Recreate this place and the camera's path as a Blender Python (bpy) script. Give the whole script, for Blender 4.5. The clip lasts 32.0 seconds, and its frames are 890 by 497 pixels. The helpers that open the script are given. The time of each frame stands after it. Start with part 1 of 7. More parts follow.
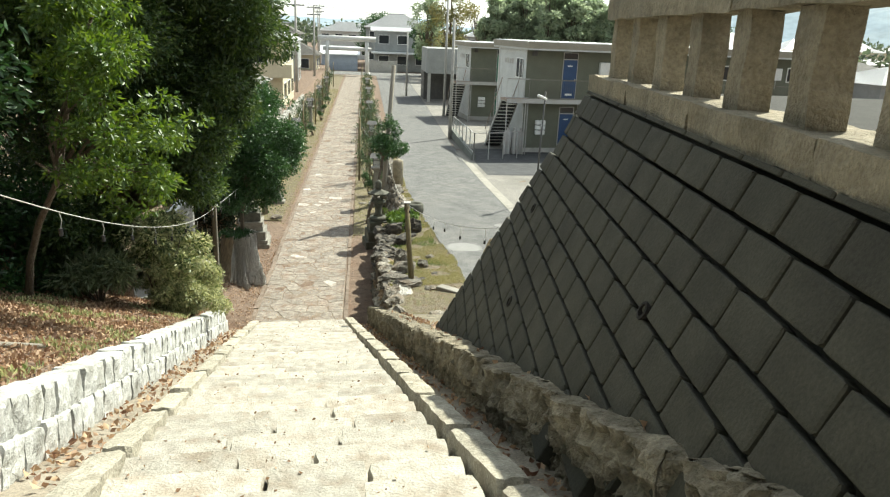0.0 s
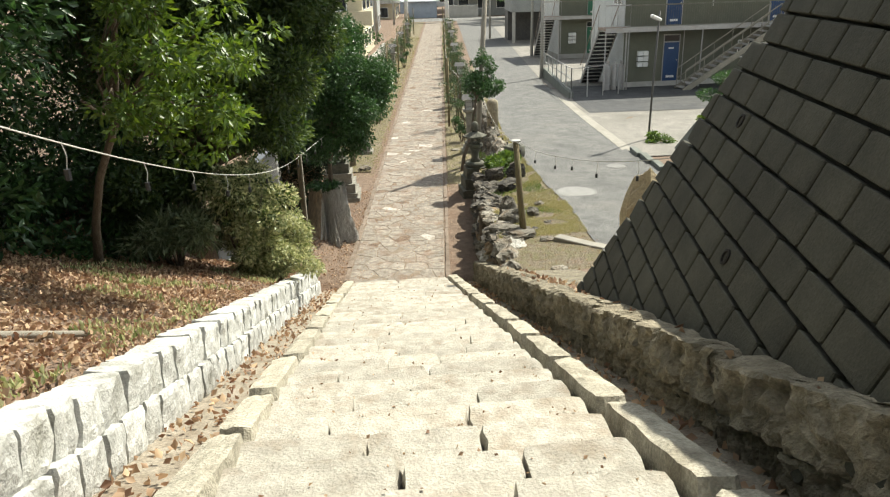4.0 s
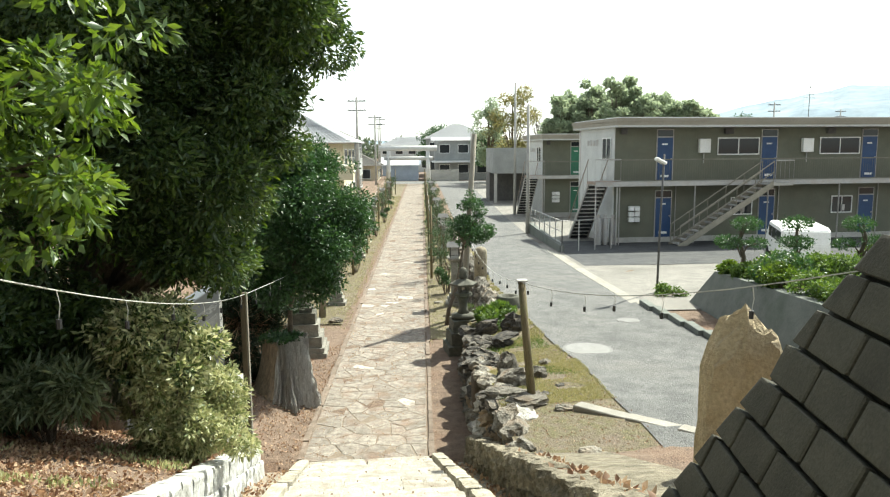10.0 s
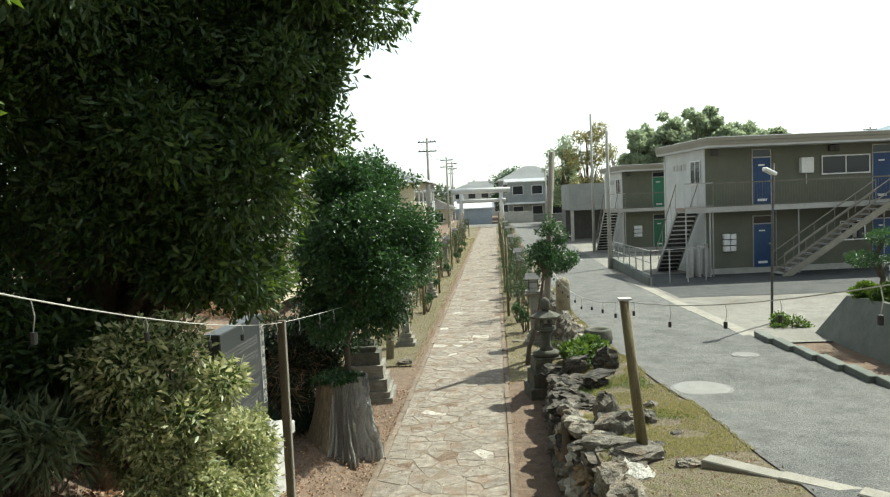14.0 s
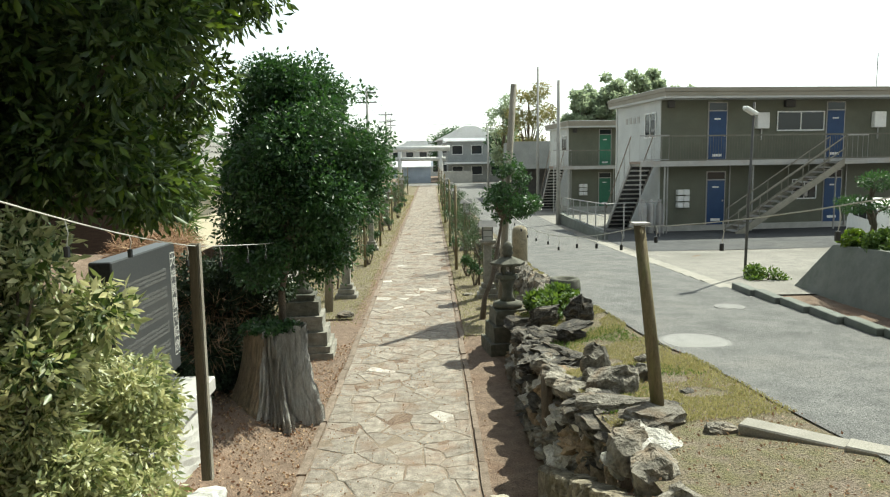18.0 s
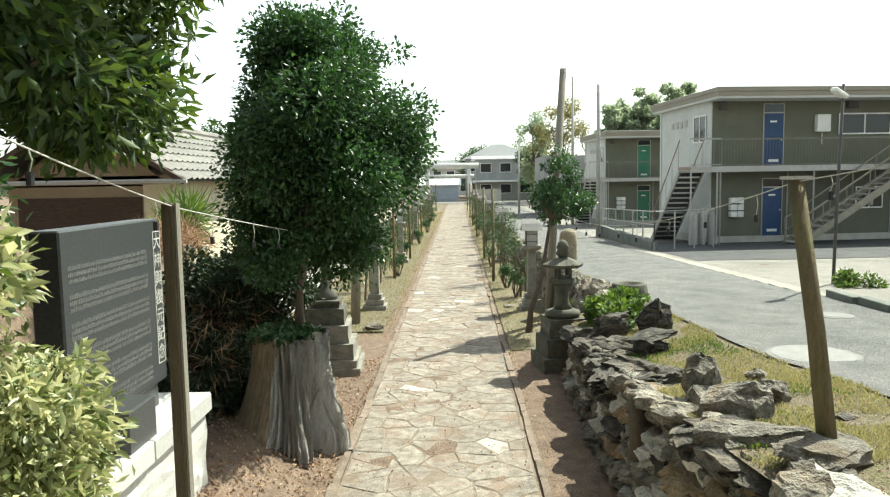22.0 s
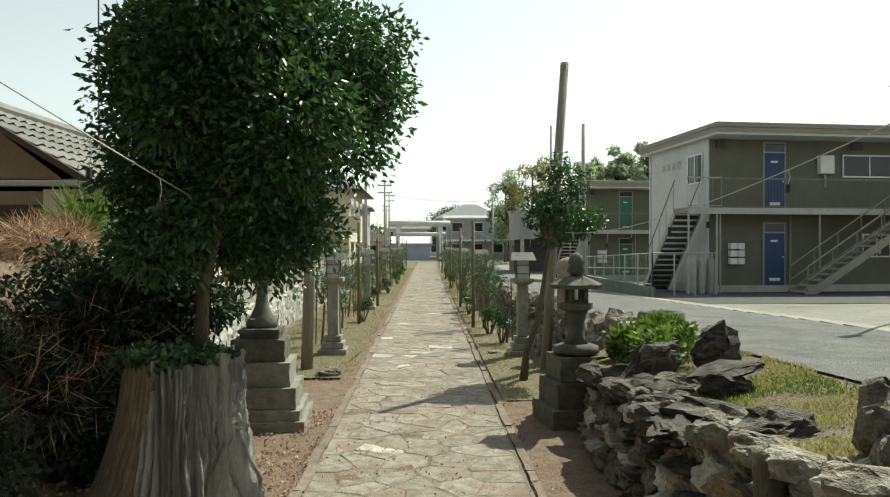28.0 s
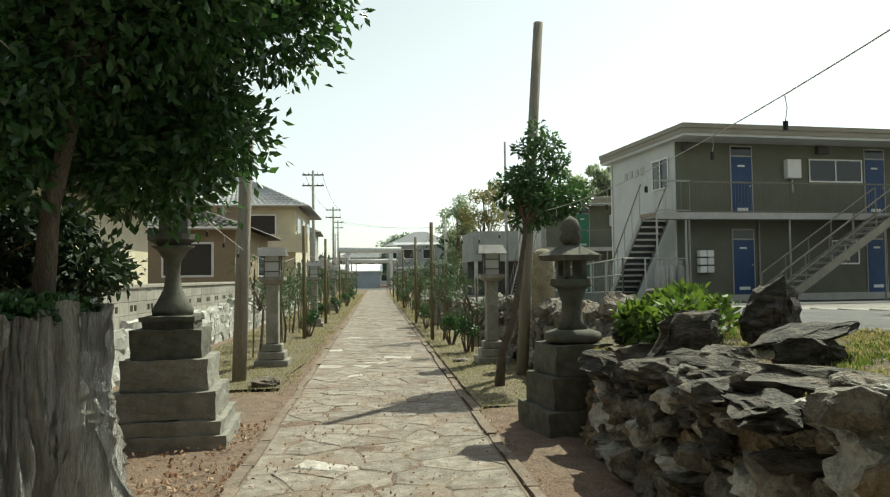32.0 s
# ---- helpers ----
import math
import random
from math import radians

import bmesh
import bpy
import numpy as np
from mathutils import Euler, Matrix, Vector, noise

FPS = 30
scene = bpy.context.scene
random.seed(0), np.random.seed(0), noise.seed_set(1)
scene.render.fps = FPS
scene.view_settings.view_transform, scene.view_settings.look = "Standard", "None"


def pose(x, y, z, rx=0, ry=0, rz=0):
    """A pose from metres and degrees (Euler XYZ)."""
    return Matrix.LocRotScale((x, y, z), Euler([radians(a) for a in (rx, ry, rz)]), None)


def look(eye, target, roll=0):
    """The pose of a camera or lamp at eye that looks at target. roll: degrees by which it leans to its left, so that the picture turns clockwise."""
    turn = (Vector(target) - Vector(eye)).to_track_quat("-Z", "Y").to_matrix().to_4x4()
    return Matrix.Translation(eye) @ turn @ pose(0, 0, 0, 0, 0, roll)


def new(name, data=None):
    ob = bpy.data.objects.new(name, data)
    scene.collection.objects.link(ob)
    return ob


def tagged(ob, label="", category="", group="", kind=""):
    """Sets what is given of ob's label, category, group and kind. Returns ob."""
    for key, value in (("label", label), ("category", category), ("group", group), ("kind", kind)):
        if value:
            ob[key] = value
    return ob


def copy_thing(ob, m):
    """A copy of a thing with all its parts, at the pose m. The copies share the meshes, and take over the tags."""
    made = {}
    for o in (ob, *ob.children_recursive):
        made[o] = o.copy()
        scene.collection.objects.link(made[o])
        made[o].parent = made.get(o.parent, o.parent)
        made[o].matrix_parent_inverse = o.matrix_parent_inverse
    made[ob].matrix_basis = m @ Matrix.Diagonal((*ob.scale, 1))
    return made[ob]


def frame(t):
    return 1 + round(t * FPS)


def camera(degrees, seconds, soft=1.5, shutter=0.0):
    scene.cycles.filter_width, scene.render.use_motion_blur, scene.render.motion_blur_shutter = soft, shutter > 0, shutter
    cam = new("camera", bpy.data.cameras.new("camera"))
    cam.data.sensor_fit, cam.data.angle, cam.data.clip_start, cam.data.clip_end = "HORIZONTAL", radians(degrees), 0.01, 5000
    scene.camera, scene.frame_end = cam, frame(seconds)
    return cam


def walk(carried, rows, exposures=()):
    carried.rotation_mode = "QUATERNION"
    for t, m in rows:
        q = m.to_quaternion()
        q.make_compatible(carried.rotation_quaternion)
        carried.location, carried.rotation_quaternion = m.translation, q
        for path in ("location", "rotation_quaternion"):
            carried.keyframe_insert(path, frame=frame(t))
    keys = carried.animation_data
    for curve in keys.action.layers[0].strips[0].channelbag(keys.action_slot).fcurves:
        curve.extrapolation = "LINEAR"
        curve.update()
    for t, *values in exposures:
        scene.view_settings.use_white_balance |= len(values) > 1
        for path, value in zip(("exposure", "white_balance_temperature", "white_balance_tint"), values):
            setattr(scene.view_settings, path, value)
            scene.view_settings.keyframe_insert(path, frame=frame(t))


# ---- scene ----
cam = camera(63.2, 32.0, soft=1.2)
PATH = [
    (0, (0.172, -3.322, 6.296), (0.399, -1.42, 5.722), 2.4),
    (0.5, (0.123, -3.135, 6.224), (0.355, -1.249, 5.602), 2.3),
    (1, (0.052, -2.906, 6.147), (0.244, -1.022, 5.504), 1.3),
    (1.5, (-0.007, -2.666, 6.059), (0.122, -0.789, 5.38), 0.1),
    (2, (-0.058, -2.46, 5.982), (-0.003, -0.593, 5.267), -0.8),
    (2.5, (-0.102, -2.242, 5.911), (-0.095, -0.387, 5.164), -1.8),
    (4.5, (-0.213, -1.27, 5.594), (-0.222, 0.614, 4.925), -1.8),
    (5, (-0.258, -1.084, 5.541), (-0.22, 0.817, 4.921), -1.6),
    (5.5, (-0.274, -0.874, 5.495), (-0.203, 1.042, 4.926), -1.1),
    (6, (-0.311, -0.644, 5.417), (-0.217, 1.271, 4.849), -0.1),
    (6.5, (-0.296, -0.417, 5.309), (-0.172, 1.497, 4.743), 0.7),
    (7, (-0.283, -0.169, 5.218), (-0.096, 1.745, 4.666), 1.8),
    (7.5, (-0.294, 0.059, 5.127), (-0.154, 1.979, 4.581), 1.5),
    (8, (-0.294, 0.257, 5.079), (-0.159, 2.191, 4.589), 0.8),
    (8.5, (-0.305, 0.451, 5.018), (-0.192, 2.399, 4.579), 0.4),
    (9, (-0.309, 0.7, 4.941), (-0.199, 2.665, 4.581), -0.2),
    (9.5, (-0.318, 0.947, 4.848), (-0.24, 2.921, 4.532), -0.5),
    (10, (-0.301, 1.177, 4.755), (-0.239, 3.157, 4.482), -0.4),
    (10.5, (-0.301, 1.401, 4.678), (-0.263, 3.385, 4.43), -0.7),
    (11, (-0.296, 1.669, 4.6), (-0.285, 3.656, 4.376), -1.1),
    (11.5, (-0.282, 1.88, 4.524), (-0.287, 3.871, 4.338), -1.8),
    (12, (-0.295, 2.091, 4.476), (-0.311, 4.083, 4.296), -1.8),
    (12.5, (-0.271, 2.292, 4.389), (-0.293, 4.285, 4.226), -1.9),
    (13, (-0.267, 2.513, 4.309), (-0.314, 4.507, 4.16), -1.6),
    (13.5, (-0.266, 2.77, 4.219), (-0.343, 4.762, 4.058), -2.0),
    (14, (-0.305, 3.021, 4.134), (-0.447, 5.011, 3.994), -2.5),
    (14.5, (-0.35, 3.239, 4.066), (-0.527, 5.228, 3.941), -2.9),
    (16.5, (-0.54, 4.137, 3.722), (-0.646, 6.132, 3.612), -2.9),
    (17, (-0.597, 4.37, 3.667), (-0.652, 6.364, 3.515), -2.3),
    (17.5, (-0.652, 4.547, 3.611), (-0.651, 6.538, 3.42), -1.7),
    (18, (-0.732, 4.78, 3.53), (-0.697, 6.765, 3.283), -0.9),
    (18.5, (-0.792, 5.028, 3.425), (-0.779, 7.013, 3.178), -1.0),
    (19, (-0.847, 5.29, 3.341), (-0.885, 7.272, 3.076), -1.2),
    (19.5, (-0.846, 5.469, 3.262), (-0.919, 7.451, 3.003), -1.9),
    (20, (-0.856, 5.651, 3.202), (-0.926, 7.635, 2.959), -2.4),
    (20.5, (-0.902, 5.856, 3.162), (-0.978, 7.841, 2.928), -2.1),
    (21, (-0.929, 6.062, 3.095), (-0.972, 8.05, 2.879), -2.1),
    (21.5, (-0.975, 6.276, 3.026), (-1.016, 8.266, 2.831), -1.3),
    (22, (-1.003, 6.516, 2.963), (-1.039, 8.507, 2.777), -1.0),
    (22.5, (-1.011, 6.753, 2.893), (-1.029, 8.746, 2.729), -0.6),
    (23, (-1.053, 6.978, 2.822), (-1.062, 8.973, 2.672), 0.2),
    (23.5, (-1.074, 7.189, 2.729), (-1.036, 9.184, 2.593), -0.1),
    (24, (-1.097, 7.394, 2.657), (-1.04, 9.389, 2.534), -0.0),
    (24.5, (-1.111, 7.589, 2.613), (-1.039, 9.585, 2.501), -0.3),
    (25, (-1.12, 7.827, 2.556), (-1.045, 9.824, 2.459), -0.9),
    (25.5, (-1.162, 8.065, 2.461), (-1.107, 10.062, 2.377), -0.6),
    (27.5, (-1.121, 9.001, 2.168), (-1.074, 11.0, 2.164), -0.1),
    (28, (-1.15, 9.212, 2.096), (-1.1, 11.211, 2.088), -0.0),
    (28.5, (-1.146, 9.439, 1.995), (-1.058, 11.437, 1.985), -0.0),
    (29, (-1.156, 9.646, 1.941), (-1.057, 11.643, 1.938), 0.2),
    (29.5, (-1.197, 9.862, 1.89), (-1.057, 11.857, 1.89), 0.6),
    (30, (-1.218, 10.039, 1.832), (-1.035, 12.031, 1.844), 0.4),
    (30.5, (-1.232, 10.266, 1.745), (-1.055, 12.258, 1.776), 0.4),
    (31, (-1.252, 10.472, 1.68), (-1.063, 12.463, 1.701), 0.0),
    (31.5, (-1.242, 10.689, 1.586), (-1.057, 12.68, 1.621), -0.5),
    (32, (-1.238, 10.981, 1.44), (-1.049, 12.97, 1.519), -0.7),
]
EXPOSURES = [(0.0, 0.84, 6500, 0), (4.0, 0.76, 6700, 4), (7.0, 0.93, 6650, 2), (9.5, 1.06, 6450, 1), (13.0, 0.68, 6400, -3), (17.0, 0.48, 6450, -3), (19.2, 0.98, 6500, -3), (21.5, 1.02, 6500, -3), (23.0, 0.95, 6500, -4), (26.0, 0.52, 6600, -6), (30.0, 0.28, 6700, -6), (32.0, 0.26, 6700, -6)]
UNIT = 1.08            # metres to one unit of the plan, from doors, steps and block courses
walk(cam, [(t, look(Vector(eye) * UNIT, Vector(target) * UNIT, roll)) for t, eye, target, roll in PATH], exposures=EXPOSURES)

# ---- light ----
SUN_AZ, SUN_EL = 44.0, 51.0
world = bpy.data.worlds.new("world")
scene.world = world
world.use_nodes = True
wn = world.node_tree.nodes
sky = wn.new("ShaderNodeTexSky")
sky.sky_type = "NISHITA"
sky.sun_disc = False
sky.sun_elevation = radians(SUN_EL)
sky.sun_rotation = radians(SUN_AZ)
sky.air_density, sky.dust_density, sky.ozone_density = 1.0, 1.0, 1.0
wn["Background"].inputs[1].default_value = 0.135
haze = wn.new("ShaderNodeHueSaturation")
haze.inputs["Saturation"].default_value = 0.3
world.node_tree.links.new(sky.outputs[0], haze.inputs["Color"])
world.node_tree.links.new(haze.outputs[0], wn["Background"].inputs[0])
sun = new("sun", bpy.data.lights.new("sun", "SUN"))
sun.data.energy, sun.data.angle, sun.data.color = 5.0, radians(0.55), (1.0, 0.95, 0.86)
_az, _el = radians(SUN_AZ), radians(SUN_EL)
SUNWARD = Vector((math.sin(_az) * math.cos(_el), math.cos(_az) * math.cos(_el), math.sin(_el)))
sun.matrix_world = look(SUNWARD * 50, (0, 0, 0))


# ---- materials ----
def mat(name, c1, c2, scale=6.0, rough=0.85, bump=0.25, fine=60.0, c3=None, c3_scale=1.2, c3_amount=0.45, metal=0.0, island=0.0,
        obj_random=0.12, distance=0.01, spec=0.4, stretch=None, speckle=0.2):
    """Two colours mixed by noise, a third in large patches, fine grain, bump, and a shift of brightness from piece to piece."""
    m = bpy.data.materials.new(name)
    m.use_nodes = True
    t = m.node_tree
    n, l = t.nodes, t.links
    b = n["Principled BSDF"]
    b.inputs["Roughness"].default_value = rough
    b.inputs["Metallic"].default_value = metal
    b.inputs["Specular IOR Level"].default_value = spec
    co = n.new("ShaderNodeTexCoord")
    vec = co.outputs["Object"]
    geo = n.new("ShaderNodeNewGeometry")
    mp = n.new("ShaderNodeMapping")
    l.new(geo.outputs["Position"], mp.inputs[0])
    if stretch:
        mp.inputs["Scale"].default_value = stretch
    vec = mp.outputs[0]

    def noise_node(s, detail, off=0.0):
        k = n.new("ShaderNodeTexNoise")
        k.inputs["Scale"].default_value = s
        k.inputs["Detail"].default_value = detail
        k.inputs["Roughness"].default_value = 0.62
        l.new(vec, k.inputs["Vector"])
        return k
    big = noise_node(scale, 5)
    grain = noise_node(fine, 3)
    ramp = n.new("ShaderNodeMapRange")
    ramp.inputs[1].default_value, ramp.inputs[2].default_value = 0.34, 0.66
    l.new(big.outputs[0], ramp.inputs[0])
    mix = n.new("ShaderNodeMix")
    mix.data_type = "RGBA"
    l.new(ramp.outputs[0], mix.inputs[0])
    mix.inputs[6].default_value, mix.inputs[7].default_value = (*c1, 1), (*c2, 1)
    col = mix.outputs[2]
    if c3:
        patch = noise_node(c3_scale, 6)
        r3 = n.new("ShaderNodeMapRange")
        r3.inputs[1].default_value, r3.inputs[2].default_value = 0.5, 0.68
        r3.inputs[4].default_value = c3_amount
        l.new(patch.outputs[0], r3.inputs[0])
        m3 = n.new("ShaderNodeMix")
        m3.data_type = "RGBA"
        l.new(r3.outputs[0], m3.inputs[0])
        l.new(col, m3.inputs[6])
        m3.inputs[7].default_value = (*c3, 1)
        col = m3.outputs[2]
    hsv = n.new("ShaderNodeHueSaturation")
    l.new(col, hsv.inputs["Color"])
    gr = n.new("ShaderNodeMapRange")
    gr.inputs[1].default_value, gr.inputs[2].default_value, gr.inputs[3].default_value, gr.inputs[4].default_value = 0.3, 0.7, 1 - speckle, 1 + speckle
    l.new(grain.outputs[0], gr.inputs[0])
    val = gr.outputs[0]
    if obj_random or island:
        src = n.new("ShaderNodeObjectInfo").outputs["Random"] if not island else geo.outputs["Random Per Island"]
        amt = island or obj_random
        rr = n.new("ShaderNodeMapRange")
        rr.inputs[3].default_value, rr.inputs[4].default_value = 1 - amt, 1 + amt
        l.new(src, rr.inputs[0])
        mul = n.new("ShaderNodeMath")
        mul.operation = "MULTIPLY"
        l.new(val, mul.inputs[0])
        l.new(rr.outputs[0], mul.inputs[1])
        val = mul.outputs[0]
    l.new(val, hsv.inputs["Value"])
    l.new(hsv.outputs[0], b.inputs["Base Color"])
    if bump:
        bp = n.new("ShaderNodeBump")
        bp.inputs["Strength"].default_value = bump
        bp.inputs["Distance"].default_value = distance
        add = n.new("ShaderNodeMath")
        add.operation = "ADD"
        l.new(big.outputs[0], add.inputs[0])
        l.new(grain.outputs[0], add.inputs[1])
        l.new(add.outputs[0], bp.inputs["Height"])
        l.new(bp.outputs[0], b.inputs["Normal"])
    return m


def leaf_mat(name, c1, c2, shine=0.45, through_light=0.35):
    """Leaves: colour varies from leaf to leaf, gloss on top, light comes through."""
    m = bpy.data.materials.new(name)
    m.use_nodes = True
    t = m.node_tree
    n, l = t.nodes, t.links
    b = n["Principled BSDF"]
    b.inputs["Roughness"].default_value = shine
    geo = n.new("ShaderNodeNewGeometry")
    mix = n.new("ShaderNodeMix")
    mix.data_type = "RGBA"
    l.new(geo.outputs["Random Per Island"], mix.inputs[0])
    mix.inputs[6].default_value, mix.inputs[7].default_value = (*c1, 1), (*c2, 1)
    l.new(mix.outputs[2], b.inputs["Base Color"])
    tr = n.new("ShaderNodeBsdfTranslucent")
    hs = n.new("ShaderNodeHueSaturation")
    hs.inputs["Hue"].default_value, hs.inputs["Saturation"].default_value, hs.inputs["Value"].default_value = 0.48, 1.15, 1.9
    l.new(mix.outputs[2], hs.inputs["Color"])
    l.new(hs.outputs[0], tr.inputs["Color"])
    ms = n.new("ShaderNodeMixShader")
    ms.inputs[0].default_value = through_light
    l.new(b.outputs[0], ms.inputs[1])
    l.new(tr.outputs[0], ms.inputs[2])
    l.new(ms.outputs[0], n["Material Output"].inputs["Surface"])
    return m


def plain(name, c, rough=0.6, metal=0.0, alpha=1.0):
    m = bpy.data.materials.new(name)
    m.use_nodes = True
    b = m.node_tree.nodes["Principled BSDF"]
    b.inputs["Base Color"].default_value = (*c, 1)
    b.inputs["Roughness"].default_value = rough
    b.inputs["Metallic"].default_value = metal
    return m


M_STEP = mat("worn_stair_stone", (0.32, 0.297, 0.25), (0.45, 0.425, 0.365), 9, 0.9, 0.9, 60, (0.25, 0.2, 0.145), 3.4, 0.75, obj_random=0.13, speckle=0.13, distance=0.012)
M_KERB = mat("kerb_stone", (0.31, 0.285, 0.225), (0.45, 0.415, 0.335), 7, 0.9, 0.8, 50, (0.19, 0.165, 0.12), 2.6, 0.75, speckle=0.28, distance=0.02)
M_FLAG = mat("path_flagstone", (0.165, 0.14, 0.115), (0.32, 0.285, 0.24), 7, 0.92, 1.0, 55, (0.2, 0.14, 0.102), 1.9, 0.9, obj_random=0.13, speckle=0.3)
M_FLAGS = mat("path_flagstone_far", (0.165, 0.14, 0.115), (0.32, 0.285, 0.24), 7, 0.92, 1.0, 55, (0.2, 0.14, 0.102), 1.9, 0.9, island=0.13, speckle=0.3)
M_FLAGP = mat("pale_path_flagstone", (0.34, 0.31, 0.27), (0.55, 0.52, 0.47), 8, 0.92, 0.9, 50, (0.2, 0.145, 0.105), 3.0, 0.9, speckle=0.25)
M_BED = mat("trodden_sand", (0.175, 0.138, 0.105), (0.26, 0.21, 0.16), 6, 1.0, 0.8, 50, (0.165, 0.115, 0.08), 2.2, 0.8, speckle=0.35)
M_SAND = mat("pale_gutter_sand", (0.24, 0.205, 0.155), (0.34, 0.3, 0.24), 6, 1.0, 0.8, 55, (0.2, 0.15, 0.105), 2.4, 0.7, speckle=0.3)
M_SOIL = mat("soil_and_litter", (0.125, 0.088, 0.064), (0.205, 0.148, 0.108), 5, 1.0, 0.8, 45, (0.17, 0.105, 0.07), 0.9, 0.6, distance=0.03, speckle=0.4)
M_VERGE = mat("dry_turf", (0.21, 0.17, 0.125), (0.17, 0.155, 0.075), 5.5, 1.0, 1.0, 50, (0.22, 0.175, 0.135), 1.3, 0.8, distance=0.04, speckle=0.5)
M_ASPH = mat("worn_asphalt", (0.13, 0.13, 0.126), (0.195, 0.192, 0.184), 2.2, 0.92, 0.9, 60, (0.22, 0.21, 0.193), 0.5, 0.6, spec=0.25, speckle=0.7, distance=0.02)
# asphalt darkened to hold the shadow of the apartments
M_LOTSHADOW = mat("lot_shadow_asphalt", (0.055, 0.056, 0.058), (0.085, 0.086, 0.088), 2.2, 0.9, 0.5, 75, (0.11, 0.108, 0.1), 0.5, 0.5, spec=0.25, speckle=0.4)
M_GRAVEL = mat("parking_gravel", (0.17, 0.16, 0.143), (0.235, 0.22, 0.195), 2, 0.95, 0.7, 40, (0.115, 0.11, 0.093), 0.5, 0.7, speckle=0.5)
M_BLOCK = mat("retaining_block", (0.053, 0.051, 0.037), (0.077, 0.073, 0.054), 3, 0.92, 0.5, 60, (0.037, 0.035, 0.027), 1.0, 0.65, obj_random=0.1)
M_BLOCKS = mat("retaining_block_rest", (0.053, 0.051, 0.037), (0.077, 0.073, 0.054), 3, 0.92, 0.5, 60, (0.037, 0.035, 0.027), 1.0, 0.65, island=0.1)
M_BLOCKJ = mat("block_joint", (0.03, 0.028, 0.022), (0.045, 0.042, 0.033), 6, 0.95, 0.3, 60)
M_WHITEST = mat("pale_wall_stone", (0.37, 0.37, 0.345), (0.55, 0.545, 0.52), 9, 0.9, 0.8, 55, (0.2, 0.195, 0.16), 3.6, 0.75, obj_random=0.12)
M_ROUGHST = mat("rough_brown_stone", (0.135, 0.115, 0.077), (0.32, 0.28, 0.205), 8, 0.9, 1.0, 45, (0.1, 0.087, 0.06), 3.0, 0.7, obj_random=0.15, distance=0.03)
M_ROCK = mat("grey_field_rock", (0.085, 0.076, 0.06), (0.29, 0.265, 0.22), 5, 0.92, 1.0, 30, (0.19, 0.135, 0.085), 2.8, 0.75, obj_random=0.32, speckle=0.3, distance=0.04)
M_ROCKD = mat("dark_bedded_rock", (0.036, 0.032, 0.027), (0.115, 0.103, 0.085), 7, 0.85, 1.0, 35, (0.21, 0.17, 0.12), 3.5, 0.6, obj_random=0.25, speckle=0.35, distance=0.03, stretch=(1, 1, 4))
M_ROCKP = mat("pale_quartz_rock", (0.38, 0.36, 0.32), (0.6, 0.58, 0.53), 7, 0.9, 1.0, 35, (0.16, 0.14, 0.11), 3.5, 0.7, obj_random=0.2, speckle=0.25, distance=0.03)
M_ROCKO = mat("ochre_rock", (0.2, 0.14, 0.085), (0.36, 0.27, 0.17), 6, 0.9, 1.0, 35, (0.1, 0.08, 0.055), 3.0, 0.7, obj_random=0.2, speckle=0.3, distance=0.03)
M_LANT = mat("weathered_granite", (0.20, 0.19, 0.16), (0.30, 0.285, 0.245), 9, 0.9, 0.4, 90, (0.14, 0.14, 0.11), 2.5, 0.6)
M_DARKLANT = mat("dark_mossy_stone", (0.07, 0.07, 0.055), (0.125, 0.12, 0.095), 9, 0.92, 0.4, 80, (0.07, 0.08, 0.05), 3, 0.5)
M_BALU = mat("balustrade_stone", (0.25, 0.215, 0.15), (0.34, 0.295, 0.21), 8, 0.9, 0.9, 35, (0.13, 0.115, 0.08), 2.5, 0.6, distance=0.03)
M_BARK = mat("dead_stump_wood", (0.58, 0.55, 0.5), (0.88, 0.86, 0.82), 5, 0.9, 1.0, 40, (0.3, 0.245, 0.18), 2.6, 0.5, distance=0.05, stretch=(6, 6, 0.7))
M_BARKIN = mat("stump_brown_wood", (0.2, 0.155, 0.105), (0.36, 0.28, 0.19), 5, 0.9, 0.7, 40, distance=0.03, stretch=(5, 5, 0.8))
M_TRUNK = mat("bark", (0.11, 0.085, 0.06), (0.17, 0.135, 0.10), 8, 0.95, 0.9, 40, distance=0.03, stretch=(3, 3, 0.6))
M_POST = mat("mossy_timber", (0.12, 0.095, 0.052), (0.18, 0.145, 0.082), 7, 0.9, 0.6, 50, (0.13, 0.14, 0.05), 3, 0.7, distance=0.02, stretch=(4, 4, 0.5))
M_POSTD = mat("dark_square_timber", (0.07, 0.055, 0.035), (0.115, 0.09, 0.058), 7, 0.9, 0.6, 50, (0.09, 0.085, 0.04), 3, 0.5, distance=0.02, stretch=(4, 4, 0.5))
M_POSTG = mat("grey_timber", (0.2, 0.18, 0.145), (0.29, 0.265, 0.22), 8, 0.9, 0.5, 60, (0.14, 0.12, 0.09), 2, 0.5, distance=0.02, stretch=(5, 5, 0.5))
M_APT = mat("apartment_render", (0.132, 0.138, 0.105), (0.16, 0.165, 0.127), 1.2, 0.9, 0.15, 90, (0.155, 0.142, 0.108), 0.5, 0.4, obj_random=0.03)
M_APTW = mat("white_render", (0.50, 0.51, 0.50), (0.58, 0.59, 0.58), 1.2, 0.9, 0.15, 90, (0.6, 0.6, 0.57), 0.6, 0.3, obj_random=0.03)
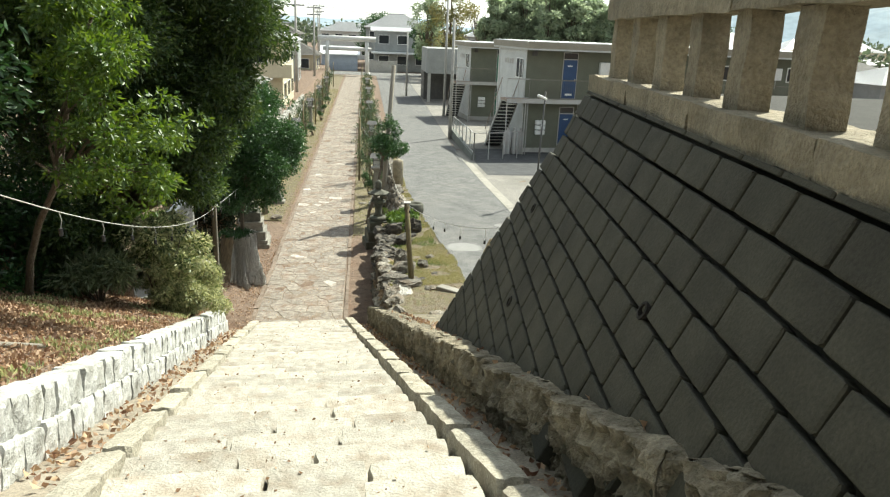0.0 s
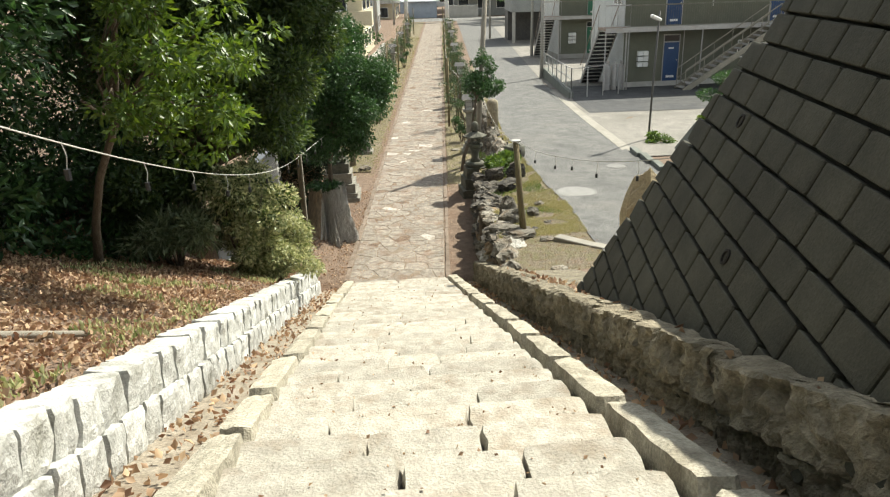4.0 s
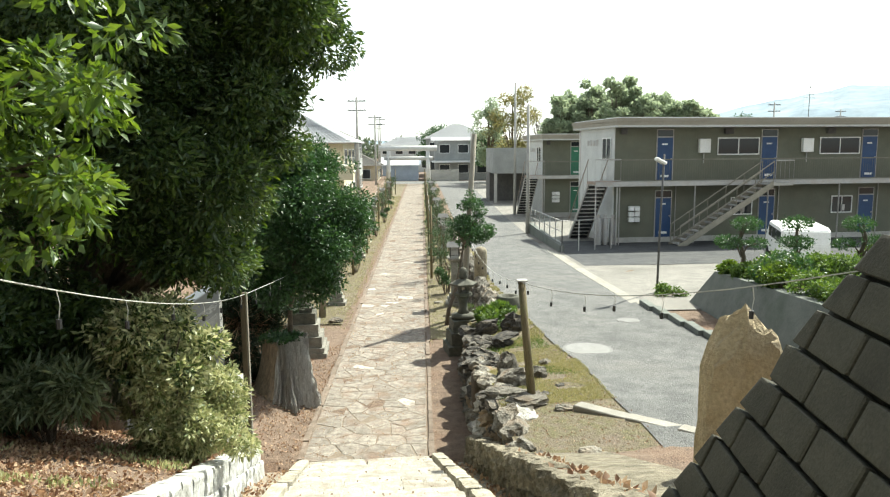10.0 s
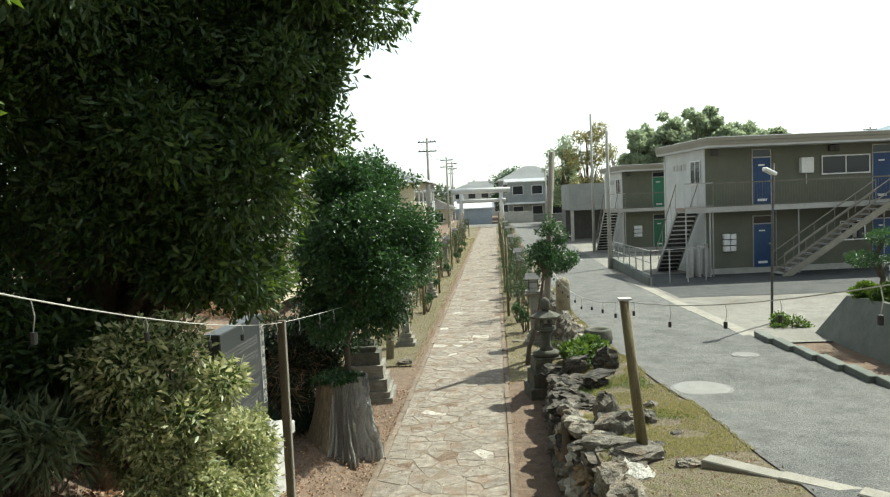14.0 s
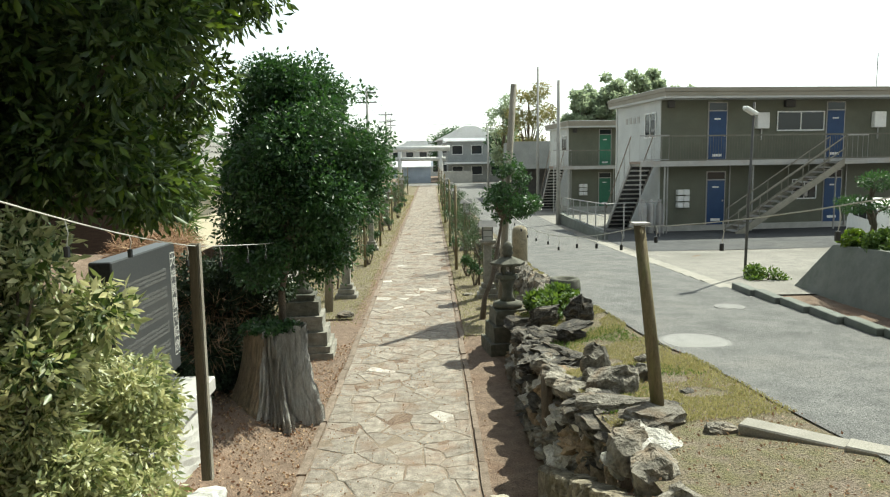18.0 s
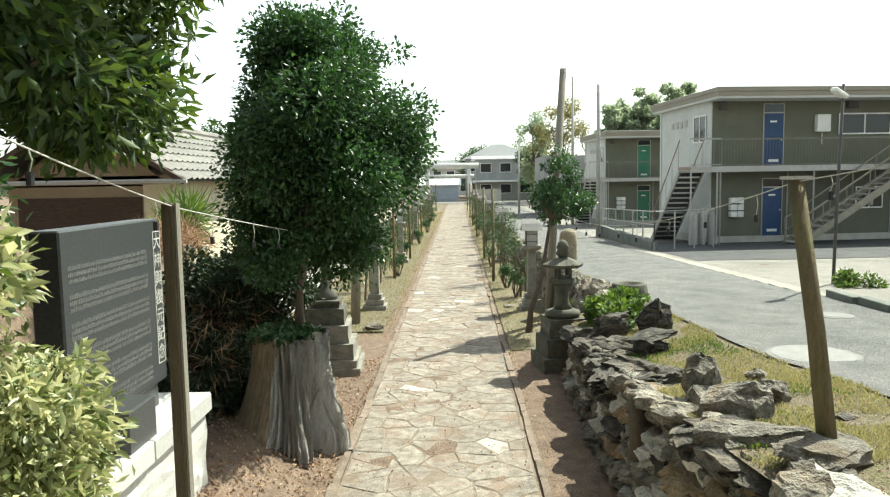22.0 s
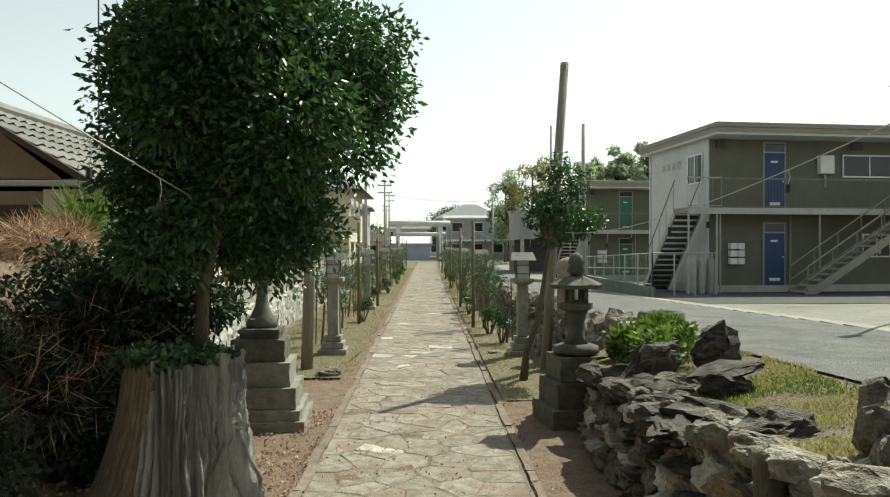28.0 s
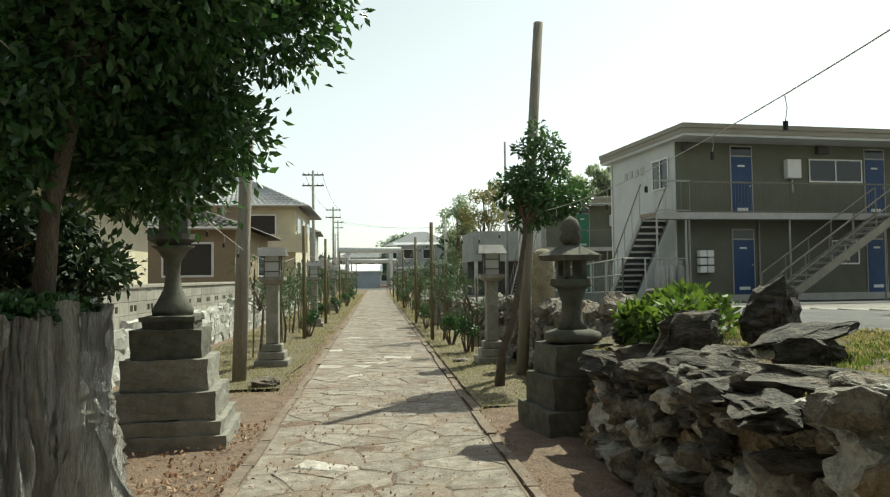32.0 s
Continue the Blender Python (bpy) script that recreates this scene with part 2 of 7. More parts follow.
M_BLUE = mat("blue_door_paint", (0.02, 0.055, 0.14), (0.028, 0.07, 0.17), 3, 0.5, 0.05, 60, obj_random=0.05)
M_GREEN = mat("green_door_paint", (0.03, 0.14, 0.085), (0.04, 0.17, 0.10), 3, 0.5, 0.05, 60)
M_GREYW = mat("grey_render", (0.26, 0.27, 0.265), (0.33, 0.34, 0.33), 1, 0.9, 0.1, 60)
M_BLUEGREY = mat("blue_grey_sheet", (0.34, 0.40, 0.48), (0.42, 0.48, 0.56), 1, 0.7, 0.1, 60)
M_GLASS = plain("dark_window_glass", (0.02, 0.025, 0.03), 0.06)
M_STEEL = mat("grey_painted_steel", (0.36, 0.35, 0.34), (0.44, 0.43, 0.41), 6, 0.6, 0.1, 60, (0.25, 0.17, 0.11), 3, 0.35, metal=0.1)
M_DARKSTEEL = mat("dark_steel", (0.06, 0.06, 0.06), (0.10, 0.095, 0.09), 6, 0.6, 0.1, 60)
M_WHITE = mat("white_enamel", (0.74, 0.74, 0.72), (0.80, 0.80, 0.78), 4, 0.5, 0.05, 60)
M_CONC = mat("concrete", (0.38, 0.37, 0.34), (0.46, 0.45, 0.42), 3, 0.92, 0.3, 70, (0.26, 0.25, 0.22), 1.0, 0.5)
M_SLAB = mat("old_concrete_slab", (0.26, 0.245, 0.21), (0.33, 0.31, 0.27), 3, 0.92, 0.4, 70, (0.18, 0.16, 0.13), 1.0, 0.5)
M_LID = mat("cast_manhole_concrete", (0.19, 0.187, 0.18), (0.23, 0.226, 0.215), 5, 0.9, 0.3, 70, (0.2, 0.195, 0.18), 2.0, 0.5)
M_DKCONC = mat("stained_concrete", (0.13, 0.14, 0.125), (0.18, 0.19, 0.17), 3, 0.92, 0.3, 70, (0.09, 0.11, 0.08), 1.0, 0.5)
M_TORII = mat("pale_gate_stone", (0.60, 0.60, 0.58), (0.70, 0.70, 0.68), 2, 0.8, 0.2, 60, (0.48, 0.48, 0.45), 0.6, 0.4)
M_TILE = mat("grey_roof_tile", (0.15, 0.145, 0.13), (0.22, 0.21, 0.19), 4, 0.7, 0.3, 50, (0.30, 0.28, 0.24), 1.2, 0.4, island=0.2)
M_TILEL = mat("silver_roof_tile", (0.42, 0.43, 0.44), (0.55, 0.56, 0.57), 4, 0.45, 0.2, 50, island=0.15)
M_CREAM = mat("cream_plaster", (0.56, 0.50, 0.36), (0.63, 0.57, 0.42), 2, 0.92, 0.15, 80, (0.48, 0.42, 0.30), 0.8, 0.4)
M_OCHRE = mat("ochre_plaster", (0.27, 0.21, 0.135), (0.32, 0.25, 0.165), 2, 0.92, 0.15, 80)
M_WOODDK = mat("dark_brown_boards", (0.05, 0.032, 0.022), (0.085, 0.055, 0.038), 6, 0.8, 0.3, 50, stretch=(1, 1, 6))
M_GRANITE = mat("polished_dark_granite", (0.04, 0.043, 0.045), (0.065, 0.068, 0.07), 40, 0.3, 0.0, 220, obj_random=0)
M_INSCR = mat("engraved_granite", (0.12, 0.12, 0.115), (0.17, 0.17, 0.165), 30, 0.8, 0.0, 200, obj_random=0)
M_PALEGR = mat("pale_granite", (0.42, 0.41, 0.385), (0.52, 0.51, 0.48), 25, 0.7, 0.15, 160, (0.5, 0.49, 0.46), 1.5, 0.3)
M_ROPE = mat("grey_rope", (0.45, 0.44, 0.40), (0.55, 0.54, 0.5), 60, 0.9, 0.4, 200)
M_BLACK = plain("black_plastic", (0.015, 0.015, 0.017), 0.5)
M_BULB = plain("bulb_glass", (0.5, 0.5, 0.48), 0.15)
L_DARK = leaf_mat("dark_evergreen_leaf", (0.022, 0.058, 0.021), (0.055, 0.12, 0.036), 0.35, 0.25)
# ivy green darkened to carry the shade of house and crown on the bank
L_IVY = leaf_mat("dull_shade_ivy_leaf", (0.012, 0.026, 0.012), (0.032, 0.055, 0.022), 0.7, 0.15)
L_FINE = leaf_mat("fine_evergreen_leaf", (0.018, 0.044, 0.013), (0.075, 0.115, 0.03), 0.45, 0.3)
L_LIGHT = leaf_mat("light_green_leaf", (0.04, 0.085, 0.016), (0.11, 0.17, 0.032), 0.42, 0.35)
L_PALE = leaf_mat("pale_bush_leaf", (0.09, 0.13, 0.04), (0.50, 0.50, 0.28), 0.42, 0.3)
L_BAMBOO = leaf_mat("bamboo_leaf", (0.055, 0.085, 0.04), (0.17, 0.2, 0.11), 0.5)
# grove greens paled towards grey, air haze mixed into the leaf colour
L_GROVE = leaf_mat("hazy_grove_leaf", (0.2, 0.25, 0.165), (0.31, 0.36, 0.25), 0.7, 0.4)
L_GROVE2 = leaf_mat("distant_wood_leaf", (0.06, 0.085, 0.055), (0.12, 0.15, 0.09), 0.7, 0.3)
L_GRASS = leaf_mat("dry_grass", (0.19, 0.19, 0.075), (0.36, 0.34, 0.17), 0.7, 0.3)
L_WEED = leaf_mat("green_weed", (0.05, 0.10, 0.022), (0.115, 0.18, 0.045), 0.6, 0.3)
L_LITTER = leaf_mat("fallen_leaf", (0.18, 0.10, 0.06), (0.47, 0.34, 0.21), 0.7, 0.15)
L_PINE = leaf_mat("pine_needle", (0.025, 0.055, 0.022), (0.06, 0.10, 0.035), 0.5, 0.2)
L_YELLOW = leaf_mat("yellow_autumn_leaf", (0.15, 0.155, 0.065), (0.27, 0.25, 0.11), 0.6)
M_TANST = mat("tan_rock", (0.42, 0.33, 0.20), (0.52, 0.43, 0.28), 4, 0.9, 0.8, 30, (0.30, 0.24, 0.16), 2, 0.5, distance=0.03)
M_MESHG = plain("pale_green_mesh", (0.42, 0.55, 0.5), 0.6)
M_WHITEST2 = mat("pale_field_stone", (0.42, 0.41, 0.38), (0.55, 0.54, 0.5), 5, 0.9, 0.6, 40, (0.25, 0.24, 0.2), 2.0, 0.6, obj_random=0.2, distance=0.03)


# ---- builders ----
def mesh_of(bm, name, material):
    me = bpy.data.meshes.new(name)
    bmesh.ops.recalc_face_normals(bm, faces=bm.faces)
    bm.to_mesh(me)
    bm.free()
    me.materials.append(material)
    return me


def part(name, bm, material, parent=None, label="", m=None, smooth=False):
    ob = new(name, mesh_of(bm, name, material))
    if smooth:
        for p in ob.data.polygons:
            p.use_smooth = True
    ob.parent = parent
    if m is not None:
        ob.matrix_basis = m
    if label:
        ob["label"] = label
    return ob


def thing(name, label, category, m=None, group="", kind=""):
    ob = new(name)
    ob.empty_display_size = 0.1
    if m is not None:
        ob.matrix_basis = m
    return tagged(ob, label, category, group, kind)


def box(bm, x0, x1, y0, y1, z0, z1, bevel=0.0, m=None):
    r = bmesh.ops.create_cube(bm, size=1.0, matrix=Matrix.Translation(((x0 + x1) / 2, (y0 + y1) / 2, (z0 + z1) / 2)) @ Matrix.Diagonal((x1 - x0, y1 - y0, z1 - z0, 1)))
    vs = r["verts"]
    if bevel:
        es = list({e for v in vs for e in v.link_edges})
        g = bmesh.ops.bevel(bm, geom=es, offset=bevel, segments=1, affect="EDGES")
        vs = [v for v in {v for f in g["faces"] for v in f.verts}] + [v for v in vs if v.is_valid]
        vs = list(set(vs))
    if m is not None:
        bmesh.ops.transform(bm, matrix=m, verts=vs)
    return vs


def abox(x0, x1, y0, y1, z0, z1, bevel=0.0):
    bm = bmesh.new()
    box(bm, x0, x1, y0, y1, z0, z1, bevel)
    return bm


def tube(points, radii, sides=8, cap=True):
    """A round bar through points."""
    bm = bmesh.new()
    rings = []
    pts = [Vector(p) for p in points]
    if not hasattr(radii, "__len__"):
        radii = [radii] * len(pts)
    for i, p in enumerate(pts):
        d = (pts[min(i + 1, len(pts) - 1)] - pts[max(i - 1, 0)]).normalized()
        a = d.orthogonal().normalized() if abs(d.z) < 0.9 else d.cross(Vector((0, 1, 0))).normalized()
        b = d.cross(a)
        rings.append([bm.verts.new(p + (a * math.cos(k * math.tau / sides) + b * math.sin(k * math.tau / sides)) * radii[i]) for k in range(sides)])
    for r0, r1 in zip(rings, rings[1:]):
        for k in range(sides):
            bm.faces.new((r0[k], r0[(k + 1) % sides], r1[(k + 1) % sides], r1[k]))
    if cap:
        bm.faces.new(rings[0][::-1])
        bm.faces.new(rings[-1])
    return bm


def lathe(profile, sides=12, square=False, twist=0.0):
    """A turned shape from (radius, z) pairs; square: four-sided, radius to the flat."""
    bm = bmesh.new()
    if square:
        sides = 4
    rings = []
    for r, z in profile:
        k = r * (math.sqrt(2) if square else 1)
        off = math.pi / 4 if square else twist
        rings.append([bm.verts.new((k * math.cos(off + i * math.tau / sides), k * math.sin(off + i * math.tau / sides), z)) for i in range(sides)])
    for r0, r1 in zip(rings, rings[1:]):
        for i in range(sides):
            bm.faces.new((r0[i], r0[(i + 1) % sides], r1[(i + 1) % sides], r1[i]))
    bm.faces.new(rings[0][::-1])
    bm.faces.new(rings[-1])
    return bm


def rock(sx, sy, sz, seed, cuts=2, rough=0.22, square=0.5):
    """An angular stone with its base at z=0."""
    bm = bmesh.new()
    bmesh.ops.create_cube(bm, size=1.0)
    bmesh.ops.subdivide_edges(bm, edges=bm.edges[:], cuts=cuts, use_grid_fill=True)
    o = Vector((seed * 7.31, seed * 3.17, seed * 1.93))
    for v in bm.verts:
        d = v.co.normalized() * 0.55
        c = v.co.lerp(d, 1 - square)
        c += noise.noise_vector(c * 1.7 + o) * rough + noise.noise_vector(c * 4.5 + o) * rough * 0.5 + noise.noise_vector(c * 11 + o) * rough * 0.2
        v.co = (c.x * sx, c.y * sy, (c.z + 0.45) * sz)
    return bm


def sheet_mesh(name, verts, faces, material):
    me = bpy.data.meshes.new(name)
    me.from_pydata(verts, [], faces)
    me.materials.append(material)
    return me


def leaves(name, centres, normals, length, width, material, parent, seed=1, droop=0.3, fold=0.25, label=""):
    """A crown: one folded leaf of two faces at every centre."""
    rng = np.random.default_rng(seed)
    n = len(centres)
    c = np.asarray(centres, float)
    nn = np.asarray(normals, float)
    d = rng.normal(size=(n, 3)) * 0.75 + nn
    d[:, 2] -= droop
    d /= np.linalg.norm(d, axis=1)[:, None] + 1e-9
    s = np.cross(d, rng.normal(size=(n, 3)))
    s /= np.linalg.norm(s, axis=1)[:, None] + 1e-9
    up = np.cross(s, d)
    k = rng.uniform(0.65, 1.25, n)[:, None]
    L, W = length * k, width * k
    a = c
    tip = c + d * L
    l = c + d * L * 0.5 + s * W * 0.5 + up * W * fold
    r = c + d * L * 0.5 - s * W * 0.5 + up * W * fold
    v = np.stack([a, l, tip, r], 1).reshape(-1, 3)
    f = np.arange(4 * n).reshape(-1, 4)
    quads = np.concatenate([f[:, [0, 1, 2]], f[:, [0, 2, 3]]])
    me = bpy.data.meshes.new(name)
    me.vertices.add(len(v))
    me.vertices.foreach_set("co", v.ravel())
    me.loops.add(quads.size)
    me.loops.foreach_set("vertex_index", quads.ravel())
    me.polygons.add(len(quads))
    me.polygons.foreach_set("loop_start", np.arange(0, quads.size, 3))
    me.polygons.foreach_set("loop_total", np.full(len(quads), 3))
    me.materials.append(material)
    me.update()
    me.validate()
    ob = new(name, me)
    ob.parent = parent
    if label:
        ob["label"] = label
    return ob


def clump_points(clumps, n, seed, shell=0.55, z_flat=1.0):
    """Points in a crown made of clumps (x, y, z, rx, ry, rz), thicker towards their outsides, and the ways outward."""
    rng = np.random.default_rng(seed)
    cl = np.array(clumps, float)
    wgt = cl[:, 3] * cl[:, 4] * cl[:, 5]
    pick = rng.choice(len(cl), n, p=wgt / wgt.sum())
    d = rng.normal(size=(n, 3))
    d /= np.linalg.norm(d, axis=1)[:, None]
    r = shell + (1 - shell) * rng.random(n) ** 0.6
    r *= 1 + 0.16 * rng.normal(size=n)
    p = cl[pick, :3] + d * r[:, None] * cl[pick, 3:6]
    return p, d


def crown_clumps(cx, cy, cz, rx, ry, rz, count, size, seed, top=1.0):
    """Clumps scattered over an uneven crown."""
    rng = np.random.default_rng(seed)
    out = []
    for i in range(count):
        d = rng.normal(size=3)
        d /= np.linalg.norm(d)
        r = 0.35 + 0.65 * rng.random() ** 0.5
        s = size * rng.uniform(0.6, 1.3)
        taper = 1 - max(0, d[2]) * (1 - top) * r
        out.append((cx + d[0] * rx * r * taper, cy + d[1] * ry * r * taper, cz + d[2] * rz * r, s, s, s * 0.8))
    return out


def limbs(base, tips, r0, r1, seed, sag=0.25):
    """Limbs from a point of the trunk to the clumps, joined to one mesh."""
    rng = random.Random(seed)
    bm = bmesh.new()
    for tip in tips:
        b, t = Vector(base), Vector(tip)
        mid = b.lerp(t, 0.5) + Vector((rng.uniform(-sag, sag), rng.uniform(-sag, sag), rng.uniform(0, sag)))
        one = tube([b, b.lerp(mid, 0.5), mid, mid.lerp(t, 0.6), t], [r0, r0 * 0.8, r0 * 0.55, r1 * 1.3, r1], 5)
        me = bpy.data.meshes.new("limb_tmp")
        one.to_mesh(me)
        one.free()
        bm.from_mesh(me)
        bpy.data.meshes.remove(me)
    return bm


# ---- lie of the land ----
def interp(v, xs, ys):
    return float(np.interp(v, xs, ys))


def road_z(y):
    return interp(y, (-5, 6, 8, 10, 14, 19, 32, 55), (2.0, 1.7, 1.52, 1.4, 1.05, 0.97, 0.55, 0.0))


def road_edge(y):
    return interp(y, (2, 8, 11, 13, 15, 18, 22, 27, 45, 80, 100), (2.6, 2.35, 2.3, 2.35, 2.15, 1.9, 1.7, 1.75, 1.8, 1.9, 1.9))


def verge_z(x, y):
    """The grassy verge falls from the lane to the top of the rock wall."""
    k = max(0.0, min(1.0, (road_edge(y) - x) / max(0.2, road_edge(y) - 0.65)))
    return road_z(y) - k * interp(y, (10.4, 12.4, 13.4, 15, 17, 18.2, 20), (0.1, 0.14, 0.2, 0.24, 0.28, 0.28, 0.05))


STAIR = pose(-1.15, 11.65, 0, 0, 0, 4.57)
SLOPE, TREAD = 0.343, 0.39
RISE = SLOPE * TREAD
STAIR_INV = STAIR.inverted()


def stair_uv(x, y):
    p = STAIR_INV @ Vector((x, y, 0))
    return p.x, -p.y


def smooth01(a):
    a = max(0.0, min(1.0, a))
    return a * a * (3 - 2 * a)


def bank_left(x, y):
    """Bank to the left of the path, behind the stump and the monument."""
    up = 1.95 * smooth01((-3.6 - x) / 1.9) + 0.42 * smooth01((-2.35 - x) / 1.1) * smooth01((16.6 - y) / 2.5)
    return up * smooth01((19.5 - y) / 2.0) + 0.75 * smooth01((-4.75 - x) / 0.25) * smooth01((y - 17.5) / 2.0)


def land(x, y):
    u, s = stair_uv(x, y)
    right_x = 0.62 if y < 18.2 else 1.3
    base = 0.0
    if x > right_x:
        base = verge_z(x, y) if x < 3 else road_z(y)
    elif x < -2.4:
        base = bank_left(x, y)
    if s > -0.4 and u > -30:
        st = max(0.0, SLOPE * s)
        if -1.74 < u < 1.72:
            return st - 0.22 if s > 0 else min(base, 0.0) - 0.02
        if u <= -1.74:
            d = -1.74 - u
            k = smooth01((s + 0.4) / 1.2)
            return max(base, (st + 0.42 + 0.22 * min(d, 9)) * k + base * (1 - k))
        if s > 0.6:
            d = u - 1.72
            k = smooth01((s - 5.2) / 1.5)
            return max(min(st + 0.36, road_z(y) + 0.1), base) * (1 - k) + (st + 0.34 + 0.02 * d) * k if d < 3.5 else base
    return base


def ground_sheet():
    xs = np.concatenate([[-3000, -900, -250, -90, -45], np.arange(-28, -8, 1.5), np.arange(-8, 4, 0.2), np.arange(4, 12, 0.8), np.arange(12, 48, 4), [60, 120, 400, 1200, 3000]])
    ys = np.concatenate([[-2000, -300, -60, -25], np.arange(-12, 22, 0.25), np.arange(22, 60, 1.0), np.arange(60, 140, 8), [150, 300, 900, 3000]])
    v = []
    for y in ys:
        for x in xs:
            z = land(float(x), float(y))
            if -20 < x < 12 and y < 40:
                z += 0.03 * noise.noise(Vector((x * 1.3, y * 1.3, 0))) + 0.02 * noise.noise(Vector((x * 4, y * 4, 3)))
            v.append((x, y, z - 0.012 if x > -4.6 else z - 0.012))
    w = len(xs)
    f = [(j * w + i, j * w + i + 1, (j + 1) * w + i + 1, (j + 1) * w + i) for j in range(len(ys) - 1) for i in range(w - 1)]
    ob = new("ground", sheet_mesh("ground", v, f, M_SOIL))
    for p in ob.data.polygons:
        p.use_smooth = True
    return tagged(ob, "brown soil strewn with leaf litter and thin grass", "ground", kind="structure")


ground = ground_sheet()


# ---- large structure ----
def strip(name, left, right, zf, material, lift=0.0, label="", category="", cross=3):
    """A ribbon of ground between two lines of (x, y) points."""
    v, f = [], []
    for (x0, y0), (x1, y1) in zip(left, right):
        for k in range(cross + 1):
            a = k / cross
            x, y = x0 + (x1 - x0) * a, y0 + (y1 - y0) * a
            v.append((x, y, zf(x, y) + lift + 0.012 * noise.noise(Vector((x * 0.9, y * 0.9, 0)))))
    w = cross + 1
    for j in range(len(left) - 1):
        for i in range(cross):
            f.append((j * w + i, j * w + i + 1, (j + 1) * w + i + 1, (j + 1) * w + i))
    ob = new(name, sheet_mesh(name, v, f, material))
    return tagged(ob, label, category, kind="structure")


def road_left(y):
    return road_edge(y)


def road_right(y):
    return interp(y, (2, 9, 13.7, 16, 18.2, 24, 30, 35, 57, 100), (7.0, 6.2, 5.35, 5.1, 4.9, 4.85, 4.9, 4.9, 5.6, 6.0))


_ys = [2 + i * 0.75 for i in range(80)] + [62 + i * 3 for i in range(15)]
_yg = [8.1 + i * 0.3 for i in range(127)]
verge = strip("verge", [(0.74 if y < 10.2 else 0.72 if y < 18.2 else 1.36, y) for y in _yg], [(road_edge(y) + 0.1, y) for y in _yg],
              verge_z, M_VERGE, 0.004, "grassy verge of yellowed turf and bare earth beside the lane", "verge", 6)
verge_l = strip("verge_left", [(-4.8, 20.6 + i * 1.5) for i in range(54)], [(-2.5 + 0.12 * noise.noise(Vector((i * 1.7, 0, 0))), 20.6 + i * 1.5) for i in range(54)], lambda x, y: 0.0, M_VERGE, 0.02, "strip of yellow-green turf beside the path", "verge", 6)
verge_r = strip("verge_right", [(-0.12, 18.9 + i * 1.5) for i in range(55)], [(1.25, 18.9 + i * 1.5) for i in range(55)], lambda x, y: 0.0, M_VERGE, 0.02, "strip of yellow-green turf beside the path", "verge", 4)
road = strip("road", [(road_left(y) + 0.05 * noise.noise(Vector((0, y * 2.2, 5))), y) for y in _ys], [(road_right(y), y) for y in _ys],
             lambda x, y: road_z(y), M_ASPH, 0.015, "worn grey asphalt lane with faint patches and cracks", "road", 10)
_yp = [17.5 + i * 0.75 for i in range(22)]
parking = strip("parking_lot", [(road_right(y) + 0.02, y) for y in _yp], [(32, y) for y in _yp],
                lambda x, y: road_z(y), M_GRAVEL, 0.012, "pale dusty gravel parking area before the apartments", "parking lot", 12)
# building shadow on the lot, laid as a strip of darker ground
_ya = [25.3 + i * 0.6 for i in range(15)]
lot_shadow = strip("parking_apron", [(road_right(y) + 0.35 + 0.06 * noise.noise(Vector((y, 3, 1))), y) for y in _ya], [(32, y + 1.0) for y in _ya],
              lambda x, y: road_z(min(y, 32.9)), M_LOTSHADOW, 0.02, "dark strip painted as the shadow of the apartments on the lot", "parking lot", 12)
_far = [i * 4 + 33.5 for i in range(18)]
yard = strip("pavement", [(road_right(y) + 0.02, y) for y in _far], [(30, y) for y in _far], lambda x, y: road_z(y), M_GRAVEL, 0.008,
             "grey yard surface beside the lane", "yard", 5)
crossroad = strip("road_crossing", [(-60, 101), (-60, 109)], [(60, 101), (60, 109)], lambda x, y: 0.0, M_ASPH, 0.02, "grey asphalt cross street beyond the gate", "road", 40)


def gutter_line():
    """The concrete strip between lane and parking lot."""
    bm = bmesh.new()
    ys = [18.4 + i * 0.6 for i in range(24)]
    for y in ys:
        x = road_right(y)
        box(bm, x - 0.16, x + 0.16, y - 0.297, y + 0.297, road_z(y) - 0.08, road_z(y) + 0.022, 0.006)
    return bm


part("gutter_cover", gutter_line(), M_SLAB)
tagged(bpy.data.objects["gutter_cover"], "row of pale concrete gutter covers along the lane", "gutter", kind="structure")

# stair bed under the treads
bm = bmesh.new()
box(bm, -1.75, 1.75, -24, 0.3, -0.3, -0.16)
for v in bm.verts:
    v.co.z += SLOPE * -v.co.y
stair_bed = part("stair_bed", bm, M_SOIL, m=STAIR)
tagged(stair_bed, "earth bed beneath the stone stairs, with leaf litter", "bed", kind="structure")

# gutters on both sides of the stairs, sloping with them
for side, (a, b) in (("left", (-1.56, -1.16)), ("right", (1.16, 1.5))):
    bm = bmesh.new()
    bmesh.ops.create_grid(bm, x_segments=3, y_segments=90, size=0.5)
    for v in bm.verts:
        x, y = a + (v.co.x + 0.5) * (b - a), -17.0 + (v.co.y + 0.5) * 17.2
        v.co = (x, y, SLOPE * -y - 0.05 + 0.02 * noise.noise(Vector((x * 4, y * 3, 1))))
    tagged(part("trim_gutter_" + side, bm, M_SAND, m=STAIR), "shallow earthen gutter with dead leaves beside the stairs", "gutter", kind="structure")

# path bed and its edging
bm = bmesh.new()
box(bm, -2.2, -0.25, 11.7, 101, -0.1, -0.0015)
tagged(part("pavement_bed", bm, M_BED), "trodden brown earth between the flagstones", "path bed", kind="structure")


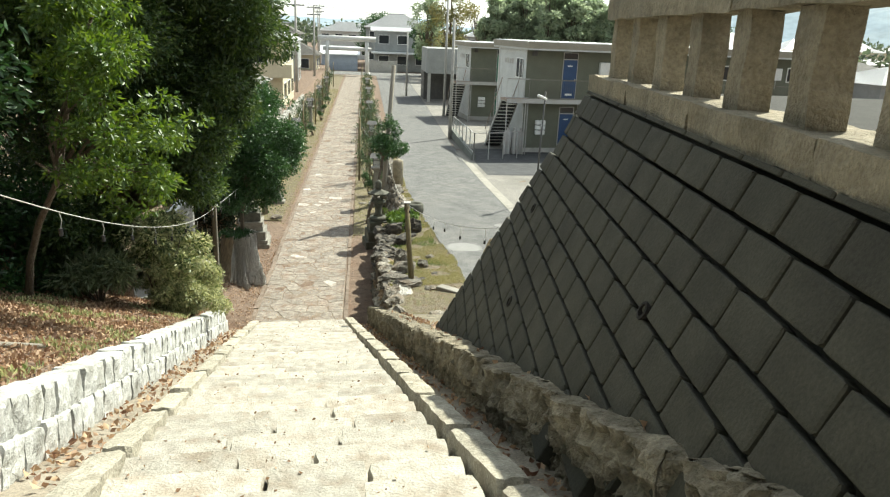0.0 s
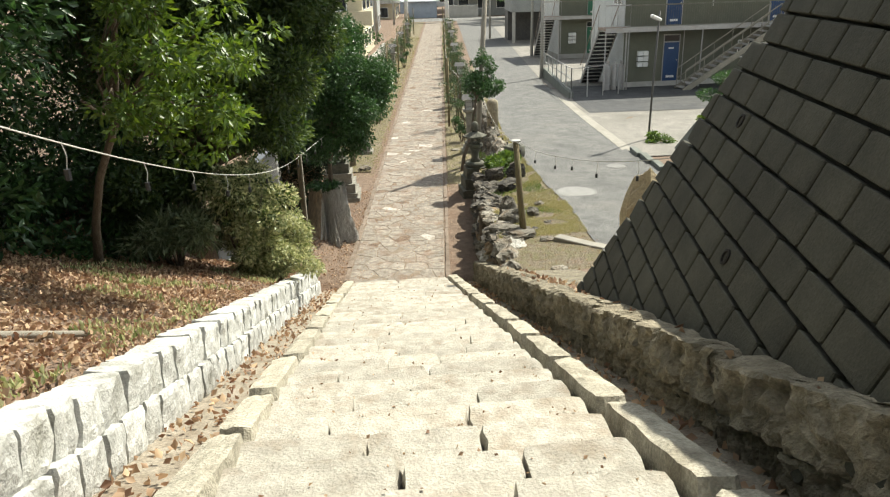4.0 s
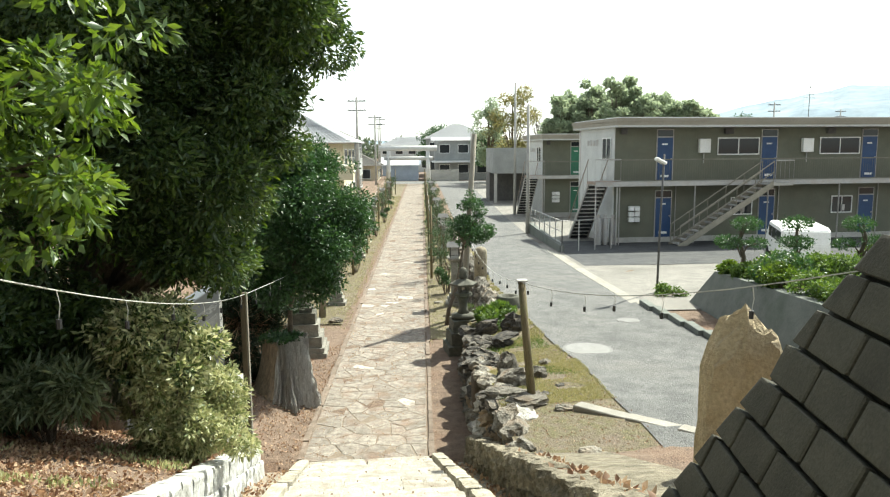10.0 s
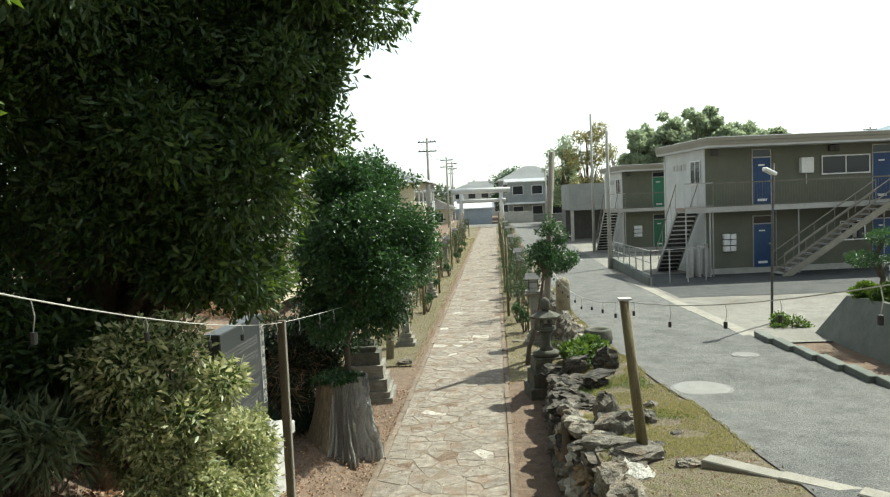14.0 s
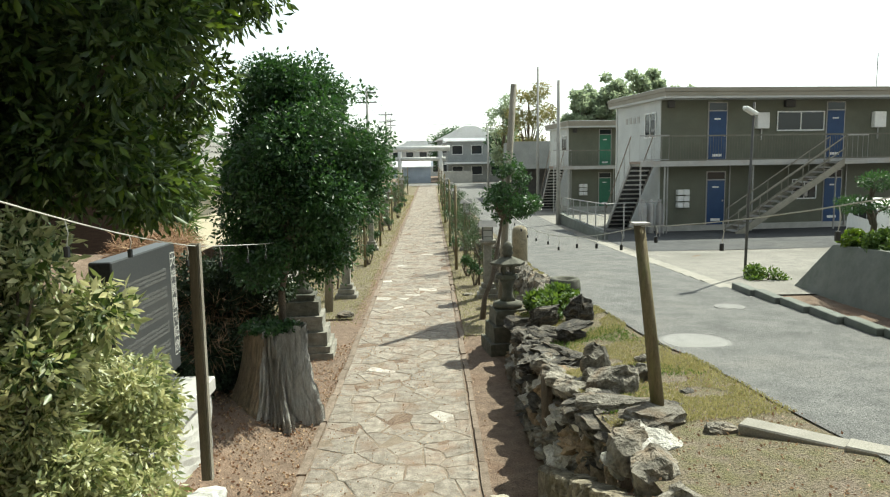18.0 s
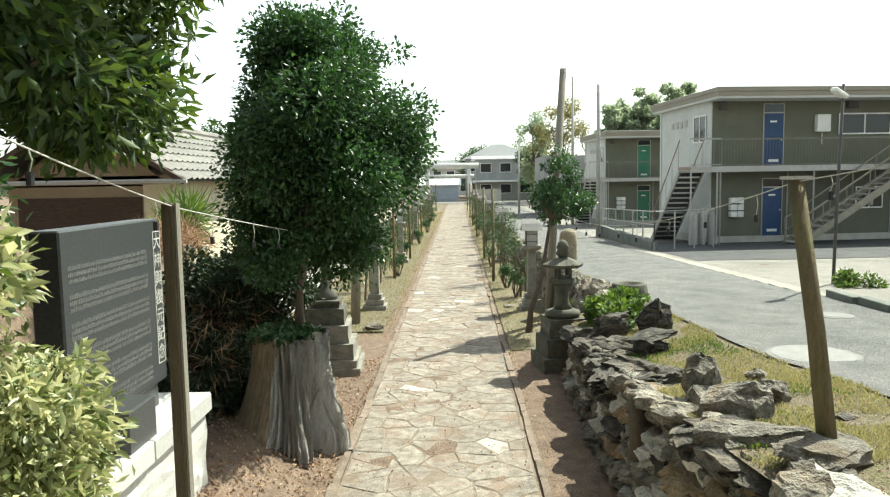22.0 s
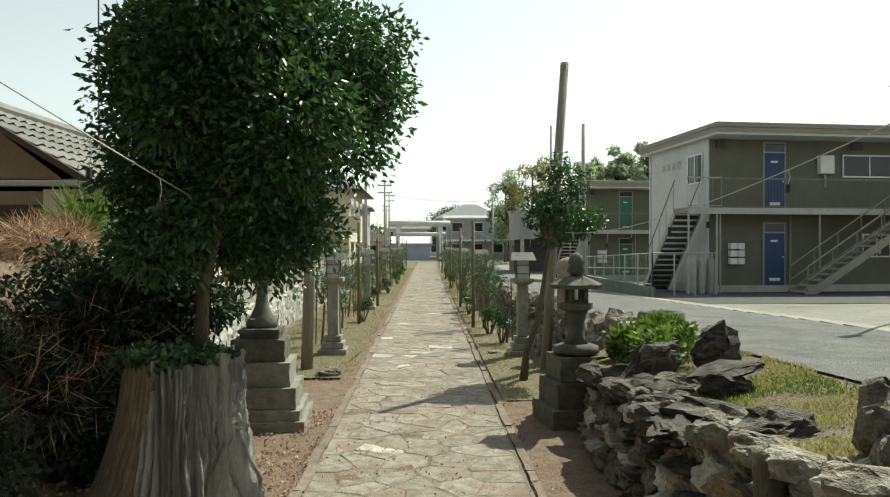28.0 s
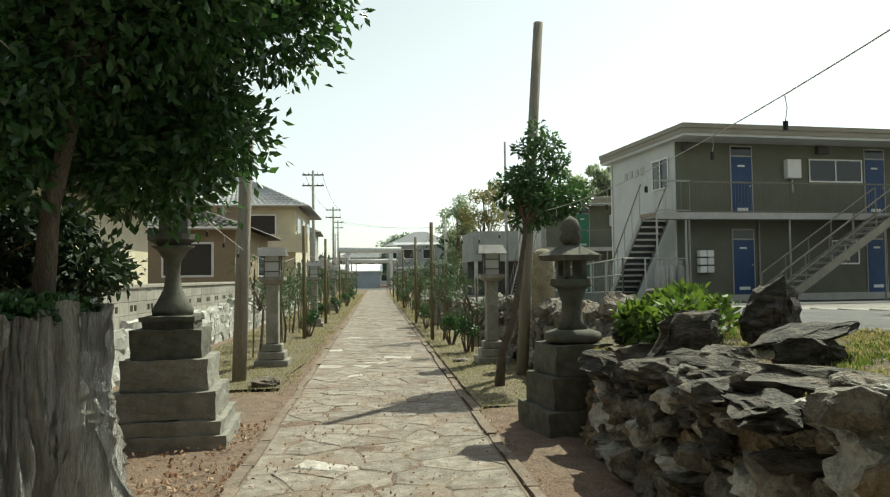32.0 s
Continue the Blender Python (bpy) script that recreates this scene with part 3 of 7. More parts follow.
def edging(x, name):
    ob = thing(name, "low weathered stone edging along the path", "edging", kind="structure")
    y, rng = 11.9, random.Random(4 if x < -1 else 5)
    k = 0
    while y < 60:
        ln = rng.uniform(0.55, 1.15)
        w0, w1 = rng.uniform(0.03, 0.055), rng.uniform(0.03, 0.055)
        bm = hewn(x - w0, x + w1, y, y + ln - 0.01, -0.05, 0.014 + rng.uniform(-0.01, 0.01), k, 0.012, 5)
        o = part("kerb_stone", bm, M_SOILST, ob)
        o.matrix_basis = pose(rng.uniform(-0.012, 0.012), 0, 0)
        y += ln
        k += 1
    part("kerb_line", abox(x - 0.05, x + 0.05, y, 101, -0.05, 0.02), M_SOILST, ob)


M_SOILST = mat("earthy_edging", (0.16, 0.125, 0.095), (0.24, 0.19, 0.15), 5, 0.95, 0.8, 50, (0.13, 0.095, 0.07), 1.5, 0.7, speckle=0.35)

# ---- block retaining wall with its terrace ----
W_N = Vector((-0.9097, 0.0969, 0.4037)).normalized()
W_H = Vector((-0.1059, -0.9944, 0)).normalized()      # along the courses, uphill
W_V = Vector((0.4015, -0.0428, 0.9149)).normalized()  # up the face
W_F = Vector((1.126, 5.299, 2.634))                   # foot of the corner
WALL_M = Matrix((W_H, W_V, W_N)).transposed().to_4x4()
WALL_M.translation = W_F
STEP_V, TOP_V = 2.765, 3.49          # height up the face of the corner's step, and of the top
TERRACE = W_F.z + TOP_V * W_V.z


def face_left(v):
    """How far along the courses the corner stands at height v up the face; it steps back near the top."""
    return 0.03 + 0.443 * v if v < STEP_V else 1.41 + 0.11 * (v - STEP_V)


bm = bmesh.new()
lowv = -0.3
pts = [(face_left(lowv), lowv), (face_left(STEP_V - 0.001), STEP_V), (face_left(STEP_V), STEP_V + 0.001), (face_left(TOP_V), TOP_V), (14, TOP_V), (14, 14 * 0.372 - 0.3)]
front = [bm.verts.new(WALL_M @ Vector((h, v, -0.035))) for h, v in pts]
back = [bm.verts.new(WALL_M @ Vector((h, v, -0.03)) + Vector((7, 0, 0))) for h, v in pts]
bm.faces.new(front)
bm.faces.new(back[::-1])
for i in range(6):
    j = (i + 1) % 6
    bm.faces.new((front[i], back[i], back[j], front[j]))
wall_block = part("wall_retaining", bm, M_BLOCKJ)
tagged(wall_block, "tall sloping retaining wall of grey concrete blocks in shade", "wall", kind="structure")

# apron at the wall's foot (top of the rough stone ledge)
bm = bmesh.new()
box(bm, 1.5, 2.6, -17, 0.2, -0.3, 0.36)
for v in bm.verts:
    v.co.z += SLOPE * -v.co.y
tagged(part("wall_ledge", bm, M_ROUGHST, m=STAIR), "earth-filled ledge on top of the rough stone wall", "ledge", kind="structure")
# core of the pale wall on the other side
bm = bmesh.new()
box(bm, -1.8, -1.62, -17, -0.25, -0.3, 0.36)
for v in bm.verts:
    v.co.z += SLOPE * -v.co.y
tagged(part("wall_left_core", bm, M_CONC, m=STAIR), "mortar core of the low pale stone wall", "wall", kind="structure")


# ---- balustrade on the retaining wall ----
corner_top = WALL_M @ Vector((face_left(TOP_V), TOP_V, 0))
BAL = Matrix((W_H, Vector((-W_H.y, W_H.x, 0)), Vector((0, 0, 1)))).transposed().to_4x4()
BAL.translation = Vector((corner_top.x, corner_top.y, TERRACE))
_in = 1 if (BAL.to_3x3() @ Vector((0, 1, 0))).x > 0 else -1
# terrace behind
bm = bmesh.new()
box(bm, 0.2, 14, *sorted((_in * 0.3, _in * 7.0)), -0.4, -0.06)
tagged(part("terrace", bm, M_SOIL, m=BAL), "earth terrace behind the stone balustrade", "terrace", kind="structure")
balustrade = thing("balustrade", "rough-hewn brown stone balustrade with square posts on the wall", "balustrade", BAL)


def hewn(x0, x1, y0, y1, z0, z1, seed, rough=0.025, cuts=3):
    bm = bmesh.new()
    box(bm, x0, x1, y0, y1, z0, z1)
    bmesh.ops.subdivide_edges(bm, edges=bm.edges[:], cuts=cuts, use_grid_fill=True)
    for v in bm.verts:
        v.co += noise.noise_vector(v.co * 3.1 + Vector((seed, 0, 0))) * rough + noise.noise_vector(v.co * 9 + Vector((seed, 3, 0))) * rough * 0.5
    return bm


for i in range(7):
    part("base_stone", hewn(i * 1.5 - 0.06, i * 1.5 + 1.42, *sorted((-_in * 0.015, _in * 0.4)), -0.03, 0.135, i, 0.02, 9), M_BALU, balustrade)
    part("rail", hewn(i * 1.5 + 0.2, i * 1.5 + 1.69, *sorted((_in * 0.05, _in * 0.33)), 0.635, 0.83, i + 20, 0.016, 7), M_BALU, balustrade)
for i in range(14):
    x = 0.3 + i * 0.72
    part("post", hewn(x, x + 0.21, *sorted((_in * 0.09, _in * 0.26)), 0.115, 0.645, i + 50, 0.022, 4), M_BALU, balustrade)


# ---- apartment buildings ----
def railing(parent, x0, x1, y, z, height=0.95, gap=0.13, axis="x", mat_=None, name="railing"):
    mat_ = mat_ or M_STEEL
    bm = bmesh.new()
    n = max(2, int(abs(x1 - x0) / gap))
    for i in range(n + 1):
        p = x0 + (x1 - x0) * i / n
        if axis == "x":
            box(bm, p - 0.004, p + 0.004, y - 0.004, y + 0.004, z + 0.06, z + height)
        else:
            box(bm, y - 0.008, y + 0.008, p - 0.008, p + 0.008, z + 0.06, z + height)
    for zz, t in ((z + 0.06, 0.015), (z + height, 0.025)):
        if axis == "x":
            box(bm, min(x0, x1), max(x0, x1), y - t, y + t, zz - t, zz + t)
        else:
            box(bm, y - t, y + t, min(x0, x1), max(x0, x1), zz - t, zz + t)
    return part(name, bm, mat_, parent)


def apartment(m, length, door_mat, units, label, full=True, ground_z=0.0):
    a = thing("apartment_building", label, "building", m)
    fy, by, wx = 0.92, 5.6, 0.2
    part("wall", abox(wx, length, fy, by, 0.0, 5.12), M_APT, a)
    part("end_wall", abox(wx - 0.06, wx - 0.002, fy - 0.01, by, 0.0, 5.12), M_APTW, a, "white rendered end wall")
    part("plinth", abox(wx - 0.065, length + 0.01, fy - 0.03, by + 0.01, -0.4, 0.28), M_CONC, a)
    bm = abox(-0.15, length + 0.3, -0.12, by + 0.35, 5.12, 5.2)
    part("soffit", bm, M_APTW, a)
    for z0, z1, o in ((5.2, 5.36, 0.0), (5.36, 5.5, 0.035)):
        part("roof_fascia", abox(-0.18 - o, length + 0.33 + o, -0.15 - o, by + 0.38 + o, z0, z1 - 0.003), M_FASCIA, a)
    part("roof", abox(-0.1, length + 0.2, -0.05, by + 0.3, 5.5, 5.53), M_ROOFSILVER, a, "flat silvery metal roof")
    part("deck", abox(-1.25, length, 0.0, fy - 0.035, 2.64, 2.78), M_CONC, a)
    part("deck_beam", abox(-1.25, length, -0.06, -0.002, 2.6, 2.8), M_STEEL, a)
    for x in [0.1 + 4.15 * i for i in range(int(length / 4.15) + 1)]:
        part("post", tube([(x, 0.04, -0.4), (x, 0.04, 2.62)], 0.035, 8), M_STEEL, a)
    railing(a, 0.0, length, -0.03, 2.78, mat_=M_RAILBEIGE)
    for i in range(units):
        x = 2.55 + i * 6.0
        if x + 1 > length:
            break
        for z, dz in ((2.8, 2.0), (0.28, 1.85)):
            f = part("door", abox(x, x + 0.86, fy - 0.05, fy - 0.002, z, z + dz - 0.12), door_mat, a, "painted steel apartment door")
            part("door_frame", abox(x - 0.05, x + 0.91, fy - 0.035, fy - 0.003, z - 0.02, z + dz + 0.24), M_STEEL, a)
            part("transom", abox(x, x + 0.86, fy - 0.042, fy - 0.004, z + dz - 0.07, z + dz + 0.2), M_GLASS, f)
            part("letter_slot", abox(x + 0.25, x + 0.55, fy - 0.062, fy - 0.05, z + dz * 0.78, z + dz * 0.78 + 0.06), M_WHITE, f)
            part("kick_vent", abox(x + 0.2, x + 0.66, fy - 0.06, fy - 0.05, z + 0.14, z + 0.24), M_WHITE, f)
            part("knob", abox(x + 0.74, x + 0.8, fy - 0.09, fy - 0.05, z + 0.9, z + 0.97, 0.01), M_STEEL, f)
        for x0, x1, z0, z1 in ((x + 3.45, x + 5.8, 3.95, 4.62), (x + 4.35, x + 5.55, 1.25, 1.95)):
            if x1 > length:
                continue
            w = part("window", abox(x0, x1, fy - 0.03, fy - 0.003, z0, z1), M_GLASS, a)
            bm = bmesh.new()
            for q in ((x0 - 0.04, x1 + 0.04, z1, z1 + 0.05), (x0 - 0.04, x1 + 0.04, z0 - 0.05, z0), (x0 - 0.04, x0 + 0.01, z0, z1), (x1 - 0.01, x1 + 0.04, z0, z1), ((x0 + x1) / 2 - 0.025, (x0 + x1) / 2 + 0.025, z0, z1)):
                box(bm, q[0], q[1], fy - 0.055, fy - 0.031, q[2], q[3])
            part("window_frame", bm, M_WHITE, w)
        part("heater_box", abox(x + 2.3, x + 2.92, fy - 0.22, fy - 0.003, 4.0, 4.62, 0.02), M_WHITE, a, "white gas heater box")
        part("heater_flue", tube([(x + 2.6, fy - 0.1, 3.55), (x + 2.6, fy - 0.1, 4.0)], 0.03, 6), M_STEEL, a)
        for vx in (x - 2.05, x + 3.75):
            part("vent_hood", abox(vx, vx + 0.3, fy - 0.16, fy - 0.003, 4.83, 5.08, 0.02), M_DARKSTEEL, a)
        part("meter", abox(x - 1.1, x - 0.9, fy - 0.12, fy - 0.003, 1.3, 1.6, 0.02), M_STEEL, a)
        part("downpipe", tube([(x + 1.1, fy - 0.06, 0.1), (x + 1.1, fy - 0.06, 2.6)], 0.03, 6), M_STEEL, a)
    # letter boxes
    for k in range(6):
        x, z = 1.0 + (k % 2) * 0.31, 0.98 + (k // 2) * 0.25
        part("letter_box", abox(x, x + 0.28, fy - 0.2, fy - 0.003, z, z + 0.2, 0.01), M_WHITE, a)
    # end wall: upper window, vents, wall light
    w = part("window", abox(wx - 0.09, wx - 0.062, fy + 0.35, fy + 1.35, 3.75, 4.65), M_GLASS, a)
    bm = bmesh.new()
    for q in ((0.31, 1.39, 4.65, 4.7), (0.31, 1.39, 3.7, 3.75), (0.31, 0.36, 3.75, 4.65), (1.34, 1.39, 3.75, 4.65), (0.83, 0.88, 3.75, 4.65)):
        box(bm, wx - 0.11, wx - 0.091, fy + q[0], fy + q[1], q[2], q[3])
    part("window_frame", bm, M_WHITE, w)
    for k in range(4):
        y = fy + 2.0 + 0.42 * k
        part("sign_mark", abox(wx - 0.085, wx - 0.062, y, y + 0.24, 4.35, 4.62 - 0.03 * (k % 2)), M_STEEL, a, "raised sign character, not legible")
    part("drain_pipe", tube([(wx - 0.1, by - 0.12, 0.0), (wx - 0.1, by - 0.12, 5.1)], 0.04, 6), M_WHITE, a)
    # end stair
    st = part("landing", abox(-1.3, wx - 0.065, -0.05, fy, 2.7, 2.8), M_RUST, a, "rust-edged steel landing")
    n = 14
    for k in range(n):
        y, z = fy + 0.1 + k * 0.185, 2.6 - k * 0.19
        # black treads with white front edges: the sunlit glint is painted on
        part("tread", abox(-1.2, -0.2, y, y + 0.2, z - 0.13, z + 0.035), M_BLACK, a)
        part("tread_edge", abox(-1.2, -0.2, y - 0.03, y - 0.002, z - 0.005, z + 0.05), M_WHITE, a)
    for x in (-1.23, -0.17):
        bm = bmesh.new()
        box(bm, x - 0.03, x + 0.03, -0.05, 0.05, -0.12, 0.12)
        for v in bm.verts:
            if v.co.y > 0:
                v.co.y, v.co.z = fy + 0.1 + n * 0.185, v.co.z + 2.6 - n * 0.19
            else:
                v.co.y, v.co.z = fy, v.co.z + 2.68
        part("stringer", bm, M_STEEL, a)
    for x in (-1.25, -0.17):
        pts = [(x, fy, 3.75), (x, fy + 0.1 + n * 0.185, 3.5 - n * 0.19)]
        part("handrail", tube(pts, 0.025, 6), M_RUST, a)
        for k in range(0, n + 1, 3):
            y, z = fy + 0.1 + k * 0.185, 2.6 - k * 0.19
            part("baluster", tube([(x, y, z), (x, y, z + 0.98)], 0.016, 5), M_STEEL, a)
    railing(a, -1.28, wx - 0.1, -0.03, 2.8, 0.95, 0.3, name="landing_rail")
    for x in (-1.2, -0.05):
        part("landing_post", tube([(x, 0.02, -0.3), (x, 0.02, 2.7)], 0.04, 6), M_STEEL, a)
    if full:
        # second flight in front of the facade
        n = 15
        x0, x1, z1 = 2.9, 7.9, 2.68
        for k in range(n):
            x, z = x0 + (x1 - x0) * k / n, z1 * (k + 1) / n
            part("tread", abox(x, x + 0.3, -0.98, -0.12, z - 0.05, z), M_STEEL, a)
        for y in (-1.0, -0.1):
            bm = bmesh.new()
            box(bm, -0.5, 0.5, y - 0.025, y + 0.025, -0.14, 0.14)
            for v in bm.verts:
                v.co.z += z1 * (v.co.x + 0.5)
                v.co.x = x0 - 0.1 + (x1 - x0 + 0.1) * (v.co.x + 0.5)
            part("stringer", bm, M_STRING, a)
            for dz in (0.5, 0.95):
                part("handrail", tube([(x0, y, dz), (x1, y, z1 + dz)], 0.025, 6), M_STRING, a)
            for k in range(0, n + 1, 3):
                x, z = x0 + (x1 - x0) * k / n, z1 * k / n
                part("baluster", tube([(x, y, z), (x, y, z + 0.95)], 0.022, 5), M_STRING, a)
        part("stair_landing", abox(x1, x1 + 1.1, -1.02, -0.07, 2.6, 2.72), M_CONC, a)
        railing(a, x1 + 0.1, x1 + 1.1, -1.0, 2.72, 0.95, 0.25, name="landing_rail")
    return a


M_RAILBEIGE = mat("beige_railing_paint", (0.17, 0.165, 0.13), (0.22, 0.21, 0.17), 5, 0.7, 0.1, 60, (0.16, 0.11, 0.075), 2, 0.4)
M_FASCIA = mat("fascia_metal", (0.25, 0.23, 0.185), (0.30, 0.275, 0.225), 1, 0.7, 0.1, 60, obj_random=0.05)
M_ROOFSILVER = mat("silver_sheet_roof", (0.62, 0.64, 0.66), (0.72, 0.74, 0.76), 1, 0.5, 0.05, 60, metal=0.3)
M_RUST = mat("rusty_steel", (0.26, 0.17, 0.11), (0.34, 0.30, 0.27), 8, 0.8, 0.2, 60)
M_STRING = mat("stair_paint", (0.22, 0.205, 0.165), (0.28, 0.26, 0.21), 4, 0.7, 0.1, 60)
APT = pose(8.1, 31.95, 0.5, 0, 0, 6) @ Matrix.Diagonal((0.825, 1, 1, 1))
apt_one = apartment(APT, 21, M_BLUE, 3, "two-storey beige apartment block with blue doors and outside stairs")
APT2 = pose(7.7, 48.8, 0.15, 0, 0, 4) @ Matrix.Diagonal((0.825, 1, 1, 1))
apt_two = apartment(APT2, 13, M_GREEN, 2, "two-storey beige apartment block with green doors behind the first", False)


def cylinder_tank(m):
    t = thing("gas_cylinder", "tall grey gas cylinder standing by the stairs", "gas cylinder", m, "gas cylinders")
    part("body", lathe([(0.02, 0), (0.17, 0.02), (0.18, 0.08), (0.18, 1.08), (0.14, 1.2), (0.06, 1.26)], 14), M_STEEL, t, smooth=True)
    part("collar", lathe([(0.09, 1.25), (0.1, 1.26), (0.1, 1.38), (0.08, 1.38)], 12), M_STEEL, t)
    return t


tank = cylinder_tank(APT @ pose(-0.9, 0.35, -0.02))
for x, y in ((-0.5, 0.38), (-0.12, 0.3)):
    copy_thing(tank, APT @ pose(x, y, -0.02))

# roof aerial
aer = thing("roof_aerial", "thin metal television aerial on the apartment roof", "aerial", APT @ pose(12.5, 2.5, 5.53))
part("mast", tube([(0, 0, 0), (0, 0, 1.6)], 0.02, 5), M_DARKSTEEL, aer)
for k in range(4):
    part("element", tube([(-0.35 + 0.06 * k, 0, 1.0 + 0.16 * k), (0.35 - 0.06 * k, 0, 1.0 + 0.16 * k)], 0.01, 4), M_DARKSTEEL, aer)


# ---- houses ----
def tiled_slope(bm, a, b, c, d, pitch=0.3, ridge_h=0.05, course=0.34):
    """Rolls of tiles on the quad eave a-b, ridge d-c."""
    a, b, c, d = map(Vector, (a, b, c, d))
    n = (b - a).cross(d - a).normalized()
    if n.z < 0:
        n = -n
    cols = max(2, int((b - a).length / pitch))
    rows = max(2, int((d - a).length / course))
    for j in range(rows):
        v0, v1 = j / rows, (j + 1) / rows
        ring = []
        for i in range(cols * 2 + 1):
            u = i / (cols * 2)
            lift = ridge_h if i % 2 else 0.0
            p0 = a.lerp(b, u).lerp(d.lerp(c, u), v0) + n * (lift + 0.035)
            p1 = a.lerp(b, u).lerp(d.lerp(c, u), v1) + n * (lift + 0.0)
            ring.append((bm.verts.new(p0), bm.verts.new(p1)))
        for (q0, q1), (r0, r1) in zip(ring, ring[1:]):
            bm.faces.new((q0, r0, r1, q1))


def house(name, m, w, d, h, roof_h, wall_mat, roof_mat, label, hip=True, over=0.5, floors=1, tiles=True, windows=True, axis="x"):
    """A house with its front-left corner at the origin: w along x, d along y; hipped, or gabled with the ridge along axis."""
    o = thing(name, label, "house", m)
    part("wall", abox(0, w, 0, d, -0.5, h), wall_mat, o)
    a, b, c, e = (-over, -over, h - 0.12), (w + over, -over, h - 0.12), (w + over, d + over, h - 0.12), (-over, d + over, h - 0.12)
    if hip:
        r = min(w, d) / 2
        if w >= d:
            p, q = (r, d / 2, h + roof_h), (w - r, d / 2, h + roof_h)
            faces = [(a, b, q, p), (c, e, p, q), (b, c, q, q), (e, a, p, p)]
        else:
            p, q = (w / 2, r, h + roof_h), (w / 2, d - r, h + roof_h)
            faces = [(a, b, p, p), (b, c, q, p), (c, e, q, q), (e, a, p, q)]
    elif axis == "y":
        p, q = (w / 2, -over, h + roof_h), (w / 2, d + over, h + roof_h)
        faces = [(b, c, q, p), (e, a, p, q)]
    else:
        p, q = (-over, d / 2, h + roof_h), (w + over, d / 2, h + roof_h)
        faces = [(a, b, q, p), (c, e, p, q)]
    bm = bmesh.new()
    for f in faces:
        vs = []
        for co in f:
            if co not in vs:
                vs.append(co)
        bm.faces.new([bm.verts.new(co) for co in vs])
    bmesh.ops.solidify(bm, geom=bm.faces[:], thickness=0.12)
    roof = part("roof", bm, roof_mat, o)
    if tiles:
        bm = bmesh.new()
        for f in faces:
            tiled_slope(bm, *f)
        part("roof_tiles", bm, roof_mat, roof)
        part("ridge", tube([Vector(p) + Vector((0, 0, 0.06)), Vector(q) + Vector((0, 0, 0.06))], 0.12, 8), roof_mat, roof)
    if not hip:
        for yy in ((0, d) if axis == "y" else (0, w)):
            bm = bmesh.new()
            if axis == "y":
                tri = [(0, yy, h - 0.2), (w, yy, h - 0.2), (w / 2, yy, h + roof_h - 0.14)]
            else:
                tri = [(yy, 0, h - 0.2), (yy, d, h - 0.2), (yy, d / 2, h + roof_h - 0.14)]
            bm.faces.new([bm.verts.new(t) for t in tri])
            part("gable", bm, wall_mat, o)
    part("gutter", tube([(-over, -over - 0.04, h - 0.12), (w + over, -over - 0.04, h - 0.12)], 0.05, 6), M_STEEL, o)
    if windows:
        fh = h / floors
        for fl in range(floors):
            z0 = fl * fh + fh * 0.36
            for side, ln in (("f", w), ("r", d)):
                k = max(1, int(ln / 2.6))
                for i in range(k):
                    c0 = (i + 0.5) * ln / k
                    if side == "f":
                        q = (c0 - 0.75, c0 + 0.75, -0.04, -0.003)
                        fq = (c0 - 0.82, c0 + 0.82, -0.03, -0.002)
                    else:
                        q = (w + 0.003, w + 0.04, c0 - 0.75, c0 + 0.75)
                        fq = (w + 0.002, w + 0.03, c0 - 0.82, c0 + 0.82)
                    wi = part("window", abox(*q, z0, z0 + fh * 0.4), M_GLASS, o)
                    part("window_frame", abox(*fq, z0 - 0.07, z0 + fh * 0.4 + 0.07), M_WHITE, wi)
    return o


# low house by the bank: gable towards the stairs
hs = house("house", pose(-10.05, 21.0, 1.75), 3.3, 8.0, 1.42, 1.19, M_OCHRE, M_TILE, "low ochre house with a weathered grey tiled gable roof", hip=False, over=0.55, windows=False, axis="y")
part("side_wall", abox(3.302, 3.33, 0.0, 8.0, -0.5, 1.3), M_CREAM, hs, "sunlit cream plaster side wall")
part("corner_wall", abox(2.75, 3.3, -0.03, -0.003, -0.5, 1.25), M_CREAM, hs)
part("boarding", abox(0.2, 2.7, -0.045, -0.003, -0.4, 1.0), M_WOODDK, hs, "dark brown board panel")
part("barge_board", tube([(-0.5, -0.57, 1.28), (1.65, -0.57, 2.58), (3.8, -0.57, 1.28)], 0.07, 4), M_WOODDK, hs, "dark wooden barge board")
aer2 = thing("roof_aerial", "thin metal television aerial on the tiled roof", "aerial", pose(-8.0, 24.5, 4.3))
part("mast", tube([(0, 0, 0), (0, 0, 3.6)], 0.018, 5), M_DARKSTEEL, aer2)
for k in range(5):
    part("element", tube([(-0.3 + 0.04 * k, 0, 3.0 + 0.13 * k), (0.3 - 0.04 * k, 0, 3.0 + 0.13 * k)], 0.01, 4), M_DARKSTEEL, aer2)
hs2 = house("house", pose(-11.8, 35.0, 0.7), 6.0, 7.0, 2.5, 1.2, M_OCHRE, M_TILE, "ochre single-storey house behind the stone wall", hip=True, floors=1)
hs3 = house("house", pose(-12.6, 49.0, 0.5), 7.2, 8.0, 4.8, 2.0, M_CREAM, M_TILEL, "two-storey cream house with a pale tiled hip roof", hip=True, floors=2, over=0.7)
part("balcony", abox(3.2, 7.9, -0.9, -0.01, 2.3, 3.2), M_CREAM, hs3)
part("awning", abox(1.2, 4.6, -1.3, -0.02, 2.1, 2.2), M_TILEL, hs3)
part("shutter", abox(2.0, 4.6, -0.06, -0.045, 3.3, 4.4), M_RUST, hs3, "rust-brown shutter")

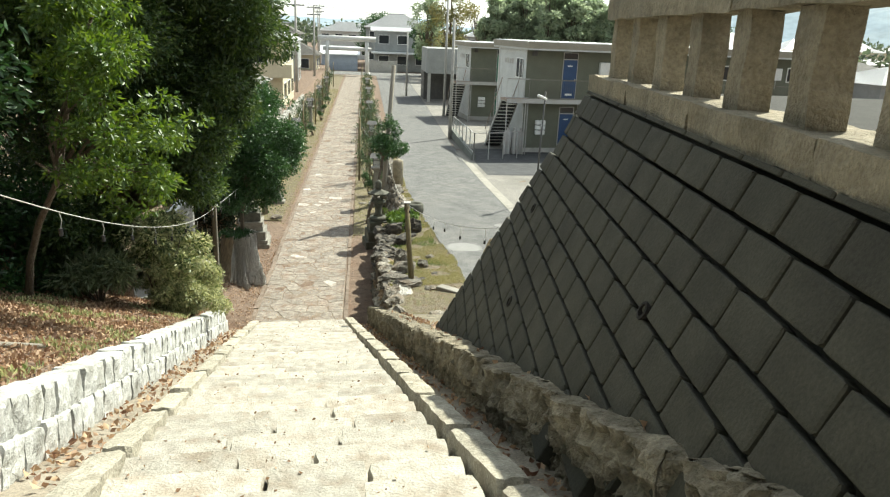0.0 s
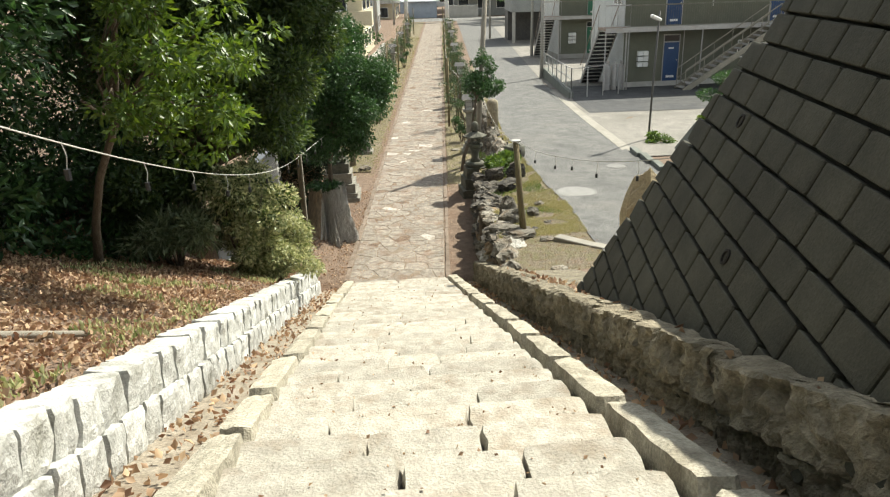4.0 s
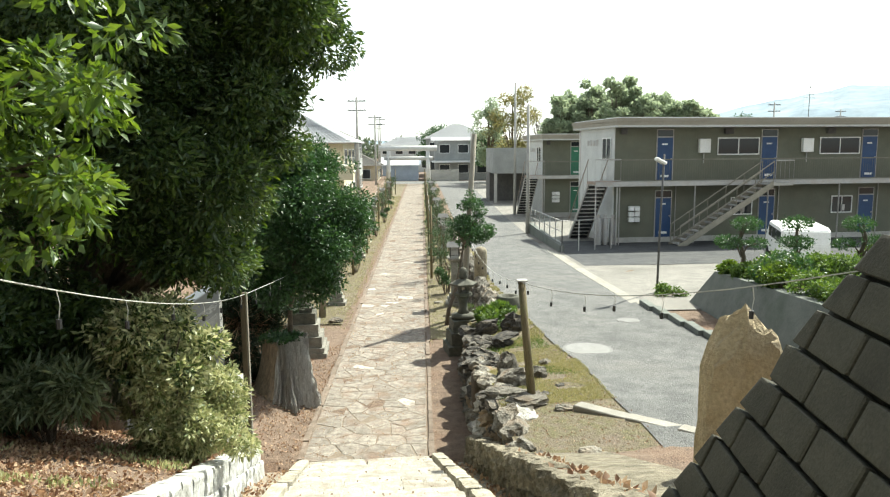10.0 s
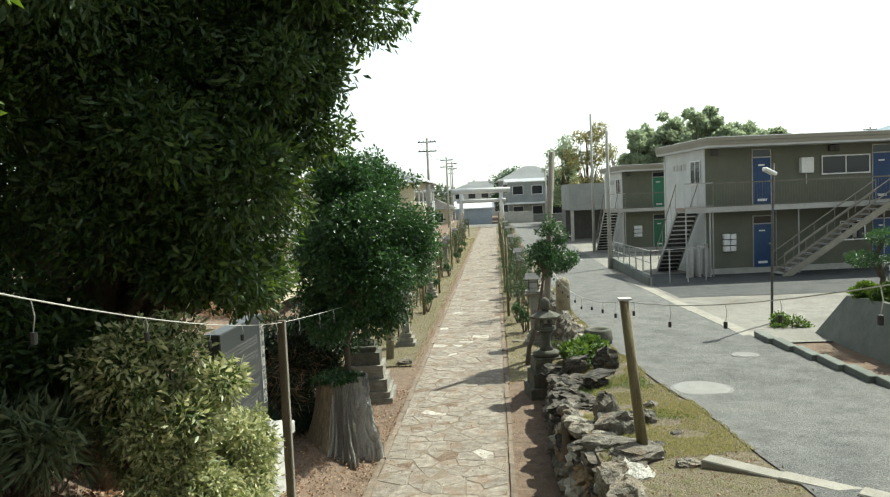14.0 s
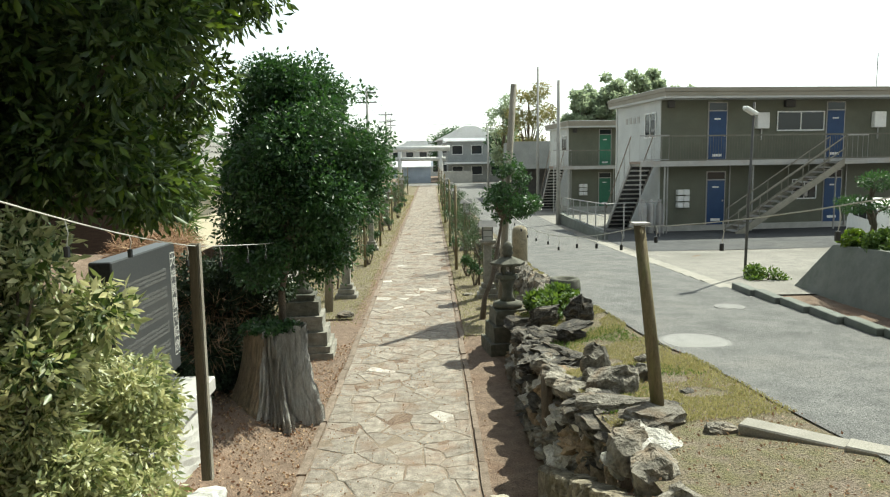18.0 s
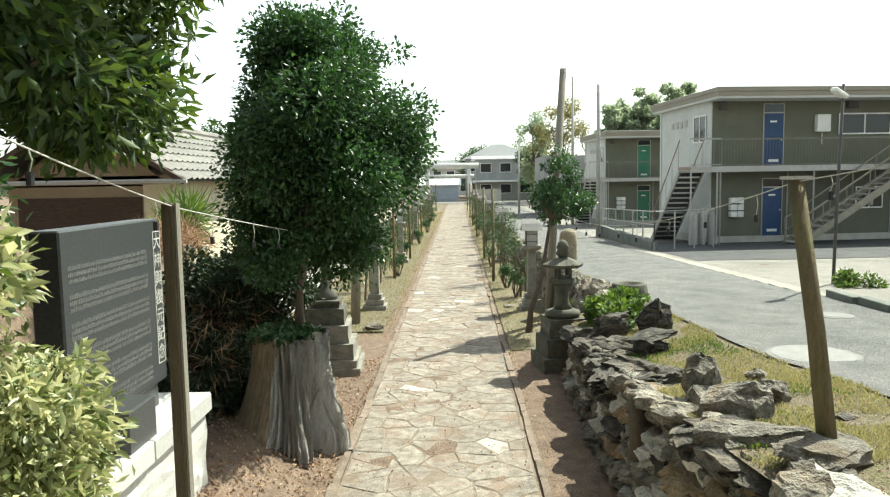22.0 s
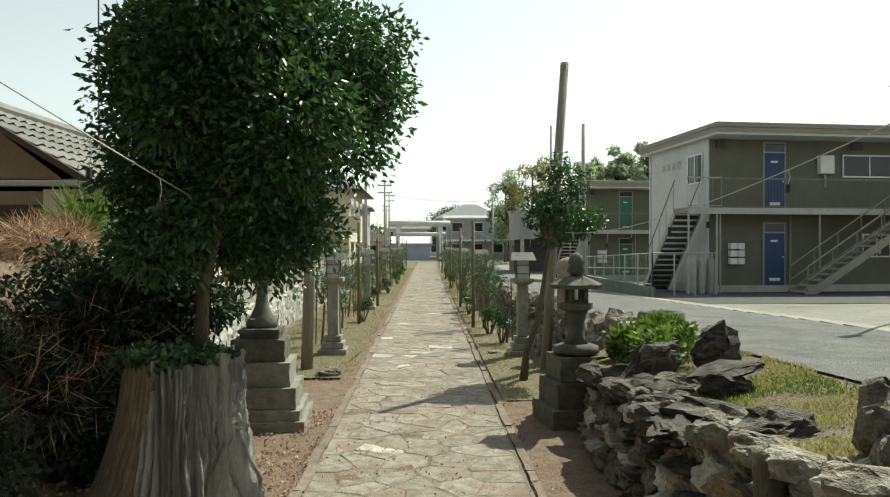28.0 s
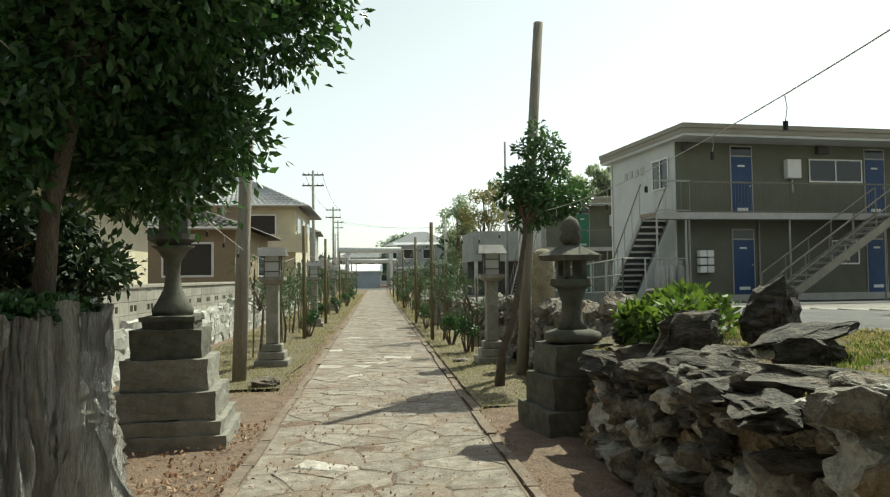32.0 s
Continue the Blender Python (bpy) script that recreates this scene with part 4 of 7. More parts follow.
# buildings beyond the gate
h4 = house("house", pose(1.8, 113, 0.0), 11.5, 8, 6.1, 0.5, M_GREYW, M_ROOFSILVER, "two-storey grey house with pale metal roof edges", hip=False, floors=2, tiles=False, over=0.6)
part("canopy", abox(-0.5, 12, -2.2, -0.01, 2.7, 2.95), M_ROOFSILVER, h4)
house("house", pose(0.5, 126, 0.0), 11, 9, 6.6, 2.4, M_GREYW, M_TILEL, "grey house with a pale hipped roof", hip=True, floors=2, tiles=False)
garage = thing("garage_building", "flat-roofed pale concrete building over a dark carport", "building", pose(5.9, 64, 0.0))
part("upper_floor", abox(0, 7.5, 0, 7, 2.6, 4.8), M_GREYW, garage)
part("carport_back", abox(0, 7.5, 3.5, 7, 0, 2.6), M_DARKSTEEL, garage)
for x in (0.1, 7.2):
    part("pillar", abox(x, x + 0.25, 0.1, 0.4, 0, 2.6), M_CONC, garage)
shed = thing("low_shed", "low grey-blue shed with a pale roof across the street", "shed", pose(-6.2, 111, 0))
part("wall", abox(0, 5.4, 0, 5, 0, 2.3), M_BLUEGREY, shed)
bm = abox(-0.4, 5.8, -0.5, 5.4, 2.3, 2.45)
for v in bm.verts:
    if abs(v.co.y - 5.4) < 0.01:
        v.co.z += 1.0
part("roof", bm, M_ROOFSILVER, shed)
street_wall = thing("street_wall", "low grey concrete wall topped with shrubs beyond the gate", "wall", pose(0.6, 108.8, 0))
part("wall", abox(0, 4.6, 0, 0.25, 0, 1.7), M_CONC, street_wall)

hr = random.Random(77)
for i in range(60):
    y = hr.uniform(128, 360)
    x = hr.uniform(-0.42, 0.75) * y
    if -6 < x < 14 and y < 140:
        continue
    fl = hr.choice((1, 2, 2))
    w, d = hr.uniform(8, 13), hr.uniform(7, 10)
    house("house", pose(x, y, -0.2, 0, 0, hr.uniform(-20, 20)), w, d, 2.9 * fl, hr.uniform(1.4, 2.4), hr.choice((M_GREYW, M_CREAM, M_APTW, M_APTW)), hr.choice((M_TILEL, M_TILE, M_ROOFSILVER, M_TILEL)),
          "distant house with a pale roof in the town", hip=hr.random() < 0.7, floors=fl, tiles=False)["group"] = "town houses"
for x, y, w, d, fl in ((-16, 62, 8, 8, 2), (-14.5, 74, 8, 7, 2), (-17, 88, 9, 8, 1), (-13, 96, 7, 6, 1), (30, 62, 9, 8, 2), (42, 75, 10, 8, 1), (24, 84, 9, 8, 2), (38, 95, 10, 9, 2), (55, 70, 10, 9, 1), (62, 90, 11, 9, 1)):
    house("house", pose(x, y, 0, 0, 0, hr.uniform(-8, 8)), w, d, 2.8 * fl, 1.7, hr.choice((M_CREAM, M_APTW, M_GREYW)), hr.choice((M_TILEL, M_TILE)), "town house with a tiled roof", hip=True, floors=fl, tiles=False)["group"] = "town houses"


# ---- gate at the end of the path ----
gate = thing("torii_gate", "large pale stone shrine gate with two crossbeams", "gate", pose(-2.1, 100, 0))
for x in (-2.65, 2.65):
    part("column", tube([(x * 1.04, 0, -0.1), (x, 0, 4.5)], [0.3, 0.26], 14), M_TORII, gate, smooth=True)
    part("footing", lathe([(0.42, 0), (0.44, 0.3), (0.36, 0.42)], 14), M_TORII, gate, m=pose(x * 1.04, 0, 0))
part("top_beam", tube([(-3.9, 0, 4.85), (3.9, 0, 4.85)], 0.36, 14), M_TORII, gate, smooth=True)
part("lower_beam", tube([(-3.3, 0, 3.5), (3.3, 0, 3.5)], 0.26, 14), M_TORII, gate, smooth=True)


# ---- vegetation ----
def tree(name, label, base, top, r0, clumps, n_leaf, length, width, leaf, seed, branch_from=0.45, shell=0.5, bend=0.3, group="", category="tree", limb_r=0.05, second=None):
    """A tapered trunk, limbs to the clumps of the crown, and leaves."""
    o = thing(name, label, category, pose(*base), group)
    b, t = Vector(base), Vector(top)
    rng = random.Random(seed)
    pts = [Vector((0, 0, -0.15))]
    for k in range(1, 7):
        p = (t - b) * (k / 6)
        pts.append(p + Vector((rng.uniform(-bend, bend), rng.uniform(-bend, bend), 0)) * 0.3 * (k < 6))
    part("trunk", tube(pts, [r0 * 1.35] + [r0 * (1 - 0.13 * k) for k in range(6)], 10), M_TRUNK, o, smooth=True)
    cl = [(c[0] - b.x, c[1] - b.y, c[2] - b.z, *c[3:]) for c in clumps]
    fork = pts[max(1, int(6 * branch_from))]
    part("branching", limbs(fork, [c[:3] for c in cl[:26]], r0 * 0.45, limb_r * 0.25, seed), M_TRUNK, o)
    p, d = clump_points(cl, n_leaf, seed, shell)
    leaves("crown", p, d, length, width, leaf, o, seed)
    # second: outer leaves in a lighter green, sunlit fringe put into their colour
    if second:
        p, d = clump_points([c for i, c in enumerate(cl) if i % 3 == 0], second[0], seed + 9, 0.8)
        if len(second) > 2:
            p2, d2 = clump_points(cl[:second[2]], second[3], seed + 19, 0.5)
            leaves("lower_foliage", p2, d2, length, width, leaf, o, seed + 19)
        leaves("lit_fringe_foliage", p, d, length * 1.1, width * 1.1, second[1], o, seed + 9)
    return o


def zland(x, y):
    return land(x, y)


cl = crown_clumps(-3.2, 9.8, 3.95, 0.9, 1.0, 0.72, 34, 0.32, 6) + crown_clumps(-2.95, 9.8, 5.0, 1.05, 1.2, 0.9, 36, 0.36, 8) + crown_clumps(-2.35, 9.8, 6.2, 1.15, 1.2, 1.0, 34, 0.4, 9) + crown_clumps(-4.3, 10.2, 5.2, 1.5, 1.8, 1.7, 40, 0.6, 3) + crown_clumps(-3.9, 10.0, 7.4, 2.7, 2.4, 2.2, 60, 0.7, 5)
tree("evergreen_tree", "tall dense evergreen tree with fine dark leaves leaning over the stairs", (-4.5, 10.3, zland(-4.5, 10.3)), (-4.1, 10.2, 9.5), 0.24, cl, 150000, 0.095, 0.032, L_FINE, 31, 0.3, second=(30000, L_LIGHT, 104, 60000))
cl = crown_clumps(-6.6, 5.6, 6.3, 2.2, 3.0, 4.2, 60, 0.85, 7)
tree("evergreen_tree", "tall dark evergreen tree on the bank beside the stairs", (-6.8, 5.8, zland(-6.8, 5.8)), (-6.6, 5.6, 9.5), 0.28, cl, 40000, 0.14, 0.055, L_DARK, 37, 0.3)
cl = crown_clumps(-7.4, 8.6, 6.0, 2.0, 2.4, 4.6, 50, 0.85, 13)
tree("evergreen_tree", "broad dark evergreen tree at the back of the bank", (-7.4, 8.7, zland(-7.4, 8.7)), (-7.4, 8.6, 9.0), 0.25, cl, 32000, 0.13, 0.05, L_DARK, 41, 0.3)
cl = crown_clumps(-5.9, 11.7, 5.0, 1.3, 1.6, 3.2, 44, 0.7, 15)
tree("evergreen_tree", "dark evergreen tree filling the bank behind the bushes", (-6.0, 11.7, zland(-6.0, 11.7)), (-5.9, 11.7, 7.5), 0.2, cl, 30000, 0.12, 0.045, L_DARK, 42, 0.3)
cl = crown_clumps(-2.6, 4.95, 5.0, 0.62, 0.6, 0.85, 40, 0.17, 17) + crown_clumps(-2.85, 5.3, 6.2, 0.75, 0.8, 0.6, 18, 0.24, 18) + [(-1.62, 4.6, 5.3, 0.2, 0.16, 0.07), (-1.85, 4.65, 5.05, 0.22, 0.18, 0.08), (-2.0, 4.8, 4.6, 0.22, 0.18, 0.08), (-1.95, 4.7, 5.5, 0.2, 0.16, 0.08), (-2.2, 4.8, 4.3, 0.2, 0.16, 0.08)]
tree("light_leaved_tree", "slender tree with light green pointed leaves by the stairs", (-4.7, 7.2, zland(-4.7, 7.2)), (-2.7, 5.1, 6.3), 0.05, cl, 10500, 0.085, 0.034, L_LIGHT, 43, 0.5, limb_r=0.03)
cl = crown_clumps(-7.0, -1.2, 8.6, 2.0, 2.2, 3.2, 30, 0.8, 23)
tree("evergreen_tree", "dark evergreen tree near the head of the stairs", (-7.0, -1.0, zland(-7.0, -1.0)), (-7.0, -1.2, 11), 0.25, cl, 18000, 0.14, 0.055, L_DARK, 47, 0.3)
cl = crown_clumps(-4.6, -3.6, 9.2, 1.8, 2.2, 2.6, 34, 0.8, 25)
tree("evergreen_tree", "dark evergreen tree beside the head of the stairs", (-4.9, -3.6, zland(-4.9, -3.6)), (-4.6, -3.6, 11.5), 0.25, cl, 16000, 0.16, 0.06, L_DARK, 49, 0.3)
cl = crown_clumps(-5.2, -8.0, 10.8, 2.4, 2.4, 3.2, 34, 0.9, 27)
tree("evergreen_tree", "dark evergreen tree behind the head of the stairs", (-5.2, -8.0, zland(-5.2, -8.0)), (-5.2, -8.0, 13.5), 0.28, cl, 16000, 0.18, 0.07, L_DARK, 50, 0.3)
cl = crown_clumps(-2.58, 15.05, 3.48, 0.95, 1.0, 1.5, 64, 0.42, 53, top=0.6) + crown_clumps(-2.95, 15.2, 2.4, 0.8, 0.65, 0.4, 20, 0.28, 54) + crown_clumps(-3.0, 14.6, 2.15, 0.42, 0.35, 0.3, 14, 0.2, 55) + [(-1.7, 15.05, 3.3, 0.3, 0.25, 0.2), (-1.4, 15.05, 3.28, 0.2, 0.16, 0.14), (-1.7, 15.0, 4.45, 0.2, 0.16, 0.14), (-1.5, 15.1, 3.8, 0.28, 0.25, 0.22)]
tree("broadleaf_tree", "rounded glossy evergreen tree growing out of an old stump", (-2.8, 14.5, 1.2), (-2.62, 15.0, 4.7), 0.045, cl, 92000, 0.07, 0.034, L_DARK, 59, 0.35, shell=0.45, limb_r=0.02)
cl = crown_clumps(0.95, 20.9, 2.5, 0.58, 0.55, 0.3, 16, 0.17, 61) + crown_clumps(1.0, 20.9, 2.95, 0.36, 0.36, 0.45, 12, 0.15, 62) + [(1.02, 20.9, 3.45, 0.12, 0.12, 0.2), (1.45, 20.9, 2.35, 0.14, 0.14, 0.1), (0.5, 20.9, 2.75, 0.14, 0.14, 0.1)]
tree("young_tree", "small round-headed tree with a leaning trunk beside the path", (0.32, 20.3, 0.0), (0.95, 20.9, 2.6), 0.055, cl, 5600, 0.08, 0.036, L_DARK, 67, 0.86, bend=0.12, limb_r=0.02)


def bush(label, clumps, n, length, width, leaf, seed, base, stems=10, name="bush", shell=0.3, droop=0.3, group="", inner=None):
    o = thing(name, label, "bush", pose(*base), group)
    cl = [(c[0] - base[0], c[1] - base[1], c[2] - base[2], *c[3:]) for c in clumps]
    part("stem", limbs((0, 0, -0.1), [c[:3] for c in cl[:stems]], 0.022, 0.006, seed, 0.15), M_TRUNK, o)
    p, d = clump_points(cl, n, seed, shell)
    leaves("foliage", p, d, length, width, leaf, o, seed, droop)
    # inner: a darker leaf colour paints the shade inside the bush
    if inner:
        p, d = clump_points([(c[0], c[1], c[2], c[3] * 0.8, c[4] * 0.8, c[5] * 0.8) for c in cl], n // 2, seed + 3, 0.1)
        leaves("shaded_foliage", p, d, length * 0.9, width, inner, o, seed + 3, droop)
    return o


bush("sunlit pale-leaved bush on the bank overhanging the low wall", crown_clumps(-2.9, 8.9, 2.1, 0.5, 0.7, 0.66, 46, 0.19, 71) + [(-2.15, 8.3, 1.75, 0.14, 0.14, 0.1), (-2.3, 8.5, 1.75, 0.18, 0.18, 0.14)], 32000, 0.066, 0.022, L_PALE, 71, (-2.95, 8.8, zland(-2.95, 8.8)), shell=0.5, droop=0.5)
bush("dense dark green bush on the bank", crown_clumps(-4.55, 8.9, 2.9, 0.65, 0.8, 0.8, 26, 0.32, 73), 8000, 0.11, 0.04, L_FINE, 73, (-4.5, 8.9, zland(-4.5, 8.9)))
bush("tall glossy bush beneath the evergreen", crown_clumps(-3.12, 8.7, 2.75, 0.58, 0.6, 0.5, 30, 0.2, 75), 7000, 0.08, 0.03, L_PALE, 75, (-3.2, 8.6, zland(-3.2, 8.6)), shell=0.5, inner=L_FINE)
bush("grey-green bamboo grass on the leafy bank", crown_clumps(-4.05, 8.2, 2.4, 0.75, 0.6, 0.22, 28, 0.2, 79), 5000, 0.16, 0.026, L_BAMBOO, 79, (-4.05, 8.2, zland(-4.05, 8.2)), droop=0.5)
bush("low dark undergrowth at the foot of the trees", crown_clumps(-5.6, 8.6, 2.9, 0.9, 2.0, 0.9, 26, 0.4, 83), 6000, 0.13, 0.055, L_DARK, 83, (-5.6, 8.6, zland(-5.6, 8.6)))
bush("dark undergrowth on the upper bank", crown_clumps(-6.0, 1.5, 5.6, 1.2, 2.4, 0.8, 26, 0.45, 85), 6000, 0.13, 0.055, L_DARK, 85, (-6.0, 1.5, zland(-6.0, 1.5)))
bush("tangle of dark ivy and twigs on the bank behind the stump", crown_clumps(-4.75, 16.0, 1.05, 0.7, 2.2, 0.55, 44, 0.34, 87), 13000, 0.08, 0.045, L_IVY, 87, (-4.9, 16.4, zland(-4.9, 16.4)))
bush("dark ivy and brambles heaped on the shaded bank", crown_clumps(-4.45, 16.6, 1.15, 0.7, 1.0, 0.65, 40, 0.3, 187), 12000, 0.07, 0.04, L_IVY, 187, (-4.5, 16.6, zland(-4.5, 16.6)))
# low leaf cover added where the bank lies in shade
bush("dark leaf cover added for the shade on the bank beside the stump", crown_clumps(-4.0, 14.9, 0.75, 0.55, 1.5, 0.3, 44, 0.24, 193), 15000, 0.06, 0.04, L_IVY, 193, (-4.0, 14.9, zland(-4.0, 14.9)))
bush("bare brown twigs and dead stems on the shaded bank", crown_clumps(-4.2, 15.3, 1.1, 0.7, 1.6, 0.4, 26, 0.3, 195), 2200, 0.28, 0.008, L_LITTER, 195, (-4.2, 15.3, zland(-4.2, 15.3)), stems=20)
bush("dark evergreen shrub between the stump and the bank", crown_clumps(-4.0, 15.9, 1.75, 0.55, 0.55, 0.5, 26, 0.26, 189), 9000, 0.075, 0.04, L_IVY, 189, (-4.0, 15.9, zland(-4.0, 15.9)))
bush("dark brambles between the stump and the lantern", crown_clumps(-3.55, 16.15, 1.5, 0.5, 0.35, 0.5, 24, 0.22, 191), 8000, 0.07, 0.038, L_IVY, 191, (-3.6, 16.2, zland(-3.6, 16.2)))
bush("heap of dry straw and cut twigs on top of the bank", crown_clumps(-5.6, 17.6, 2.05, 0.6, 1.2, 0.12, 18, 0.25, 88), 3200, 0.3, 0.012, L_LITTER, 88, (-5.6, 17.6, zland(-5.6, 17.6)), droop=0.3)
bush("spiky cycad leaves by the house wall", crown_clumps(-6.0, 19.4, 2.3, 0.35, 0.35, 0.3, 10, 0.2, 89), 500, 0.5, 0.03, L_WEED, 89, (-6.0, 19.4, zland(-6.0, 19.4)), droop=-0.3)
bush("bright green weeds growing among the rocks", crown_clumps(1.3, 16.7, 1.05, 0.42, 0.75, 0.2, 20, 0.16, 91), 3600, 0.09, 0.05, L_WEED, 91, (1.25, 16.7, verge_z(1.25, 16.7)), droop=-0.2)


def scatter(name, label, category, region, n, length, width, leaf, seed, zf, flat=True, height=0.02, keep=None):
    """Leaves or blades strewn over a piece of ground."""
    rng = np.random.default_rng(seed)
    x0, x1, y0, y1 = region
    pts, nor = [], []
    while len(pts) < n:
        x, y = rng.uniform(x0, x1), rng.uniform(y0, y1)
        if keep and not keep(x, y):
            continue
        dens = 0.5 + 0.9 * noise.noise(Vector((x * 0.9, y * 0.9, seed)))
        if rng.random() > dens + 0.25:
            continue
        pts.append((x, y, zf(x, y) + rng.uniform(0.0, height)))
        nor.append((0, 0, 0.12) if flat else (rng.normal() * 0.3, rng.normal() * 0.3, 2.4))
    o = leaves(name, pts, nor, length, width, leaf, None, seed, 0.15 if flat else 0.0)
    return tagged(o, label, category, kind="stuff")


def left_bank(x, y):
    u, s = stair_uv(x, y)
    return u < -1.78 and s > -0.2


scatter("fallen_leaves", "dry brown leaves strewn over the bank", "leaf litter", (-7.5, -1.4, -4, 11.6), 64000, 0.05, 0.032, L_LITTER, 101, land, height=0.05, keep=left_bank)
scatter("bank_sprouts", "small yellow-green sprouts among the litter", "undergrowth", (-4.6, -1.8, -3, 9), 5000, 0.055, 0.024, L_PALE, 103, land, flat=False, height=0.05, keep=lambda x, y: left_bank(x, y) and noise.noise(Vector((x * 0.8, y * 0.8, 9))) > 0.12)
scatter("gutter_leaves", "brown leaves gathered in the stair gutter", "leaf litter", (-2.9, 1.2, -3, 12), 1500, 0.06, 0.04, L_LITTER, 105, lambda x, y: SLOPE * max(0, stair_uv(x, y)[1]) - 0.03, keep=lambda x, y: (-1.5 < stair_uv(x, y)[0] < -1.1 or 1.2 < stair_uv(x, y)[0] < 1.44) and stair_uv(x, y)[1] > 0)
scatter("stair_leaves", "dry leaf crumbs lying on the stone steps", "leaf litter", (-1.9, 1.7, -3, 11.6), 900, 0.026, 0.018, L_LITTER, 121, lambda x, y: (math.floor(stair_uv(x, y)[1] / TREAD) + 1) * RISE - 0.018, height=0.006, keep=lambda x, y: -0.88 < stair_uv(x, y)[0] < 0.9 and stair_uv(x, y)[1] > 0)
scatter("path_leaves", "brown leaves lying beside the path and round the stump", "leaf litter", (-4.2, -2.3, 11.7, 18.5), 3400, 0.042, 0.028, L_LITTER, 107, land, height=0.02)
scatter("ledge_leaves", "brown leaves on the ledge at the foot of the wall", "leaf litter", (0.2, 2.6, -3, 10), 900, 0.08, 0.05, L_LITTER, 109, lambda x, y: SLOPE * stair_uv(x, y)[1] + 0.37, keep=lambda x, y: 1.55 < stair_uv(x, y)[0] < 1.85 and stair_uv(x, y)[1] > 1)
scatter("path_crumbs", "dry leaf crumbs scattered over the path", "leaf litter", (-2.35, -0.05, 11.7, 22), 1500, 0.028, 0.018, L_LITTER, 119, lambda x, y: 0.006, height=0.006)
scatter("verge_litter", "dry leaf crumbs and chips on the bare earth", "leaf litter", (0.75, 3.0, 8.2, 16), 2600, 0.03, 0.018, L_LITTER, 120, verge_z, height=0.012, keep=lambda x, y: x < road_left(y) + 0.05)
scatter("verge_grass", "short yellowed grass between rocks and lane", "grass", (0.7, 2.45, 10.6, 30), 46000, 0.028, 0.009, L_GRASS, 111, verge_z, flat=False, keep=lambda x, y: x < road_left(y) + 0.02 and x > (0.75 if y < 18.2 else 1.35) and noise.noise(Vector((x * 1.6, y * 1.6, 2))) > -0.12)
scatter("verge_grass_left", "short yellow-green grass along the path", "grass", (-4.6, -2.35, 20, 75), 34000, 0.045, 0.012, L_GRASS, 113, lambda x, y: 0.0, flat=False)
scatter("verge_grass_right", "short yellow-green grass along the path", "grass", (-0.15, 1.2, 18.5, 75), 18000, 0.045, 0.012, L_GRASS, 115, lambda x, y: 0.0, flat=False)
scatter("verge_moss", "fine green grass patches near the lane", "grass", (0.8, 2.3, 11, 20), 5000, 0.03, 0.012, L_WEED, 117, verge_z, flat=False, keep=lambda x, y: x < road_edge(y) - 0.12 and noise.noise(Vector((x * 1.3, y * 1.3, 4))) > 0.1)


# stems supporting trained pines along the path
def pine_sapling(m, h, seed):
    o = thing("young_pine", "young pine with a thin trunk tied to stakes", "tree", m, "pines along the path")
    rng = random.Random(seed)
    pts = [(rng.uniform(-0.05, 0.05) * k, rng.uniform(-0.05, 0.05) * k, h * k / 4) for k in range(5)]
    part("trunk", tube(pts, [0.03, 0.026, 0.022, 0.016, 0.008], 6), M_TRUNK, o)
    cl = [(rng.uniform(-0.35, 0.35), rng.uniform(-0.35, 0.35), h * rng.uniform(0.45, 1.02), 0.2, 0.2, 0.1) for _ in range(9)]
    part("branching", limbs((0, 0, h * 0.5), [c[:3] for c in cl], 0.012, 0.004, seed, 0.08), M_TRUNK, o)
    p, d = clump_points(cl, 900, seed, 0.2)
    leaves("foliage", p, d, 0.12, 0.012, L_PINE, o, seed, droop=-0.4)
    for k in range(2):
        part("stake", tube([(0.14 - 0.28 * k, 0.1, -0.1), (0.1 - 0.2 * k, 0.05, h * rng.uniform(0.8, 1.0))], 0.015, 5), M_POST, o)
    return o


pines = [pine_sapling(pose(-3.35, 24.4, 0), 1.75, 5), pine_sapling(pose(-3.3, 26.0, 0), 1.5, 6), pine_sapling(pose(0.55, 24.6, 0), 1.6, 7)]
prng2 = random.Random(9)
for side, x0 in ((0, -3.35), (1, 0.55)):
    y = 27.4
    while y < 78:
        copy_thing(prng2.choice(pines), pose(x0 + prng2.uniform(-0.3, 0.3), y, 0, 0, 0, prng2.uniform(0, 360)))
        y += prng2.uniform(1.0, 1.9) * (1 if y < 50 else 1.8)

pot_bush = bush("low clipped shrub beside the path", crown_clumps(0.32, 26.2, 0.55, 0.22, 0.22, 0.16, 8, 0.12, 121), 700, 0.06, 0.03, L_DARK, 121, (0.32, 26.2, 0), name="clipped_shrub", group="clipped shrubs")
for k in range(12):
    copy_thing(pot_bush, pose((-2.95 if k % 2 else 0.3) + prng2.uniform(-0.2, 0.2), 25.5 + k * 3.1 + prng2.uniform(-1, 1), 0, 0, 0, prng2.uniform(0, 360)))

# shrubs of the garden by the lane
def garden_z(x, y):
    return interp(y, (8.3, 14.6, 17.6), (2.2, 2.05, 1.88))


